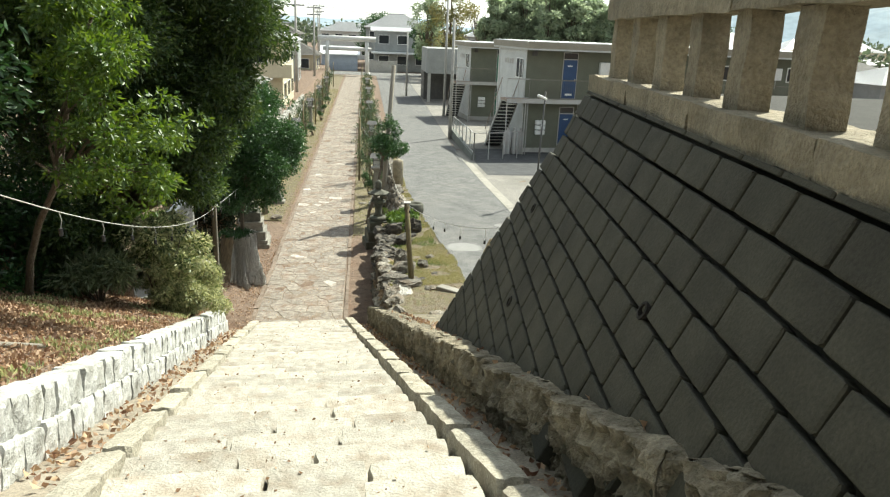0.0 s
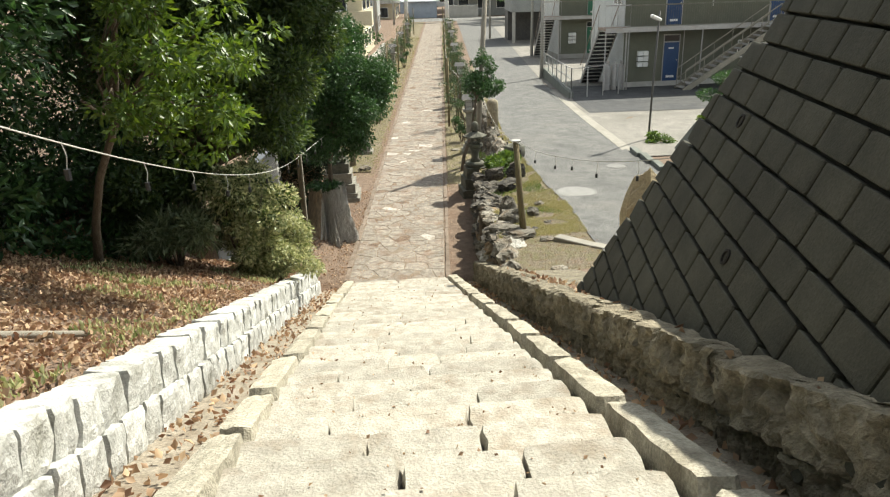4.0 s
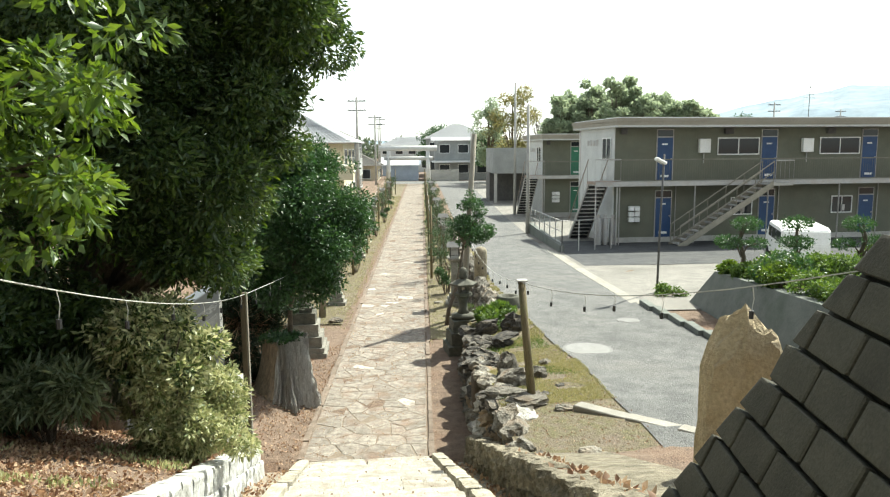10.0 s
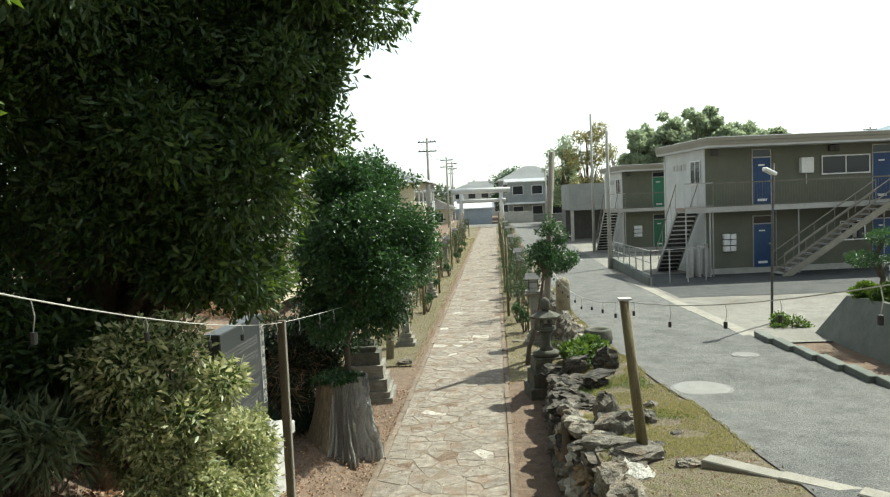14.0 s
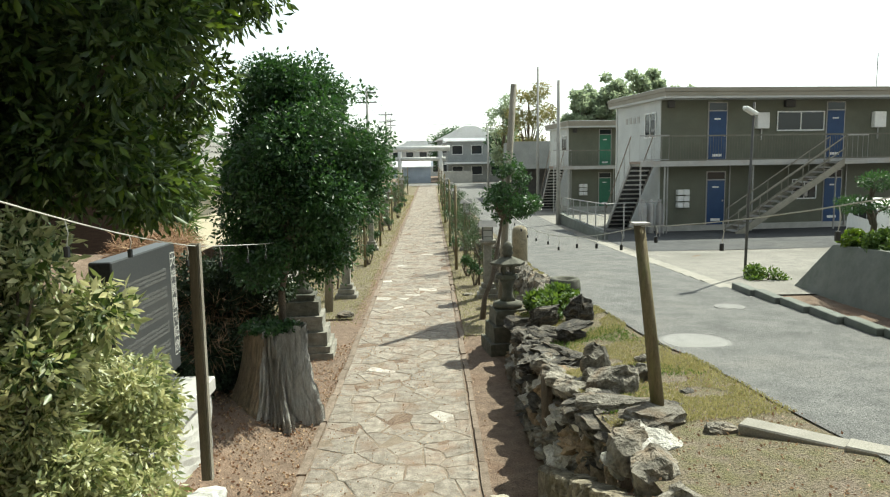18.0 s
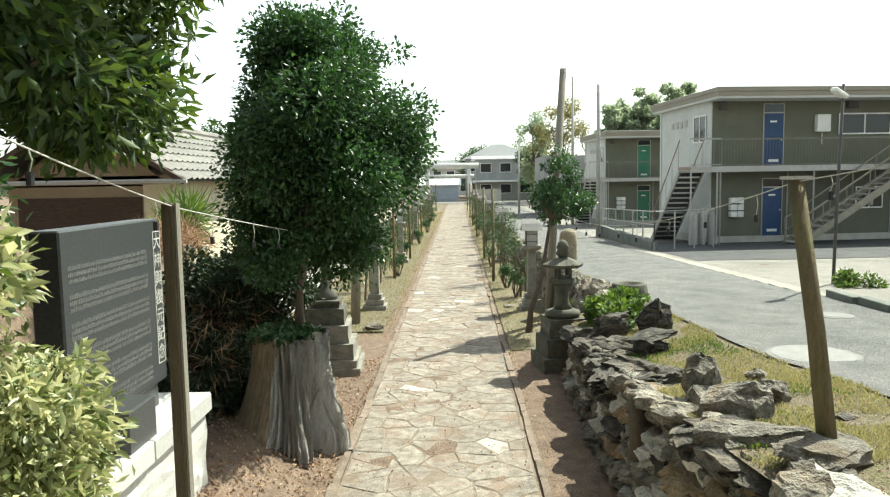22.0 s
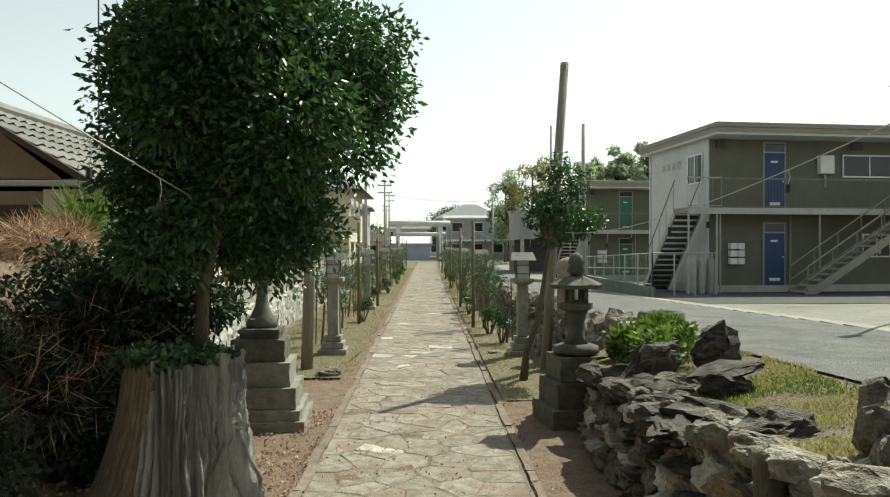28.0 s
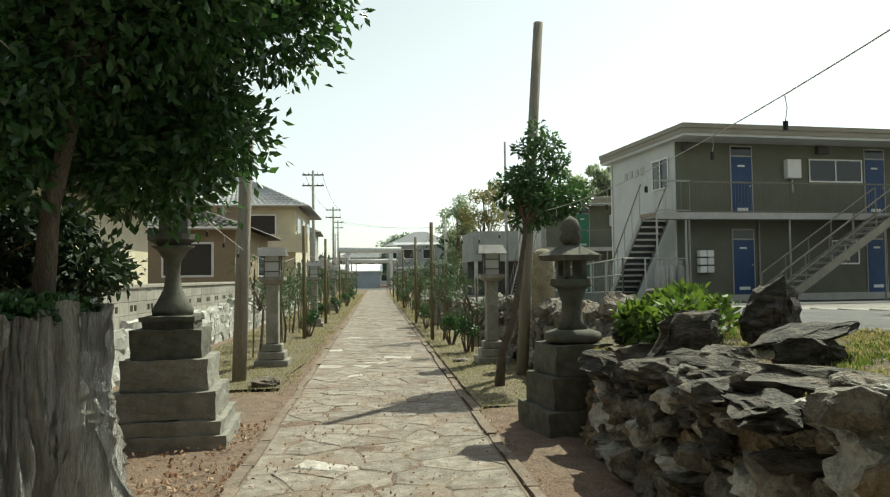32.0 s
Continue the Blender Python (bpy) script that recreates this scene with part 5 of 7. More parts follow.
gr = random.Random(15)
for i in range(22):
    x, y = 7.1 + (i % 8) * 0.8 + gr.uniform(-0.3, 0.3), 16.7 - (i // 8) * 1.6 + gr.uniform(-0.4, 0.4)
    r = gr.uniform(0.35, 0.62)
    z = garden_z(x, y)
    lf = gr.choice((L_WEED, L_WEED, L_LIGHT, L_DARK, L_FINE))
    bush("leafy green shrub in the raised garden", crown_clumps(x, y, z + r * 0.45, r, r * 0.9, r * 0.5, 14, r * 0.38, 130 + i), 1500, 0.08, 0.04, lf, 130 + i, (x, y, z - 0.05), group="garden shrubs")
for i, (x, y, r) in enumerate(((6.75, 17.3, 0.26), (6.8, 16.5, 0.32), (6.8, 15.7, 0.36), (6.8, 14.9, 0.4), (6.85, 14.0, 0.42), (7.0, 12.7, 0.45), (7.5, 16.9, 0.4), (7.7, 15.4, 0.5))):
    z = garden_z(x, y)
    bush("bright green hedge shrub along the garden's edge", crown_clumps(x, y, z + r * 0.4, r, r, r * 0.5, 14, r * 0.36, 170 + i), 2200, 0.07, 0.04, L_WEED if i % 3 else L_LIGHT, 170 + i, (x, y, z - 0.05), group="garden shrubs")
bush("leafy green shrub at the foot of the street lamp", crown_clumps(6.05, 19.2, 1.02, 0.3, 0.45, 0.16, 12, 0.14, 160), 1400, 0.08, 0.04, L_WEED, 160, (6.05, 19.2, 0.88), group="garden shrubs")
bush("tall round garden shrub with fine leaves", crown_clumps(10.6, 15.2, 2.9, 0.8, 0.8, 0.6, 20, 0.3, 161), 3200, 0.08, 0.04, L_FINE, 161, (10.6, 15.2, 1.7), group="garden shrubs")


def cloud_pine(m, seed, tiers):
    o = thing("cloud_pruned_tree", "garden tree clipped into rounded tufts", "tree", m, "cloud-pruned trees")
    part("trunk", tube([(0, 0, -0.1), (0.06, 0, 0.4), (-0.05, 0.03, 0.8), (0.02, 0, 1.15)], [0.06, 0.05, 0.04, 0.025], 7), M_TRUNK, o)
    part("branching", limbs((0, 0, 0.4), [t[:3] for t in tiers], 0.025, 0.012, seed, 0.1), M_TRUNK, o)
    p, d = clump_points([(*t[:3], t[3], t[3], t[3] * 0.45) for t in tiers], 2200, seed, 0.6)
    leaves("foliage", p, d, 0.06, 0.025, L_DARK, o, seed, droop=-0.3)
    return o


cp = cloud_pine(pose(6.95, 17.25, 1.87), 141, ((-0.3, 0, 0.75, 0.3), (0.1, 0, 1.15, 0.32), (0.4, 0.1, 0.7, 0.25)))
copy_thing(cp, pose(8.2, 17.2, 1.87, 0, 0, 70))
copy_thing(cp, pose(9.6, 17.0, 1.87, 0, 0, 160))

# distant trees
def far_tree(x, y, z0, h, r, leaf, seed, label, n=1600, leafsize=0.55):
    cl = crown_clumps(x, y, z0 + h * 0.6, r, r, h * 0.42, 40, r * 0.27, seed)
    return tree("distant_tree", label, (x, y, z0), (x, y, z0 + h * 0.85), r * 0.07, cl, n, leafsize, leafsize * 0.55, leaf, seed, 0.4, limb_r=0.08)


fr = random.Random(3)
for i in range(24):
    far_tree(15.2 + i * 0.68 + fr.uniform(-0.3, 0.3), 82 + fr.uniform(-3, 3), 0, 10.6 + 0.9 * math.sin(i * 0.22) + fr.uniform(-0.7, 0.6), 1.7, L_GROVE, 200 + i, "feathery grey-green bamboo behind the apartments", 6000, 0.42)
for i, (x, y, h, r, lf) in enumerate(((11.5, 96, 12.6, 3.2, L_YELLOW), (8.6, 99, 11.5, 2.2, L_GROVE), (9.6, 104, 8.5, 2.4, L_DARK), (2.5, 140, 9.0, 3.6, L_DARK), (6.0, 142, 8.4, 3.0, L_DARK), (11.5, 140, 7.6, 3.0, L_DARK), (-22, 70, 8, 3, L_DARK), (-25, 110, 9, 4, L_DARK), (48, 110, 9, 4, L_DARK), (36, 120, 8, 4, L_FINE), (70, 130, 9, 5, L_DARK))):
    far_tree(x, y, 0, h, r, lf, 230 + i, "distant tree standing among the houses", 5200, 0.32)
bare = thing("bare_tree", "leafless pale tree behind the houses", "tree", pose(15.8, 97, 0))
part("trunk", tube([(0, 0, 0), (0, 0, 4), (0.2, 0, 7)], [0.25, 0.2, 0.1], 7), M_POSTG, bare)
part("branching", limbs((0, 0, 4), [(fr.uniform(-2.4, 2.4), fr.uniform(-2, 2), fr.uniform(6.5, 10.2)) for _ in range(40)], 0.09, 0.02, 5, 0.6), M_POSTG, bare)

# far woods along the horizon
wr2 = np.random.default_rng(6)
wc = []
for i in range(260):
    a = radians(wr2.uniform(-38, 48))
    d = wr2.uniform(190, 420)
    h = wr2.uniform(2.5, 6.0)
    wc.append((math.sin(a) * d, math.cos(a) * d, h * 0.8, wr2.uniform(3, 8), 3, h * 0.6))
pp, dd = clump_points(wc, 26000, 12, 0.5)
tagged(leaves("far_woods", pp, dd, 1.6, 1.0, L_GROVE2, None, 12), "dark distant trees among the far roofs", "woods", kind="stuff")

# hills on the horizon, the haze of distance painted into their blue-grey
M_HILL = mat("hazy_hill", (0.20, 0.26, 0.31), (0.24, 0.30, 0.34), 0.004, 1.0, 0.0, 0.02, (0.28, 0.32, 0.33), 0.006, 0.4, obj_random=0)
v, f = [], []
n = 120
for i in range(n + 1):
    az = radians(-40 + 110 * i / n)
    a = math.degrees(az)
    h = 30 + 125 * smooth01((a - 12) / 20) * (1 - 0.35 * smooth01((a - 42) / 20)) + 18 * noise.noise(Vector((a * 0.16, 1, 0))) + 9 * noise.noise(Vector((a * 0.6, 4, 0)))
    for k, (dist, q) in enumerate(((1500, 0.0), (1750, 0.55 + 0.1 * noise.noise(Vector((a * 0.3, 8, 0)))), (2100, 1.0))):
        v.append((math.sin(az) * dist, math.cos(az) * dist, h * q - 2))
for i in range(n):
    for k in range(2):
        f.append((i * 3 + k, (i + 1) * 3 + k, (i + 1) * 3 + k + 1, i * 3 + k + 1))
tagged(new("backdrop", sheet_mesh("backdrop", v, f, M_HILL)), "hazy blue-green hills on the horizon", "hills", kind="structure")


# ---- things along the way ----
def stump():
    o = thing("tree_stump", "large weathered grey stump with splayed roots and a brown cut side", "tree stump", pose(-2.92, 14.36, 0.17))
    sides, levels, tall = 360, 40, 1.14

    def hump(a, at, wide):
        d = (a - radians(at) + math.pi) % math.tau - math.pi
        return math.exp(-(d / radians(wide)) ** 2)

    def radius(a, t):
        """Outline of the trunk at an angle and a height from 0 to 1: smooth on the brown side, split into ridges and roots on the other."""
        z = tall * t
        w = 0.12 * noise.noise(Vector((math.cos(a) * 2, math.sin(a) * 2, z * 1.4)))
        c, s_ = math.cos(a + w), math.sin(a + w)
        side = smooth01((math.cos(a - radians(-28)) - 0.26) / 0.22)
        low = 1 - t
        r = 0.365 + (0.15 + 0.17 * (1 - side)) * low ** 1.8 + 0.05 * noise.noise(Vector((c * 2.4, s_ * 2.4, z * 0.4)))
        ridge = abs(noise.noise(Vector((c * 6.5, s_ * 6.5, z * 0.5)))) * 0.2 + abs(noise.noise(Vector((c * 14, s_ * 14, z * 0.8)))) * 0.17 + abs(noise.noise(Vector((c * 27, s_ * 27, z * 1.3)))) * 0.17
        torn = 0.03 * noise.noise(Vector((c * 22, s_ * 22, z * 7)))
        root = 0.15 * low ** 2.4 * hump(a, -66, 15) + 0.11 * low ** 1.8 * hump(a, -8, 15) + 0.06 * low ** 2 * hump(a, -100, 14)
        hollow = 0.34 * hump(a, -35, 13) * math.exp(-((t - 0.1) / 0.24) ** 2) + 0.12 * hump(a, -22, 7) * math.exp(-((t - 0.25) / 0.16) ** 2)
        fibre = 0.012 * noise.noise(Vector((c * 26, s_ * 26, z * 0.8)))
        return r + fibre + side * (0.12 - ridge + torn + root - hollow)

    grid = {}
    for j in range(levels + 1):
        for i in range(sides + 1):
            a = i * math.tau / sides
            r = radius(a, j / levels)
            z = tall * j / levels - 0.2 * (j == 0)
            if j == levels:
                z += 0.09 * noise.noise(Vector((math.cos(a) * 6, math.sin(a) * 6, 9))) + 0.05 * noise.noise(Vector((math.cos(a) * 21, math.sin(a) * 21, 3)))
            grid[i, j] = (math.cos(a) * r, math.sin(a) * r, z)

    def wood(name, keep, material, label):
        b_ = bmesh.new()
        made = {}
        for i in range(sides):
            a = (i + 0.5) * math.tau / sides
            for j in range(levels):
                if keep(a, j / levels):
                    q = []
                    for k in ((i, j), (i + 1, j), (i + 1, j + 1), (i, j + 1)):
                        if k not in made:
                            made[k] = b_.verts.new(grid[k])
                        q.append(made[k])
                    b_.faces.new(q)
        return part(name, b_, material, o, label, smooth=True)

    def brown(a, t):
        return math.cos(a - radians(-28)) < 0.4 + 0.2 * noise.noise(Vector((math.cos(a) * 5, math.sin(a) * 5, t * 1.6)))
    wood("trunk_shell", lambda a, t: not brown(a, t), M_BARK, "silvery weathered wood split into ridges and roots")
    wood("brown_side", brown, M_BARKIN, "smooth brown side of the stump")
    bm = bmesh.new()
    bm.faces.new([bm.verts.new((math.cos(i * math.tau / 40) * 0.36, math.sin(i * math.tau / 40) * 0.36, 1.08 + 0.04 * noise.noise(Vector((i * 0.9, 2, 0))))) for i in range(40)])
    part("top", bm, M_SOIL, o, "soil-filled hollow top")
    return o


stump()
iv = np.random.default_rng(5)
aa = iv.uniform(0, math.tau, 1100)
rr = np.sqrt(iv.uniform(0.0, 1, 1100)) * 0.4
ivy_p = np.stack([-2.92 + np.cos(aa) * rr, 14.36 + np.sin(aa) * rr, 1.26 + iv.uniform(0, 0.1, 1100)], 1)
o = leaves("ivy", ivy_p, np.tile((0, 0, 0.6), (1100, 1)), 0.06, 0.045, L_DARK, None, 6)
tagged(o, "small dark ivy leaves covering the stump's top", "ivy", kind="stuff")


def big_lantern():
    o = thing("stone_lantern", "tall weathered stone lantern on a stepped square base", "stone lantern", pose(-3.13, 17.95, 0, 0, 0, 4))
    for r, z0, z1, mt in ((0.56, -0.05, 0.1, M_LANT), (0.51, 0.1, 0.22, M_LANT), (0.45, 0.22, 0.46, M_LANT), (0.37, 0.46, 0.74, M_LANT), (0.3, 0.74, 1.0, M_DARKLANT), (0.22, 1.0, 1.07, M_DARKLANT), (0.24, 1.07, 1.12, M_DARKLANT)):
        part("step", rock_box(r, z0, z1), mt, o)
    part("shaft", lathe([(0.18, 1.12), (0.19, 1.17), (0.14, 1.25), (0.085, 1.36), (0.065, 1.5), (0.075, 1.62), (0.14, 1.72), (0.2, 1.76)], 16), M_DARKLANT, o, smooth=True)
    part("platform", lathe([(0.12, 1.76), (0.23, 1.82), (0.23, 1.87)], 6), M_DARKLANT, o)
    part("fire_box", lathe([(0.13, 1.87), (0.13, 2.1)], 6), M_DARKLANT, o)
    part("roof", lathe([(0.34, 2.1), (0.36, 2.14), (0.2, 2.22), (0.08, 2.32)], 6), M_DARKLANT, o)
    part("finial", lathe([(0.04, 2.32), (0.08, 2.38), (0.07, 2.45), (0.01, 2.52)], 10), M_DARKLANT, o, smooth=True)


def small_lantern():
    o = thing("stone_lantern", "dark mossy stacked stone lantern at the end of the rock wall", "stone lantern", pose(0.64, 17.85, -0.02, 0, 0, 8) @ Matrix.Scale(1.05, 4))
    for r, z0, z1 in ((0.4, -0.02, 0.22), (0.33, 0.22, 0.5), (0.27, 0.5, 0.78)):
        part("step", rock_box(r, z0, z1), M_DARKLANT, o)
    part("base_plate", lathe([(0.22, 0.78), (0.27, 0.81), (0.26, 0.87), (0.16, 0.9)], 10), M_DARKLANT, o, smooth=True)
    part("shaft", lathe([(0.14, 0.9), (0.1, 0.98), (0.095, 1.15), (0.14, 1.27)], 10), M_DARKLANT, o, smooth=True)
    part("platform", lathe([(0.14, 1.27), (0.21, 1.3), (0.2, 1.36)], 6), M_DARKLANT, o)
    bm = bmesh.new()
    for x, y in ((-0.1, -0.1), (0.06, -0.1), (-0.1, 0.06), (0.06, 0.06)):
        box(bm, x, x + 0.05, y, y + 0.05, 1.36, 1.54)
    box(bm, -0.1, 0.11, -0.1, 0.11, 1.36, 1.39)
    part("fire_box", bm, M_DARKLANT, o)
    part("roof", lathe([(0.3, 1.53), (0.32, 1.575), (0.19, 1.63), (0.09, 1.67)], 6), M_DARKLANT, o)
    part("finial", lathe([(0.06, 1.67), (0.11, 1.73), (0.08, 1.79), (0.1, 1.82), (0.07, 1.9), (0.01, 1.94)], 10), M_DARKLANT, o, smooth=True)


def rock_box(r, z0, z1):
    bm = bmesh.new()
    box(bm, -r, r, -r, r, z0, z1 - 0.004)
    bmesh.ops.subdivide_edges(bm, edges=bm.edges[:], cuts=7, use_grid_fill=True)
    for v in bm.verts:
        v.co += noise.noise_vector(v.co * 6) * 0.018 + noise.noise_vector(v.co * 17) * 0.008
    return bm


big_lantern()
small_lantern()


def path_lantern(m):
    o = thing("path_lantern", "stone post lantern with a small roofed lamp box on top", "lantern", m, "lanterns along the path")
    for r, z0, z1 in ((0.27, -0.05, 0.13), (0.21, 0.13, 0.26), (0.16, 0.26, 0.38)):
        part("step", abox(-r, r, -r, r, z0, z1 - 0.004, 0.012), M_LANT, o)
    part("post", abox(-0.1, 0.1, -0.1, 0.1, 0.38, 1.36, 0.012), M_LANT, o)
    part("cap", lathe([(0.11, 1.36), (0.2, 1.42), (0.2, 1.48)], 4, True), M_LANT, o)
    box_ = part("lamp_box", abox(-0.11, 0.11, -0.11, 0.11, 1.48, 1.82), M_BULB, o, "pale glass lamp box")
    for x in (-0.13, 0.112):
        for y in (-0.13, 0.112):
            part("corner_bar", abox(x, x + 0.018, y, y + 0.018, 1.48, 1.82), M_DARKSTEEL, box_)
    for a in (-0.128, 0.113):
        for z in (1.56, 1.72):
            part("cross_bar", abox(-0.112, 0.112, a, a + 0.015, z, z + 0.015), M_DARKSTEEL, box_)
            part("cross_bar", abox(a, a + 0.015, -0.112, 0.112, z, z + 0.015), M_DARKSTEEL, box_)
    bm = bmesh.new()
    a = [bm.verts.new(p) for p in ((-0.24, -0.22, 1.82), (0.24, -0.22, 1.82), (0.24, 0.22, 1.82), (-0.24, 0.22, 1.82), (-0.2, 0, 1.97), (0.2, 0, 1.97))]
    for q in ((0, 1, 5, 4), (2, 3, 4, 5), (1, 2, 5), (3, 0, 4), (3, 2, 1, 0)):
        bm.faces.new([a[k] for k in q])
    part("roof", bm, M_DARKSTEEL, o)
    return o


pl = path_lantern(pose(-2.95, 23.2, 0))
for x, y, r in ((-3.1, 32.9, 3), (-3.15, 43.5, -2), (-3.2, 54, 4), (-3.2, 65, 0), (0.66, 22.9, 0), (0.6, 32.5, -4), (0.55, 43, 3), (0.55, 54, 0), (0.5, 65, 2)):
    copy_thing(pl, pose(x, y, 0, 0, 0, r))


def timber(name, label, pts, radii, material, category="post", sides=8, group=""):
    b = Vector(pts[0])
    o = thing(name, label, category, pose(*b), group)
    part("shaft", tube([Vector(p) - b for p in pts], radii, sides), material, o, smooth=sides > 6)
    return o


rp = timber("leaning_post", "mossy leaning timber post holding a string of lights", [(1.2, 10.72, 1.15), (1.12, 10.8, 2.05), (1.06, 10.98, 2.94)], [0.062, 0.055, 0.05], M_POST, sides=8)
part("nail_cap", abox(-0.2, -0.06, 0.2, 0.34, 1.785, 1.805), M_STEEL, rp)
lp = thing("square_post", "square weathered timber post on the bank beside the stairs", "post", pose(-2.72, 10.8, 1.0))
part("shaft", abox(-0.036, 0.036, -0.04, 0.04, -0.2, 1.86, 0.008), M_POSTD, lp)
part("batten", abox(0.039, 0.053, -0.03, 0.03, -0.2, 1.86), M_POSTG, lp, "pale sunlit batten")
timber("tall_pole", "tall grey timber pole beside the path", [(0.83, 21.3, -0.1), (0.98, 21.3, 2.5), (1.16, 21.3, 5.16)], [0.085, 0.08, 0.07], M_POSTG, "pole", 10)
timber("round_post", "round grey timber post beside the path", [(-3.18, 21.45, -0.1), (-3.12, 21.45, 1.8), (-3.05, 21.45, 3.7)], [0.1, 0.095, 0.09], M_POSTG, "pole", 10)
thin = timber("thin_post", "thin dark post for the lights beside the path", [(-2.85, 34.2, -0.1), (-2.85, 34.2, 2.7)], [0.045, 0.04], M_POST, group="light posts")
for x, y in ((-2.95, 28.4), (-3.0, 46), (-3.05, 56), (-3.1, 66), (-3.1, 78), (0.02, 27.5), (-0.02, 33.6), (0.0, 44.6), (0.0, 54), (0.0, 64.5), (0.0, 78)):
    copy_thing(thin, pose(x, y, -0.1))
stub = timber("wooden_stub", "short weathered wooden stub among the rocks", [(0.58, 12.75, 0.2), (0.56, 12.8, 1.06)], [0.085, 0.078], M_TRUNK, "post")


def utility_pole(x, y, z, h, arms=2, lean=0.0, r=0.14):
    o = thing("utility_pole", "grey concrete utility pole with crossarms", "utility pole", pose(x, y, z), "utility poles")
    part("shaft", tube([(0, 0, -0.3), (lean, 0, h)], [r, r * 0.62], 10), M_CONC, o, smooth=True)
    for k in range(arms):
        zz = h - 0.35 - 0.75 * k
        part("crossarm", abox(-0.75, 0.75, -0.05, 0.05, zz, zz + 0.09), M_DARKSTEEL, o)
        for x_ in (-0.65, -0.3, 0.3, 0.65):
            part("insulator", lathe([(0.03, zz + 0.09), (0.045, zz + 0.14), (0.03, zz + 0.22)], 6), M_WHITE, o, m=pose(x_, 0, 0))
    return o


POLES = ((5.1, 38.0, 0.35, 6.6, 0), (6.3, 52.5, 0.1, 9.2, 0), (-5.6, 62, 0.0, 9.0, 2), (-5.5, 84, 0, 8.6, 2), (-6.5, 112, 0, 9.5, 2), (8.5, 116, 0, 9, 2), (-9, 150, 0, 10, 2), (24, 92, 0, 10, 2), (42, 88, 0, 10, 2), (4.4, 70, 0, 6.2, 0), (60, 105, 0, 10, 2))
for x, y, z, h, a in POLES:
    utility_pole(x, y, z, h, a, 0.0, 0.11 if a == 0 else 0.14)


def wire(name, label, pts, r, sag, material=None, group="", steps=14):
    P = [Vector(p) for p in pts]
    bm = bmesh.new()
    for a, b in zip(P, P[1:]):
        seq = [a.lerp(b, k / steps) - Vector((0, 0, sag * 4 * (k / steps) * (1 - k / steps))) for k in range(steps + 1)]
        one = tube(seq, r, 5)
        me = bpy.data.meshes.new("t")
        one.to_mesh(me)
        one.free()
        bm.from_mesh(me)
        bpy.data.meshes.remove(me)
    o = part(name, bm, material or M_ROPE)
    tagged(o, label, "cable", group)
    return o, P


for (x0, y0, z0, h0, _a), (x1, y1, z1, h1, _b) in ((POLES[2], POLES[3]), (POLES[3], POLES[4]), (POLES[4], POLES[6]), (POLES[4], POLES[5])):
    for dx in (-0.6, 0.6):
        wire("power_line", "thin black overhead power line", [(x0 + dx, y0, z0 + h0 - 0.2), (x1 + dx, y1, z1 + h1 - 0.2)], 0.012, 0.5, M_BLACK, "power lines")


def light_string(pts, sags, label, spacing=0.9, seed=1):
    """A slack cord with sockets hanging from it."""
    P = [Vector(p) for p in pts]
    o = thing("light_string", label, "string of lights", pose(*P[0]), "strings of lights")
    rng = random.Random(seed)
    for a, b, sag in zip(P, P[1:], sags):
        n = 22
        at = lambda t: a.lerp(b, t) - Vector((0, 0, sag * 4 * t * (1 - t))) - P[0]
        part("cord", tube([at(k / n) for k in range(n + 1)], 0.004, 5), M_ROPE, o)
        ln = (b - a).length
        k = max(1, int(ln / spacing))
        for i in range(k):
            c = at((i + 0.5 + rng.uniform(-0.2, 0.2)) / k)
            d = rng.uniform(0.08, 0.16)
            s = part("socket", tube([c - Vector((0, 0, d)), c - Vector((0, 0, d + 0.05))], 0.015, 7), M_BLACK, o)
            part("loop", tube([c, c + Vector((0.012, 0, -d * 0.5)), c - Vector((0, 0, d))], 0.003, 4), M_ROPE, s)
    return o


light_string([(-4.7, -3.6, 7.4), (-1.69, -0.22, 5.71), (-2.7, 10.86, 2.83), (-3.1, 21.45, 1.85), (-2.95, 28.4, 2.1), (-2.85, 34.2, 2.5), (-3.0, 46, 2.5), (-3.05, 56, 2.5), (-3.1, 66, 2.5)], (0.1, 0.34, 0.06, 0.2, 0.25, 0.35, 0.35, 0.35), "pale slack cord with black lamp sockets between posts", 1.1, 3)
light_string([(2.62, -1.7, 6.6), (1.06, 10.98, 2.92), (0.98, 21.3, 2.35), (0.02, 27.5, 2.5), (-0.02, 33.6, 2.5), (0.0, 44.6, 2.5), (0.0, 54, 2.5), (0.0, 64.5, 2.5)], (0.62, 0.3, 0.2, 0.2, 0.35, 0.35, 0.35), "pale slack cord with black sockets from wall to poles", 1.0, 4)


# ---- monument ----
ped = thing("stone_pedestal", "pale granite pedestal with a rough-faced side", "pedestal", pose(-3.18, 12.67, 0.3))
part("body", hewn(-1.24, -0.05, -2.35, -0.05, -0.1, 0.7, 3, 0.03, 9), M_PALEGR, ped, "rock-faced pale granite")
for y0, y1 in ((-2.4, -1.2), (-1.195, 0.0)):
    part("coping", abox(-0.34, 0.0, y0, y1, 0.7, 0.863, 0.012), M_PALEGR, ped)
part("coping", abox(-1.3, -0.345, -0.3, 0.0, 0.7, 0.863, 0.012), M_PALEGR, ped)
part("inner_bed", abox(-1.25, -0.34, -2.35, -0.3, 0.7, 0.835), M_CONC, ped)
mon = thing("inscribed_monument", "polished dark granite slab engraved with rows of small characters", "monument", pose(-3.47, 12.45, 1.135, 0, 0, 90))
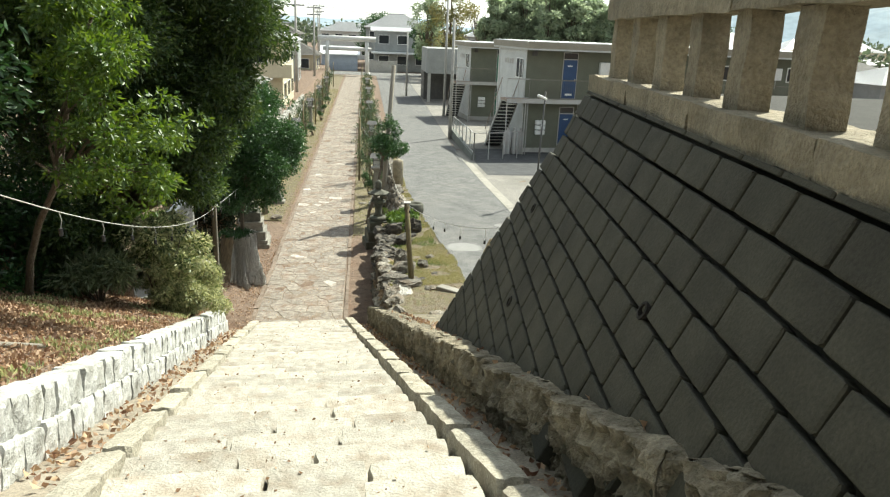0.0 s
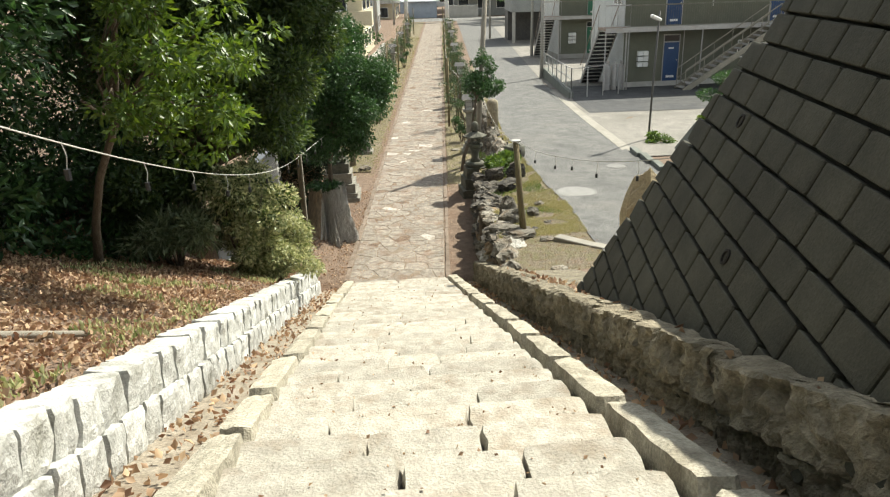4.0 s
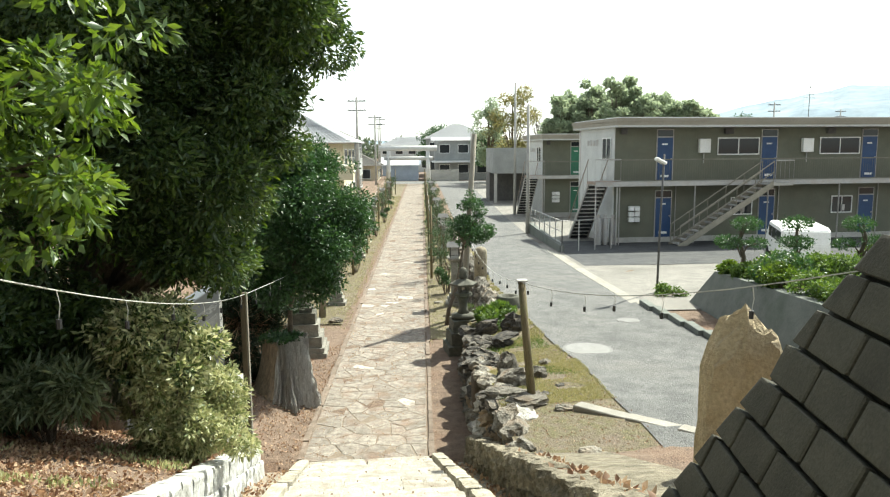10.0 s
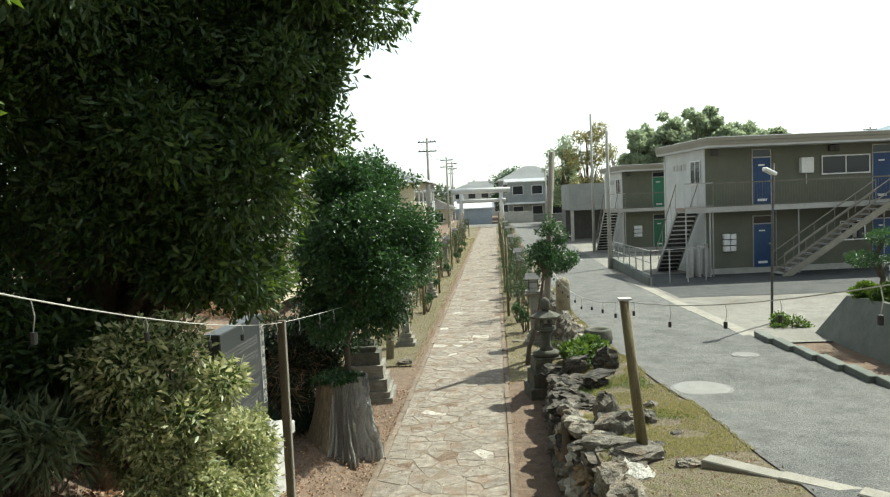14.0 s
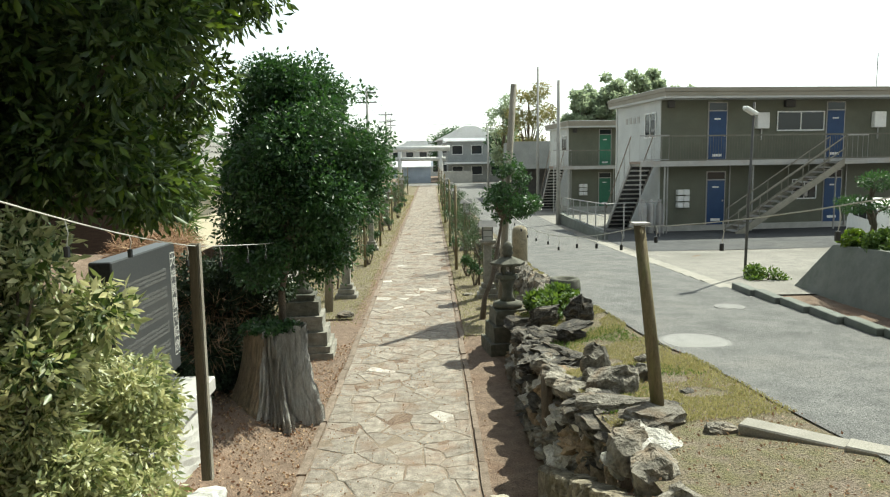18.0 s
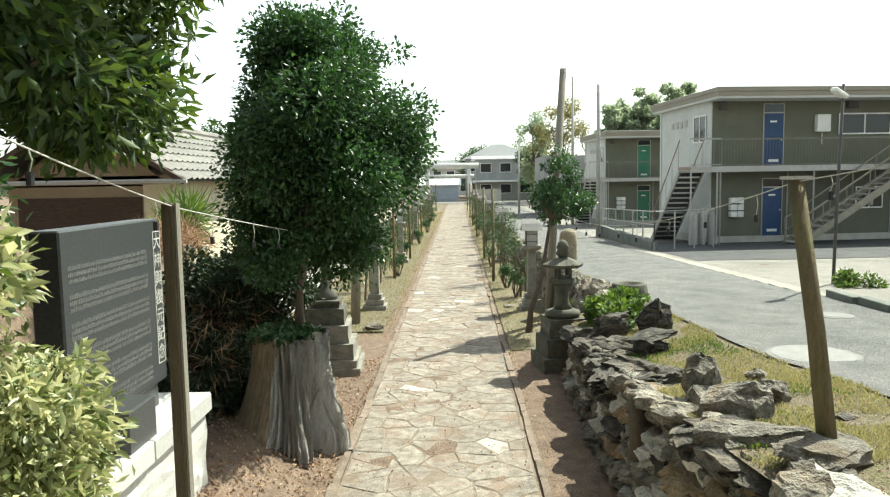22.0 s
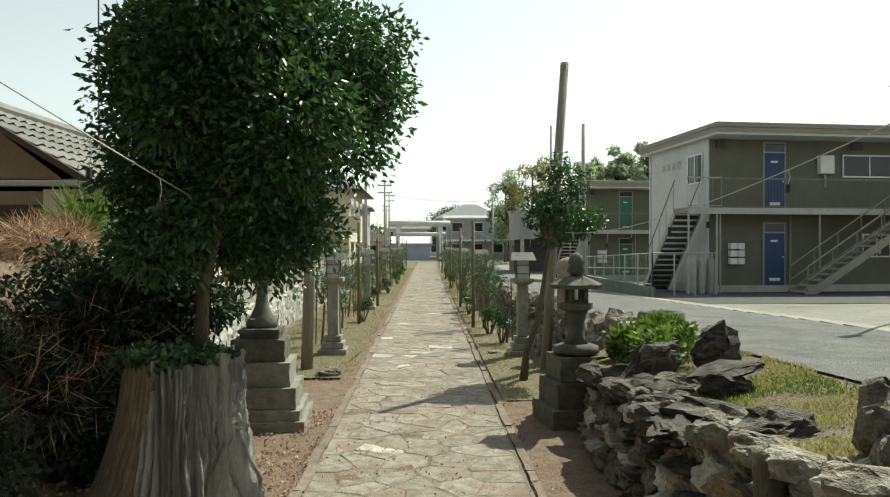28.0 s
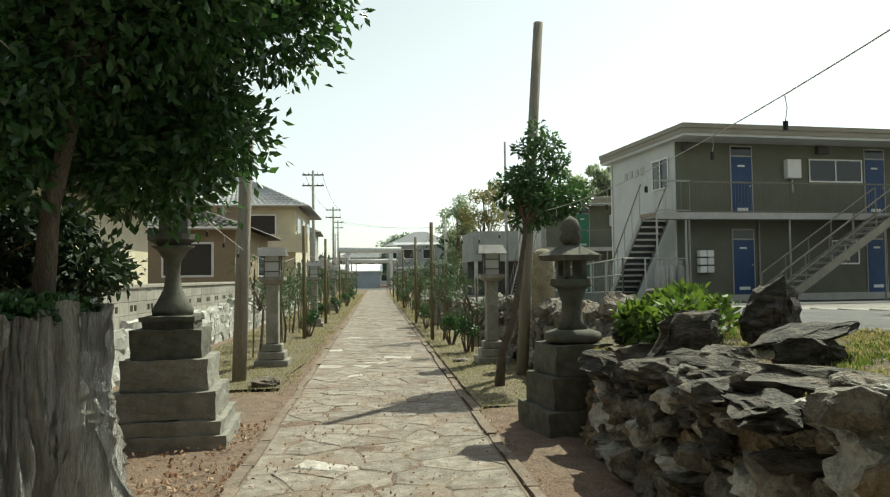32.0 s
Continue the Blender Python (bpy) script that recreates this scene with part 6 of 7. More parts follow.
part("slab", abox(-1.52, 0.0, 0.0, 0.2, 0.22, 1.56, 0.012), M_GRANITE, mon)
part("foot", abox(-1.35, -0.12, 0.03, 0.17, 0.0, 0.22, 0.01), M_GRANITE, mon)
ir = random.Random(8)
for row in range(6):
    bm = bmesh.new()
    z = 1.3 - row * 0.185
    for col in range(52):
        x = -1.44 + col * 0.0225
        for k in range(3):
            hh = ir.uniform(0.02, 0.034)
            w_ = ir.uniform(0.008, 0.014)
            box(bm, x, x + w_, -0.0035, -0.0005, z - k * 0.042, z - k * 0.042 + hh)
    part("inscription_line", bm, M_INSCR, mon, "line of small engraved characters, not legible")
bm = bmesh.new()
for q in ((-0.155, -0.148, 0.38, 1.46), (-0.022, -0.015, 0.38, 1.46), (-0.155, -0.015, 0.374, 0.381), (-0.155, -0.015, 1.455, 1.462)):
    box(bm, q[0], q[1], -0.004, -0.0005, q[2], q[3])
part("border", bm, M_PALEGR, mon, "white engraved border")
for i, ch in enumerate("大神輿復元記念"):
    cu = bpy.data.curves.new("character", "FONT")
    cu.body, cu.size, cu.extrude, cu.align_x = ch, 0.135, 0.001, "CENTER"
    tmp = bpy.data.objects.new("character_tmp", cu)
    scene.collection.objects.link(tmp)
    dg = bpy.context.evaluated_depsgraph_get()
    me = bpy.data.meshes.new_from_object(tmp.evaluated_get(dg))
    bpy.data.objects.remove(tmp)
    me.materials.clear()
    me.materials.append(M_PALEGR)
    ch_ob = new("character", me)
    ch_ob.parent = mon
    ch_ob.matrix_basis = pose(-0.085, -0.003, 1.33 - i * 0.152, 90, 0, 0)
blk = thing("granite_block", "small dark granite block on the pedestal", "block", pose(-3.34, 11.4, 1.137))
part("body", abox(-0.12, 0.12, -0.22, 0.22, 0, 0.32, 0.012), M_GRANITE, blk)

# standing stone beside the lane
bm = rock(0.6, 0.3, 2.08, 4, 7, 0.13, 0.68)
for v in bm.verts:
    v.co.x *= 1 - 0.45 * smooth01((v.co.z - 1.55) / 0.6)
stn = part("standing_stone", bm, M_TANST, m=pose(2.13, 6.45, 1.45, 0, 0, -8))
tagged(stn, "tall rough standing stone of tan rock beside the lane", "standing stone")

# ---- rocks, slabs, lids ----


def crag(seed, material, bedding=0.0, points=26):
    """An angular unit stone on z = 0: flat broken faces, worn a little, with ledges along its bedding."""
    rng = random.Random(seed)
    bm = bmesh.new()
    for _ in range(points):
        p = Vector((rng.gauss(0, 1), rng.gauss(0, 1), rng.gauss(0, 1))).normalized()
        k = 0.58 / max(abs(p.x), abs(p.y), abs(p.z)) * 0.55 + 0.28
        bm.verts.new(p * k * rng.uniform(0.85, 1.08))
    bmesh.ops.convex_hull(bm, input=bm.verts[:])
    loose = [v for v in bm.verts if not v.link_faces]
    bmesh.ops.delete(bm, geom=loose, context="VERTS")
    bmesh.ops.subdivide_edges(bm, edges=bm.edges[:], cuts=3, use_grid_fill=True)
    off = Vector((seed * 3.7, seed * 1.3, 0))
    for v in bm.verts:
        c = v.co
        d = noise.noise_vector(c * 2.6 + off) * 0.13 + noise.noise_vector(c * 7 + off) * 0.065 + noise.noise_vector(c * 17 + off) * 0.025
        if bedding:
            led = noise.noise(Vector((c.x * 0.8, c.y * 0.8, c.z * 9)) + off)
            d += Vector((c.x, c.y, 0)) * led * bedding
        v.co = c + d
    lo, hi = min(v.co.z for v in bm.verts), max(v.co.z for v in bm.verts)
    for v in bm.verts:
        v.co.z = (v.co.z - lo) / (hi - lo)
    return mesh_of(bm, "rock", material)


rock_meshes = [crag(40 + i, M_ROCK) for i in range(9)]
dark_rocks = [crag(140 + i, M_ROCKD, 0.3) for i in range(6)]
pale_rocks = [crag(160 + i, M_ROCKP) for i in range(4)]
ochre_rocks = [crag(180 + i, M_ROCKO) for i in range(4)]


def loose_rock(name, label, x, y, z, sx, sy, sz, rz, k, rx=0, ry=0, group="rocks on the verge"):
    o = new(name, (rock_meshes + dark_rocks)[k % 15])
    o.matrix_basis = pose(x, y, z, rx, ry, rz) @ Matrix.Diagonal((sx, sy, sz, 1))
    tagged(o, label, "rock", group)
    return o


for i, (x, y, sx, sy, sz, rz, tilt) in enumerate(((1.04, 12.62, 0.3, 0.26, 0.46, 20, 10), (1.02, 12.45, 0.34, 0.3, 0.22, 70, 0), (1.12, 11.95, 0.5, 0.36, 0.32, -25, -8), (1.55, 12.3, 0.2, 0.2, 0.22, 40, 0), (1.8, 13.2, 0.2, 0.18, 0.16, 10, 0), (0.92, 11.3, 0.62, 0.34, 0.17, -20, -6), (1.1, 10.6, 0.6, 0.4, 0.22, 25, 6), (1.55, 10.3, 0.22, 0.18, 0.13, 0, 0), (1.5, 8.6, 0.24, 0.2, 0.14, 0, 0), (0.98, 13.6, 0.5, 0.36, 0.24, 40, 4), (1.1, 17.4, 0.4, 0.3, 0.24, -15, 6), (1.45, 11.1, 0.16, 0.14, 0.1, 50, 0), (1.75, 11.6, 0.14, 0.12, 0.08, 10, 0))):
    loose_rock("rock", "jagged grey-brown rock lying on the grassy verge", x, y, verge_z(x, y) - 0.05, sx, sy, sz, rz, i, 0, tilt)
loose_rock("rock", "dark pointed slab leaning among the green weeds", 1.05, 16.15, verge_z(1.05, 16.15) - 0.1, 0.62, 0.3, 0.5, 20, 9, 14, -26)
loose_rock("rock", "jagged grey rock standing on end on the verge", 1.42, 15.85, verge_z(1.42, 15.85) - 0.08, 0.42, 0.3, 0.6, 25, 10, 8, 24)
loose_rock("flat_rock", "flat dark slab propped on a block of rock", 1.3, 15.1, verge_z(1.3, 15.1) + 0.12, 0.46, 0.38, 0.1, 15, 11, -4, -12)
loose_rock("rock", "small block of dark rock beneath the flat slab", 1.24, 15.0, verge_z(1.24, 15.0) - 0.05, 0.34, 0.32, 0.24, 35, 12)
loose_rock("rock", "pale broken rock among the weeds", 1.02, 15.55, verge_z(1.02, 15.55) - 0.05, 0.36, 0.24, 0.2, -20, 2, 0, 10)
for i, (x, y, sx, sy, sz, rz) in enumerate(((0.74, 10.15, 0.5, 0.6, 0.5, 20), (0.8, 9.6, 0.42, 0.55, 0.42, -15), (0.86, 9.05, 0.4, 0.5, 0.36, 35), (0.98, 10.35, 0.5, 0.42, 0.3, 60), (0.9, 8.5, 0.36, 0.45, 0.3, 5))):
    loose_rock("rock", "jagged grey-brown rock where the stair wall ends", x, y, verge_z(x, y) - sz * 0.45, sx * 0.72, sy * 0.72, sz * 0.75, rz, i + 2, 0, 5 - 4 * i)
loose_rock("flat_rock", "small flat dark rock beside the path", -2.72, 20.85, -0.02, 0.34, 0.28, 0.16, 15, 3, group="")
loose_rock("rock", "pale flat stone at the path's edge", 0.2, 23.2, -0.02, 0.3, 0.25, 0.1, 5, 4)
well = thing("stone_basin", "low round weathered stone basin on the verge", "stone basin", pose(1.72, 18.0, road_z(18) - 0.02))
part("basin", lathe([(0.28, 0), (0.3, 0.12), (0.28, 0.3), (0.25, 0.33), (0.17, 0.32), (0.15, 0.2)], 14), M_DARKLANT, well, smooth=True)
bol = thing("stone_bollard", "thick round-topped stone post beside the lane", "stone post", pose(1.42, 22.4, road_z(22.4) - 0.1))
part("shaft", lathe([(0.19, 0), (0.19, 0.95), (0.17, 1.04), (0.1, 1.1), (0.01, 1.12)], 14), M_BALU, bol, smooth=True)

log = timber("fallen_branch", "bare pale branch lying on the leafy bank", [(-3.3, 1.9, land(-3.3, 1.9) + 0.06), (-2.9, 2.3, land(-2.9, 2.3) + 0.05), (-2.55, 2.75, land(-2.55, 2.75) + 0.05)], [0.035, 0.03, 0.02], M_POSTG, "branch")


def lid(x, y, r, label):
    o = thing("manhole_cover", label, "manhole cover", pose(x, y, road_z(y) + 0.012))
    part("ring", lathe([(r, -0.02), (r, 0.012), (r - 0.03, 0.016), (r - 0.05, 0.016)], 36), M_LID, o)
    part("plate", lathe([(r - 0.055, -0.02), (r - 0.055, 0.02), (0.01, 0.022)], 36), M_LID, o)


lid(2.72, 14.06, 0.46, "large round pale manhole cover in the asphalt")
lid(4.15, 16.4, 0.24, "small round manhole cover in the asphalt")

slabs = thing("concrete_slabs", "broken concrete edging slabs between earth and asphalt", "slab", pose(0, 0, 0))
for x, y, rz, ln in ((2.0, 10.0, -42, 0.8), (2.5, 9.5, -40, 0.7), (3.0, 9.02, -42, 0.75)):
    o = part("slab", abox(-ln / 2, ln / 2, -0.1, 0.1, -0.1, 0.03, 0.012), M_SLAB, slabs)
    o.matrix_basis = pose(x, y, road_z(y), 0, 0, rz)

# street lamp
sl = thing("street_lamp", "slim grey street lamp with an angled head", "street lamp", pose(5.9, 19.86, 0.74))
part("pole", tube([(0, 0, -0.1), (0.03, 0, 1.9), (0.08, 0, 3.84)], [0.032, 0.03, 0.026], 8), M_DARKSTEEL, sl, smooth=True)
part("arm", tube([(0.075, 0, 3.6), (-0.02, -0.05, 3.63)], 0.018, 6), M_STEEL, sl)
hd = part("head", abox(-0.3, 0.06, -0.07, 0.07, -0.035, 0.04, 0.02), M_WHITE, sl, "pale lamp head", m=pose(0.06, -0.05, 3.62, 0, 22, 25))
part("lamp_glass", abox(-0.28, 0.0, -0.055, 0.055, -0.05, -0.036, 0.006), M_BULB, hd, "frosted glass")

# fence by the apartments
fence = thing("wire_fence", "low pipe and mesh fence on a concrete kerb beside the apartments", "fence", pose(0, 0, 0))
fa, fb = Vector((5.25, 29.6, 0.6)), Vector((5.35, 38.5, 0.36))
bm = bmesh.new()
box(bm, -0.1, 0.1, 0, (fb - fa).length, -0.3, 0.3)
part("kerb", bm, M_DKCONC, fence, m=pose(*fa, 0, 0, -math.degrees(math.atan2(fb.x - fa.x, fb.y - fa.y))))
for k in range(7):
    p = fa.lerp(fb, k / 6)
    part("post", tube([p + Vector((0, 0, 0.3)), p + Vector((0, 0, 1.3))], 0.025, 6), M_STEEL, fence)
for zz in (0.4, 0.85, 1.28):
    part("rail", tube([fa + Vector((0, 0, zz)), fb + Vector((0, 0, zz))], 0.018, 6), M_STEEL, fence)
bm = bmesh.new()
for k in range(60):
    p = fa.lerp(fb, k / 60)
    q = fa.lerp(fb, min(1, (k + 3) / 60))
    for s0, s1 in ((0.4, 1.28), (1.28, 0.4)):
        a, b = p + Vector((0, 0, s0)), q + Vector((0, 0, s1))
        e = Vector((0, 0, 0.006))
        bm.faces.new([bm.verts.new(w) for w in (a - e, b - e, b + e, a + e)])
part("mesh", bm, M_MESHG, fence, "pale green wire mesh")
fg = thing("fence_end", "short return of the mesh fence towards the apartments", "fence", pose(0, 0, 0))
for k in range(4):
    p = fa + Vector((k * 0.75, 0.35 * k, 0))
    part("post", tube([p + Vector((0, 0, -0.1)), p + Vector((0, 0, 1.3))], 0.025, 6), M_STEEL, fg)
part("rail", tube([fa + Vector((0, 0, 1.28)), fa + Vector((2.25, 1.05, 1.28))], 0.018, 6), M_STEEL, fg)

# garden terrace wall beside the lane
bm = bmesh.new()
lowp = [(6.1, 18.8, 0.85), (6.0, 13.0, 0.95), (6.5, 8.2, 1.2), (13.5, 8.2, 1.2), (13.5, 19.4, 0.7)]
topp = [(6.5, 17.6, 1.88), (6.42, 13.4, 2.08), (6.8, 8.4, 2.2), (13.4, 8.4, 2.2), (13.4, 18.2, 1.85)]
lo_, hi_ = [bm.verts.new((x, y, z - 0.3)) for x, y, z in lowp], [bm.verts.new(p) for p in topp]
for i in range(5):
    j = (i + 1) % 5
    bm.faces.new((lo_[i], lo_[j], hi_[j], hi_[i]))
bm.faces.new(hi_)
tagged(part("wall_garden", bm, M_DKCONC), "dark stained concrete bank of a raised garden", "wall", kind="structure")
bm = bmesh.new()
for k in range(13):
    y = 18.2 - k * 0.8
    x = road_right(y) + 0.12
    box(bm, x - 0.09, x + 0.09, y - 0.79, y, road_z(y) - 0.1, road_z(y) + 0.13, 0.01)
tagged(part("kerb_lane", bm, M_DKCONC), "dark concrete kerb along the garden", "kerb", kind="structure")


def parked_car(m):
    o = thing("parked_car", "small white car parked beyond the garden", "car", m)
    bm = bmesh.new()
    prof = ((-2.1, 0.35), (-2.1, 1.1), (-1.95, 1.75), (-1.7, 1.86), (1.1, 1.86), (1.75, 1.1), (2.1, 1.0), (2.15, 0.35))
    a = [bm.verts.new((x, -0.8, z)) for x, z in prof]
    b = [bm.verts.new((x, 0.8, z)) for x, z in prof]
    bm.faces.new(a)
    bm.faces.new(b[::-1])
    for i in range(len(prof)):
        j = (i + 1) % len(prof)
        bm.faces.new((a[i], a[j], b[j], b[i]))
    bmesh.ops.bevel(bm, geom=bm.edges[:], offset=0.05, segments=2, affect="EDGES")
    body = part("body", bm, M_WHITE, o, smooth=False)
    for y in (-0.81, 0.795):
        for x0, x1 in ((-1.85, -0.75), (-0.65, 0.35), (0.45, 1.15)):
            part("window", abox(x0, x1, y, y + 0.015, 1.15, 1.65), M_GLASS, body)
    for x in (-1.35, 1.35):
        for y in (-0.8, 0.8):
            wh = part("wheel", tube([(x, y - 0.09, 0.3), (x, y + 0.09, 0.3)], 0.3, 18), M_BLACK, o)
            part("rim", tube([(x, y - 0.1, 0.3), (x, y + 0.1, 0.3)], 0.17, 12), M_STEEL, wh)
    return o


parked_car(pose(12.5, 25.4, road_z(25.4) + 0.02, 0, 0, 72) @ Matrix.Diagonal((0.85, 0.9, 0.74, 1)))


# ---- pieces of stairs, walls and paving ----
prng = random.Random(11)
B_FALL = 0.372          # rise of the wall's foot along the courses
M_DRAIN = mat("drain_pipe_clay", (0.012, 0.011, 0.01), (0.03, 0.026, 0.02), 20, 0.9, 0.4, 80)


def block_mesh(name, material, nx=3, ny=2, nz=2, rough=0.02, seed=0, bevel=0.05):
    """A unit stone from -0.5 to 0.5 with worn edges."""
    bm = bmesh.new()
    bmesh.ops.create_cube(bm, size=1.0)
    bmesh.ops.subdivide_edges(bm, edges=bm.edges[:], cuts=3 if rough > 0.05 else 2, use_grid_fill=True)
    o = Vector((seed * 5.7, seed * 2.3, 0))
    for v in bm.verts:
        c = v.co.copy()
        for i in range(3):
            if abs(abs(c[i]) - 0.5) < 1e-4:
                others = [abs(c[j]) for j in range(3) if j != i]
                c[i] -= math.copysign(bevel * (max(others) > 0.4), c[i])
            elif rough <= 0.05 and abs(c[i]) < 0.3:
                c[i] *= 2.4
        v.co = c + noise.noise_vector(c * 2.2 + o) * rough + noise.noise_vector(c * 6.5 + o) * rough * 0.45
    return mesh_of(bm, name, material)


def piece(name, me, parent, m):
    ob = new(name, me)
    ob.parent = parent
    ob.matrix_basis = m
    return ob


def scaled(x, y, z, sx, sy, sz, rx=0, ry=0, rz=0):
    return pose(x, y, z, rx, ry, rz) @ Matrix.Diagonal((sx, sy, sz, 1))


# stairs
ANG = math.degrees(math.atan(SLOPE))


def hewn_mesh(name, material, seed, nx, ny, nz, face=0.05, edge=0.04, chisel=0.0):
    """A unit stone with a fine grid, worn edges, an uneven face and upright chisel marks."""
    bm = bmesh.new()
    o = Vector((seed * 5.7, seed * 2.3, 0))

    def put(c):
        c = Vector(c)
        for i in range(3):
            k = sum(abs(c[j]) > 0.46 for j in range(3) if j != i)
            if abs(c[i]) > 0.46:
                c[i] -= math.copysign(edge * k * 0.5, c[i])
        d = noise.noise_vector(Vector((c.x * 2, c.y * 5, c.z * 2)) + o) * face + noise.noise_vector(Vector((c.x * 5, c.y * 14, c.z * 5)) + o) * face * 0.6
        mark = chisel * abs(noise.noise(Vector((c.y * 13, c.z * 2.2, seed))))
        return c + Vector((d.x + math.copysign(mark, -c.x), d.y * 0.25, d.z * 0.8))
    for ax, (na, nb) in ((0, (ny, nz)), (1, (nx, nz)), (2, (nx, ny))):
        for sg in (-0.5, 0.5):
            g = {}
            for i in range(na + 1):
                for j in range(nb + 1):
                    c = [i / na - 0.5, j / nb - 0.5]
                    c.insert(ax, sg)
                    g[i, j] = bm.verts.new(put(c))
            for i in range(na):
                for j in range(nb):
                    q = [g[i, j], g[i + 1, j], g[i + 1, j + 1], g[i, j + 1]]
                    bm.faces.new(q if (sg > 0) != (ax == 1) else q[::-1])
    bmesh.ops.remove_doubles(bm, verts=bm.verts[:], dist=1e-5)
    return mesh_of(bm, name, material)


step_meshes = [hewn_mesh("stair_stone", M_STEP, 100 + i, 9, 6, 3, 0.035, 0.03) for i in range(7)]
stairs = thing("stairs", "wide flight of worn pale stone steps laid in uneven blocks", "stairs", STAIR, kind="structure")

for i in range(44):
    y1 = -i * TREAD
    z1 = (i + 1) * RISE - 0.03
    x = -0.9
    cuts = []
    while x < 0.93:
        w = prng.choice((0.42, 0.55, 0.66, 0.8)) * prng.uniform(0.9, 1.1)
        if 0.93 - (x + w) < 0.3:
            w = 0.93 - x
        cuts.append((x, x + w))
        x += w
    for a, b in cuts:
        d = TREAD + 0.08
        piece("stone", prng.choice(step_meshes), stairs, scaled((a + b) / 2, y1 - d / 2 + prng.uniform(-0.018, 0.018), z1 - 0.11 + prng.uniform(-0.004, 0.004), b - a - 0.007, d, 0.235, prng.uniform(-0.6, 0.6), prng.uniform(-0.3, 0.3), prng.uniform(-0.9, 0.9)))

# kerbs on both sides of the stairs


kerb_meshes = [hewn_mesh("kerb_stone", M_KERB, 20 + i, 4, 12, 3, 0.07, 0.04) for i in range(5)]
for side in (-1, 1):
    kerb = thing("stair_kerb", "sloping line of rough-cut pale kerb stones edging the stairs", "kerb", STAIR, "stair kerbs", "structure")
    s = -0.1
    while s < 17:
        ln = prng.uniform(0.8, 1.6)
        mid = s + ln / 2
        u = -0.99 + 0.005 * mid if side < 0 else 1.045
        piece("stone", prng.choice(kerb_meshes), kerb, pose(u + prng.uniform(-0.015, 0.015), -mid, SLOPE * mid + 0.01 + prng.uniform(-0.007, 0.007), -ANG + prng.uniform(-0.5, 0.5), prng.uniform(-2, 2), prng.uniform(-0.7, 0.7)) @ Matrix.Diagonal((0.175, ln - 0.006, 0.25, 1)))
        s += ln

# pale stone wall, two courses
pale_meshes = [hewn_mesh("wall_stone", M_WHITEST, 40 + i, 3, 6, 6, 0.07, 0.07) for i in range(9)]
pale = thing("wall_left", "low wall of pale lime-washed stones in two courses", "wall", STAIR, kind="structure")
for row, (zc, h) in enumerate(((0.06, 0.27), (0.31, 0.27))):
    s = 0.35 + row * 0.13
    while s < 16:
        ln = prng.uniform(0.2, 0.36)
        piece("stone", prng.choice(pale_meshes), pale, pose(-1.62 + prng.uniform(-0.01, 0.01) - row * 0.03, -(s + ln / 2), SLOPE * (s + ln / 2) + zc + prng.uniform(-0.01, 0.012), -18.9 + prng.uniform(-4, 4), prng.uniform(-2, 2), prng.uniform(-2, 2)) @ Matrix.Diagonal((0.25, ln * 1.03, h * prng.uniform(0.97, 1.03), 1)))
        s += ln * 1.01

# rough brown stone wall on the other side
brown_meshes = [hewn_mesh("wall_stone", M_ROUGHST, 60 + i, 4, 40, 8, 0.1, 0.07, 0.42) for i in range(6)]
brown = thing("wall_right", "low wall of long rough-hewn brown stones below the retaining wall", "wall", STAIR, kind="structure")
for row, (zc, h) in enumerate(((-0.02, 0.26), (0.265, 0.3))):
    s = 0.1 + row * 0.35
    while s < 15:
        ln = prng.uniform(0.75, 1.5) if row else prng.uniform(0.5, 1.1)
        mid = s + ln / 2
        piece("stone", prng.choice(brown_meshes), brown, pose(1.585 + prng.uniform(-0.012, 0.012) - row * 0.025, -mid, SLOPE * mid + zc + prng.uniform(-0.012, 0.012), -18.9 + prng.uniform(-1, 1), prng.uniform(-3, 3) + 4, prng.uniform(-1, 1)) @ Matrix.Diagonal((0.3, ln * 1.01, h, 1)))
        s += ln

# blocks of the retaining wall
CH, CL = 0.2177, 0.415
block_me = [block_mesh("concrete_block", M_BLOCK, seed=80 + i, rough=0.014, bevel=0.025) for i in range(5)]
block_rest = bmesh.new()
made = 0
for r in range(-5, 16):
    v = STEP_V + CH * (r - 12)
    lo = face_left(v + CH / 2)
    h = 4.494 - 20 * CL + (0.0 if r % 2 else CL / 2)
    top = min(v + CH, TOP_V - 0.02)
    while h < 11.5:
        a, b = max(h, lo), h + CL
        if b - a > 0.05 and v > -0.6 and top > h * B_FALL - 0.1:
            place = WALL_M @ scaled((a + b) / 2, (v + top) / 2, -0.02, b - a - 0.02, top - v - 0.022, 0.09, prng.uniform(-0.5, 0.5), prng.uniform(-0.5, 0.5), 0)
            me = prng.choice(block_me)
            if h <= lo < h + CL:
                me = me.copy()           # cut along the corner
                for q in me.vertices:
                    q.co.x += (0.5 - q.co.x) * (face_left(min(v + CH * (q.co.y + 0.5), STEP_V - 0.001) if v < STEP_V - 0.01 else v + CH * (q.co.y + 0.5)) - lo) / (b - a)
            if made < 300 and h < 5.9:
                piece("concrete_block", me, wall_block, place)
                made += 1
            else:
                n0 = len(block_rest.verts)
                block_rest.from_mesh(me)
                block_rest.verts.ensure_lookup_table()
                for q in block_rest.verts[n0:]:
                    q.co = place @ q.co
        h += CL
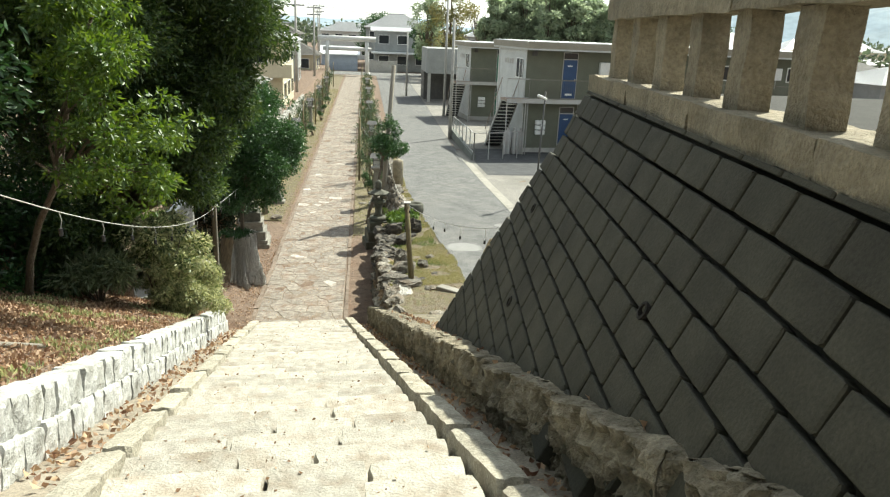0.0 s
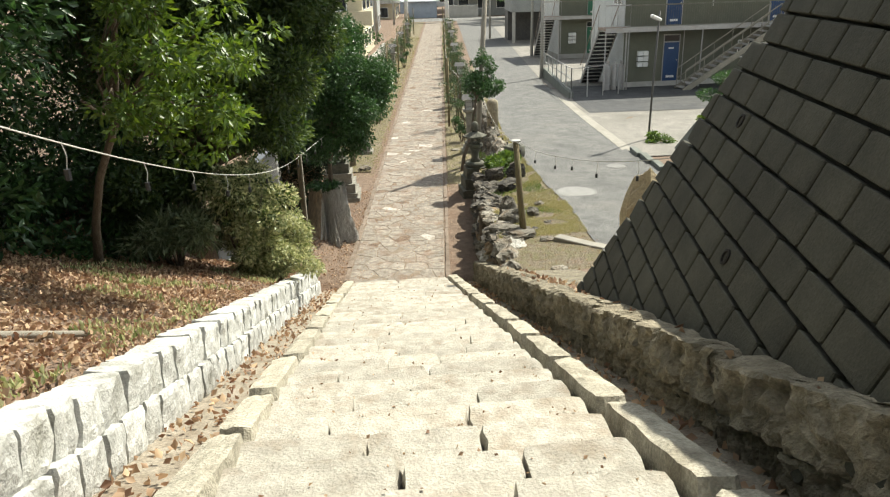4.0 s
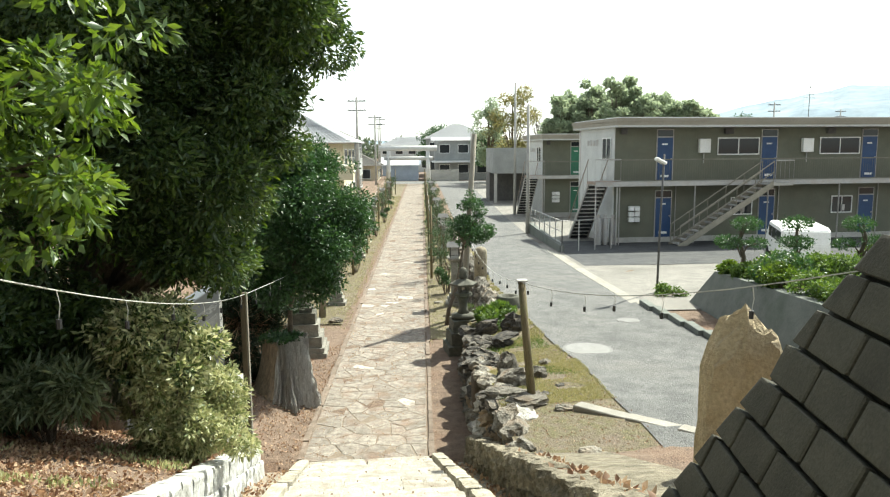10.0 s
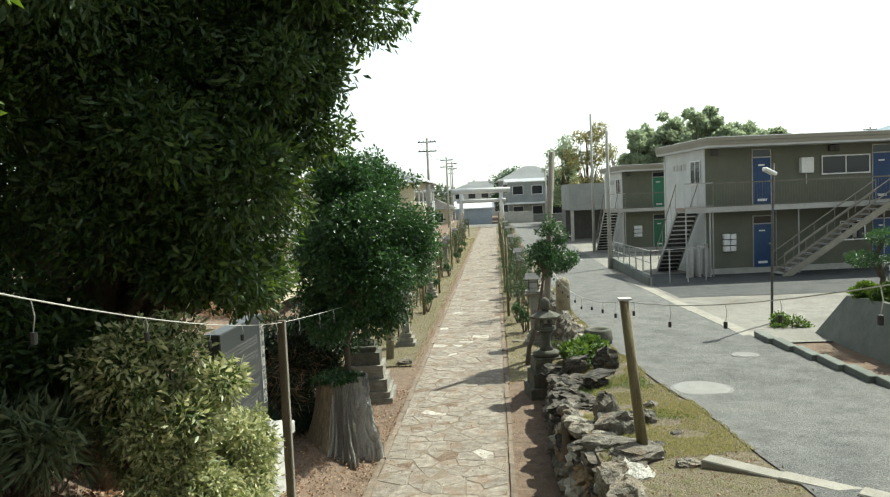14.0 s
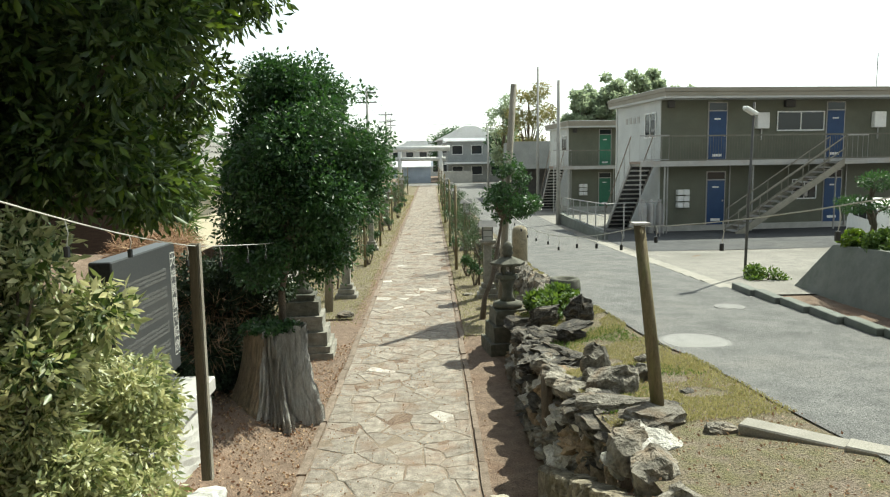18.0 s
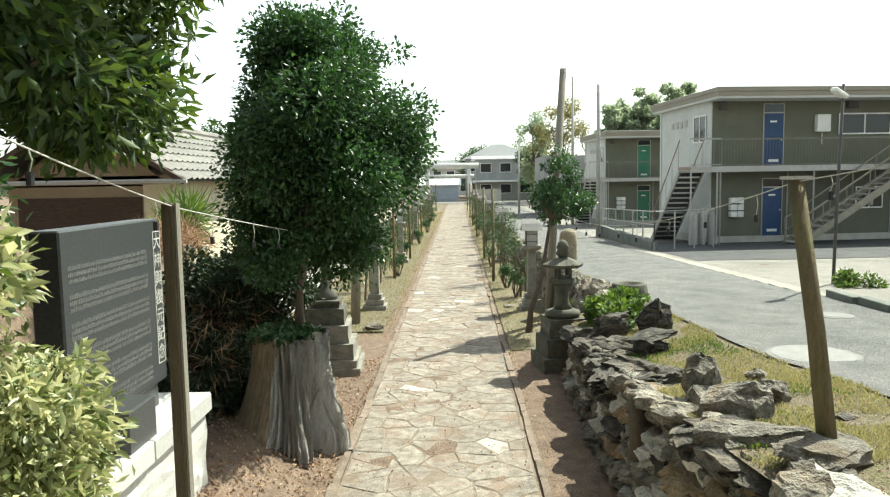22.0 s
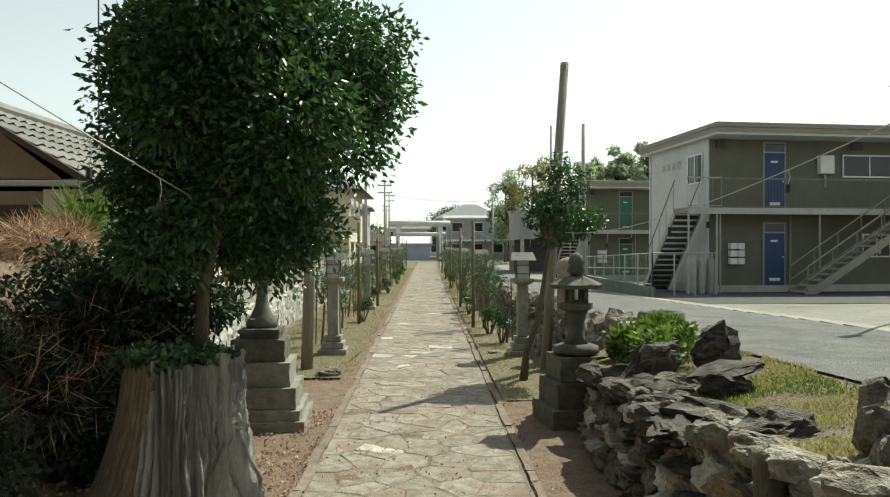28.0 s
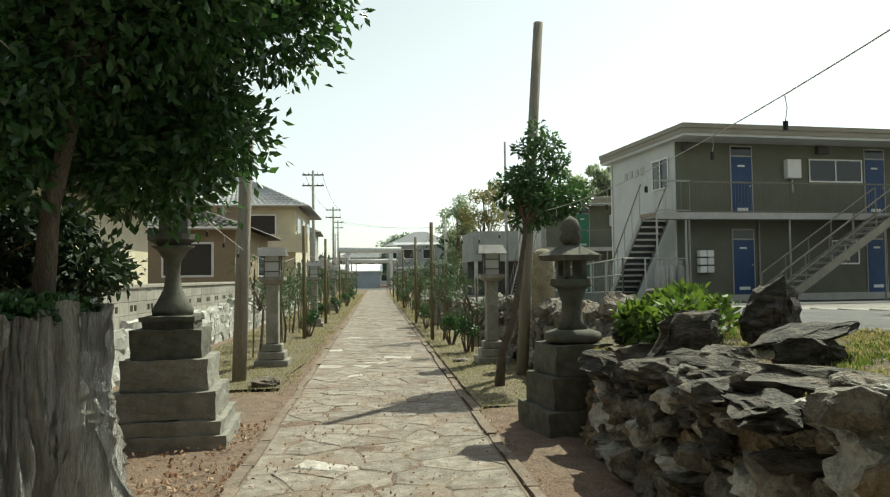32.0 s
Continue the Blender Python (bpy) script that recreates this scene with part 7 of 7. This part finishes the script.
for k, (h, v) in enumerate(((5.29, 2.57), (2.83, 1.58), (1.9, 2.25))):
    o = part("drain_hole", lathe([(0.042, -0.02), (0.05, 0.0), (0.05, 0.02), (0.034, 0.022), (0.03, -0.01), (0.005, -0.015)], 14), M_DRAIN, wall_block, "dark round drain outlet", m=WALL_M @ pose(h, v, 0.015))
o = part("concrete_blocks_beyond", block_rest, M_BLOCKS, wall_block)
o["kind"] = "stuff"

# flagstones of the path: cells round scattered centres
def clip(poly, p, q, gap):
    """The part of a polygon nearer to p than to q."""
    n = (q - p).normalized()
    k = n.dot((p + q) / 2) - gap
    out = []
    for i, a in enumerate(poly):
        b = poly[(i + 1) % len(poly)]
        da, db = n.dot(a) - k, n.dot(b) - k
        if da <= 0:
            out.append(a)
        if da * db < 0:
            out.append(a.lerp(b, da / (da - db)))
    return out


def flag(poly, lift, tilt):
    """A flat worn stone from its outline."""
    bm = bmesh.new()
    c = sum(poly, Vector((0, 0))) / len(poly)
    ring0, ring1, ring2 = [], [], []
    for q in poly:
        z = lift + tilt[0] * (q.x - c.x) + tilt[1] * (q.y - c.y)
        ring0.append(bm.verts.new((*q, -0.05)))
        ring1.append(bm.verts.new((*q, -0.004 + z)))
        i = c + (q - c) * (1 - 0.016 / max(0.06, (q - c).length))
        ring2.append(bm.verts.new((*i, 0.003 + z)))
    n = len(poly)
    for k in range(n):
        j = (k + 1) % n
        bm.faces.new((ring0[k], ring0[j], ring1[j], ring1[k]))
        bm.faces.new((ring1[k], ring1[j], ring2[j], ring2[k]))
    bm.faces.new(ring2)
    return bm


pavement = thing("pavement", "path of irregular brown flagstones worn flat", "path", kind="structure")
frng = random.Random(23)
cols, pitch = 5, 0.36
rows_n = int(88.6 / pitch)
seeds = {}
for j in range(-1, rows_n + 1):
    for i in range(-1, cols + 1):
        seeds[i, j] = Vector((-2.2 + 0.392 * (i + 0.5) + frng.uniform(-0.19, 0.19) + (0.19 if j % 2 else 0), 11.7 + pitch * (j + 0.5) + frng.uniform(-0.17, 0.17)))
far_flags = bmesh.new()
count = 0
for j in range(rows_n):
    for i in range(-1, cols + 1):
        p = seeds[i, j]
        if not -2.2 < p.x < -0.26:
            continue
        y0, y1 = 11.68, 100.6
        poly = [Vector((-2.19, max(y0, p.y - 1))), Vector((-0.27, max(y0, p.y - 1))), Vector((-0.27, min(y1, p.y + 1))), Vector((-2.19, min(y1, p.y + 1)))]
        for dj in (-2, -1, 0, 1, 2):
            for di in (-2, -1, 0, 1, 2):
                q = seeds.get((i + di, j + dj))
                if q is not None and (di or dj) and -2.2 < q.x < -0.26:
                    poly = clip(poly, p, q, 0.004)
        fine = []
        for k, a in enumerate(poly):
            b = poly[(k + 1) % len(poly)]
            if (b - a).length < 0.012:
                continue
            fine.append(a)
            if (b - a).length > 0.12 and -2.15 < a.x < -0.3:
                m = a.lerp(b, frng.uniform(0.4, 0.6))
                fine.append(m + (p - m).normalized() * frng.uniform(-0.002, 0.016))
        if len(fine) < 3:
            continue
        bm = flag(fine, frng.uniform(-0.004, 0.005), (frng.uniform(-0.018, 0.018), frng.uniform(-0.018, 0.018)))
        if count < 300:
            part("flagstone", bm, M_FLAGP if frng.random() < 0.04 else M_FLAG, pavement)
            count += 1
        else:
            me = bpy.data.meshes.new("t")
            bm.to_mesh(me)
            bm.free()
            far_flags.from_mesh(me)
            bpy.data.meshes.remove(me)
rest = part("flagstones_beyond", far_flags, M_FLAGS, pavement)
rest["kind"] = "stuff"
edging(-2.24, "kerb_path_left")
edging(-0.2, "kerb_path_right")


# dry stone wall of field rocks beside the path
dry = thing("wall_rocks", "rough wall of piled grey field rocks beside the path", "wall", kind="structure")
wr = random.Random(19)


def wall_line(y):
    return interp(y, (9.6, 11, 13, 15.6, 17.6), (0.72, 0.56, 0.5, 0.52, 0.66))


def wall_top(y):
    return interp(y, (10, 10.5, 12.4, 13.3, 15, 17, 17.6), (1.3, 1.22, 1.03, 0.94, 0.79, 0.68, 0.62))


y = 10.2
while y < 17.55:
    top = wall_top(y) - 0.1
    z = -0.06 if y > 11.5 else max(-0.05, (11.5 - y) * 0.3)
    row = 0
    while z < top - 0.03:
        h = wr.uniform(0.15, 0.27)
        ln = wr.uniform(0.24, 0.42)
        kind = wr.choice((rock_meshes, rock_meshes, dark_rocks, pale_rocks, ochre_rocks))
        piece("rock", wr.choice(kind), dry, pose(wall_line(y) + 0.15 + 0.04 * row + wr.uniform(-0.04, 0.03), y + wr.uniform(-0.08, 0.08), z, wr.uniform(-12, 12), wr.uniform(-10, 10), wr.choice((0, 90, 180, 270)) + wr.uniform(-18, 18)) @ Matrix.Diagonal((0.4, ln * 1.12, h * 1.12, 1)))
        if wr.random() < 0.5:
            piece("rock", wr.choice(rock_meshes), dry, pose(wall_line(y) + 0.05 + 0.04 * row, y + 0.14, z + h * 0.7, wr.uniform(-20, 20), wr.uniform(-20, 20), wr.uniform(0, 360)) @ Matrix.Diagonal((0.14, 0.16, 0.12, 1)))
        z += h * 0.9
        row += 1
    y += 0.27
# fill behind the face, and flat slabs laid on top
y = 10.3
while y < 17.3:
    for off in (0.42, 0.7):
        piece("rock", wr.choice(rock_meshes + dark_rocks), dry, pose(wall_line(y) + off + wr.uniform(-0.06, 0.06), y, wall_top(y) - 0.36, wr.uniform(-15, 15), wr.uniform(-15, 15), wr.uniform(0, 360)) @ Matrix.Diagonal((0.4, 0.42, wr.uniform(0.26, 0.4), 1)))
    y += 0.33
y = 10.35
while y < 17.0:
    ln = wr.uniform(0.45, 0.95)
    if wr.random() < 0.7:
        piece("cap_slab", wr.choice(dark_rocks), dry, pose(wall_line(y) + 0.2 + wr.uniform(-0.06, 0.08), y + ln / 2, wall_top(y + ln / 2) - 0.13, wr.uniform(-6, 6), wr.uniform(-10, 8), wr.uniform(-25, 25)) @ Matrix.Diagonal((wr.uniform(0.28, 0.4), ln * 0.95, wr.uniform(0.14, 0.24), 1)))
    else:
        piece("cap_slab", wr.choice(rock_meshes), dry, pose(wall_line(y) + 0.2, y + ln / 2, wall_top(y) - 0.13, 0, 0, wr.uniform(0, 90)) @ Matrix.Diagonal((0.28, 0.34, 0.2, 1)))
    y += ln * 0.86
# broad bedded slabs at the end by the lantern
for x, y, z, sx, sy, sz, rx, ry, rz, k in ((0.98, 14.3, 0.76, 0.4, 1.0, 0.22, 2, 8, 28, 0), (0.74, 15.9, 0.68, 0.34, 0.8, 0.2, -4, -12, 10, 1), (0.9, 15.45, 0.8, 0.22, 0.52, 0.12, 4, -10, 24, 2), (0.82, 16.35, 0.62, 0.4, 0.5, 0.3, 0, 8, 50, 3), (0.72, 14.9, 0.62, 0.34, 0.4, 0.3, 0, 0, 20, 4)):
    piece("cap_slab", dark_rocks[k], dry, pose(x, y, z, rx, ry, rz) @ Matrix.Diagonal((sx, sy, sz, 1)))

# low retaining wall further along, between path and lane
low = thing("wall_lane", "low dark stone retaining wall between path and lane", "wall", kind="structure")
y = 18.4
while y < 52:
    top = max(0.15, road_z(y))
    z, row = -0.08, 0
    while z < top - 0.05:
        h = wr.uniform(0.22, 0.34)
        piece("stone", rock_meshes[wr.randrange(9)], low, pose(1.22 + 0.05 * row, y + wr.uniform(-0.1, 0.1), z, wr.uniform(-6, 6), wr.uniform(-8, 8), wr.uniform(-15, 15)) @ Matrix.Diagonal((0.3, wr.uniform(0.42, 0.6), h * 1.3, 1)))
        z += h * 0.9
        row += 1
    y += 0.45

# stone wall with a block fence in front of the houses
sw = thing("wall_houses", "pale random stone retaining wall in front of the houses", "wall", kind="structure")
part("core", abox(-5.2, -4.82, 20.4, 60, -0.1, 0.72), M_CONC, sw)
pal = [mesh_of(rock(1, 1, 1, 70 + i, 2, 0.22, 0.7), "stone", M_WHITEST2) for i in range(5)]
n_st = 0
y = 20.5
while y < 60:
    z = -0.08
    while z < 0.62:
        h = wr.uniform(0.22, 0.34)
        if n_st < 290:
            piece("stone", pal[wr.randrange(5)], sw, pose(-4.86, y + wr.uniform(-0.08, 0.08), z, wr.uniform(-8, 8), wr.uniform(-6, 6), wr.uniform(-10, 10)) @ Matrix.Diagonal((0.24, wr.uniform(0.36, 0.5), h * 1.25, 1)))
            n_st += 1
        z += h * 0.9
    y += 0.38
bf = thing("wall_block_fence", "grey concrete block fence with pierced blocks on the stone wall", "wall", kind="structure")
for k in range(56):
    y0 = 21.0 + k * 0.41
    for rw in range(3):
        bm = bmesh.new()
        z0 = 0.724 + rw * 0.2
        if rw == 1 and k % 2:
            box(bm, -5.05, -4.93, y0, y0 + 0.4, z0, z0 + 0.05)
            box(bm, -5.05, -4.93, y0, y0 + 0.4, z0 + 0.145, z0 + 0.195)
            for q in (0.0, 0.175, 0.35):
                box(bm, -5.05, -4.93, y0 + q, y0 + q + 0.05, z0 + 0.05, z0 + 0.145)
        else:
            box(bm, -5.05, -4.93, y0, y0 + 0.4, z0, z0 + 0.195, 0.004)
        part("block", bm, M_SLAB, bf)
part("coping", abox(-5.08, -4.9, 21.0, 21.0 + 56 * 0.41, 1.325, 1.39, 0.01), M_SLAB, bf)

# the plan brought to metres
for ob in scene.objects:
    if ob.parent is None and ob not in (cam, sun):
        ob.matrix_basis = Matrix.Scale(UNIT, 4) @ ob.matrix_basis
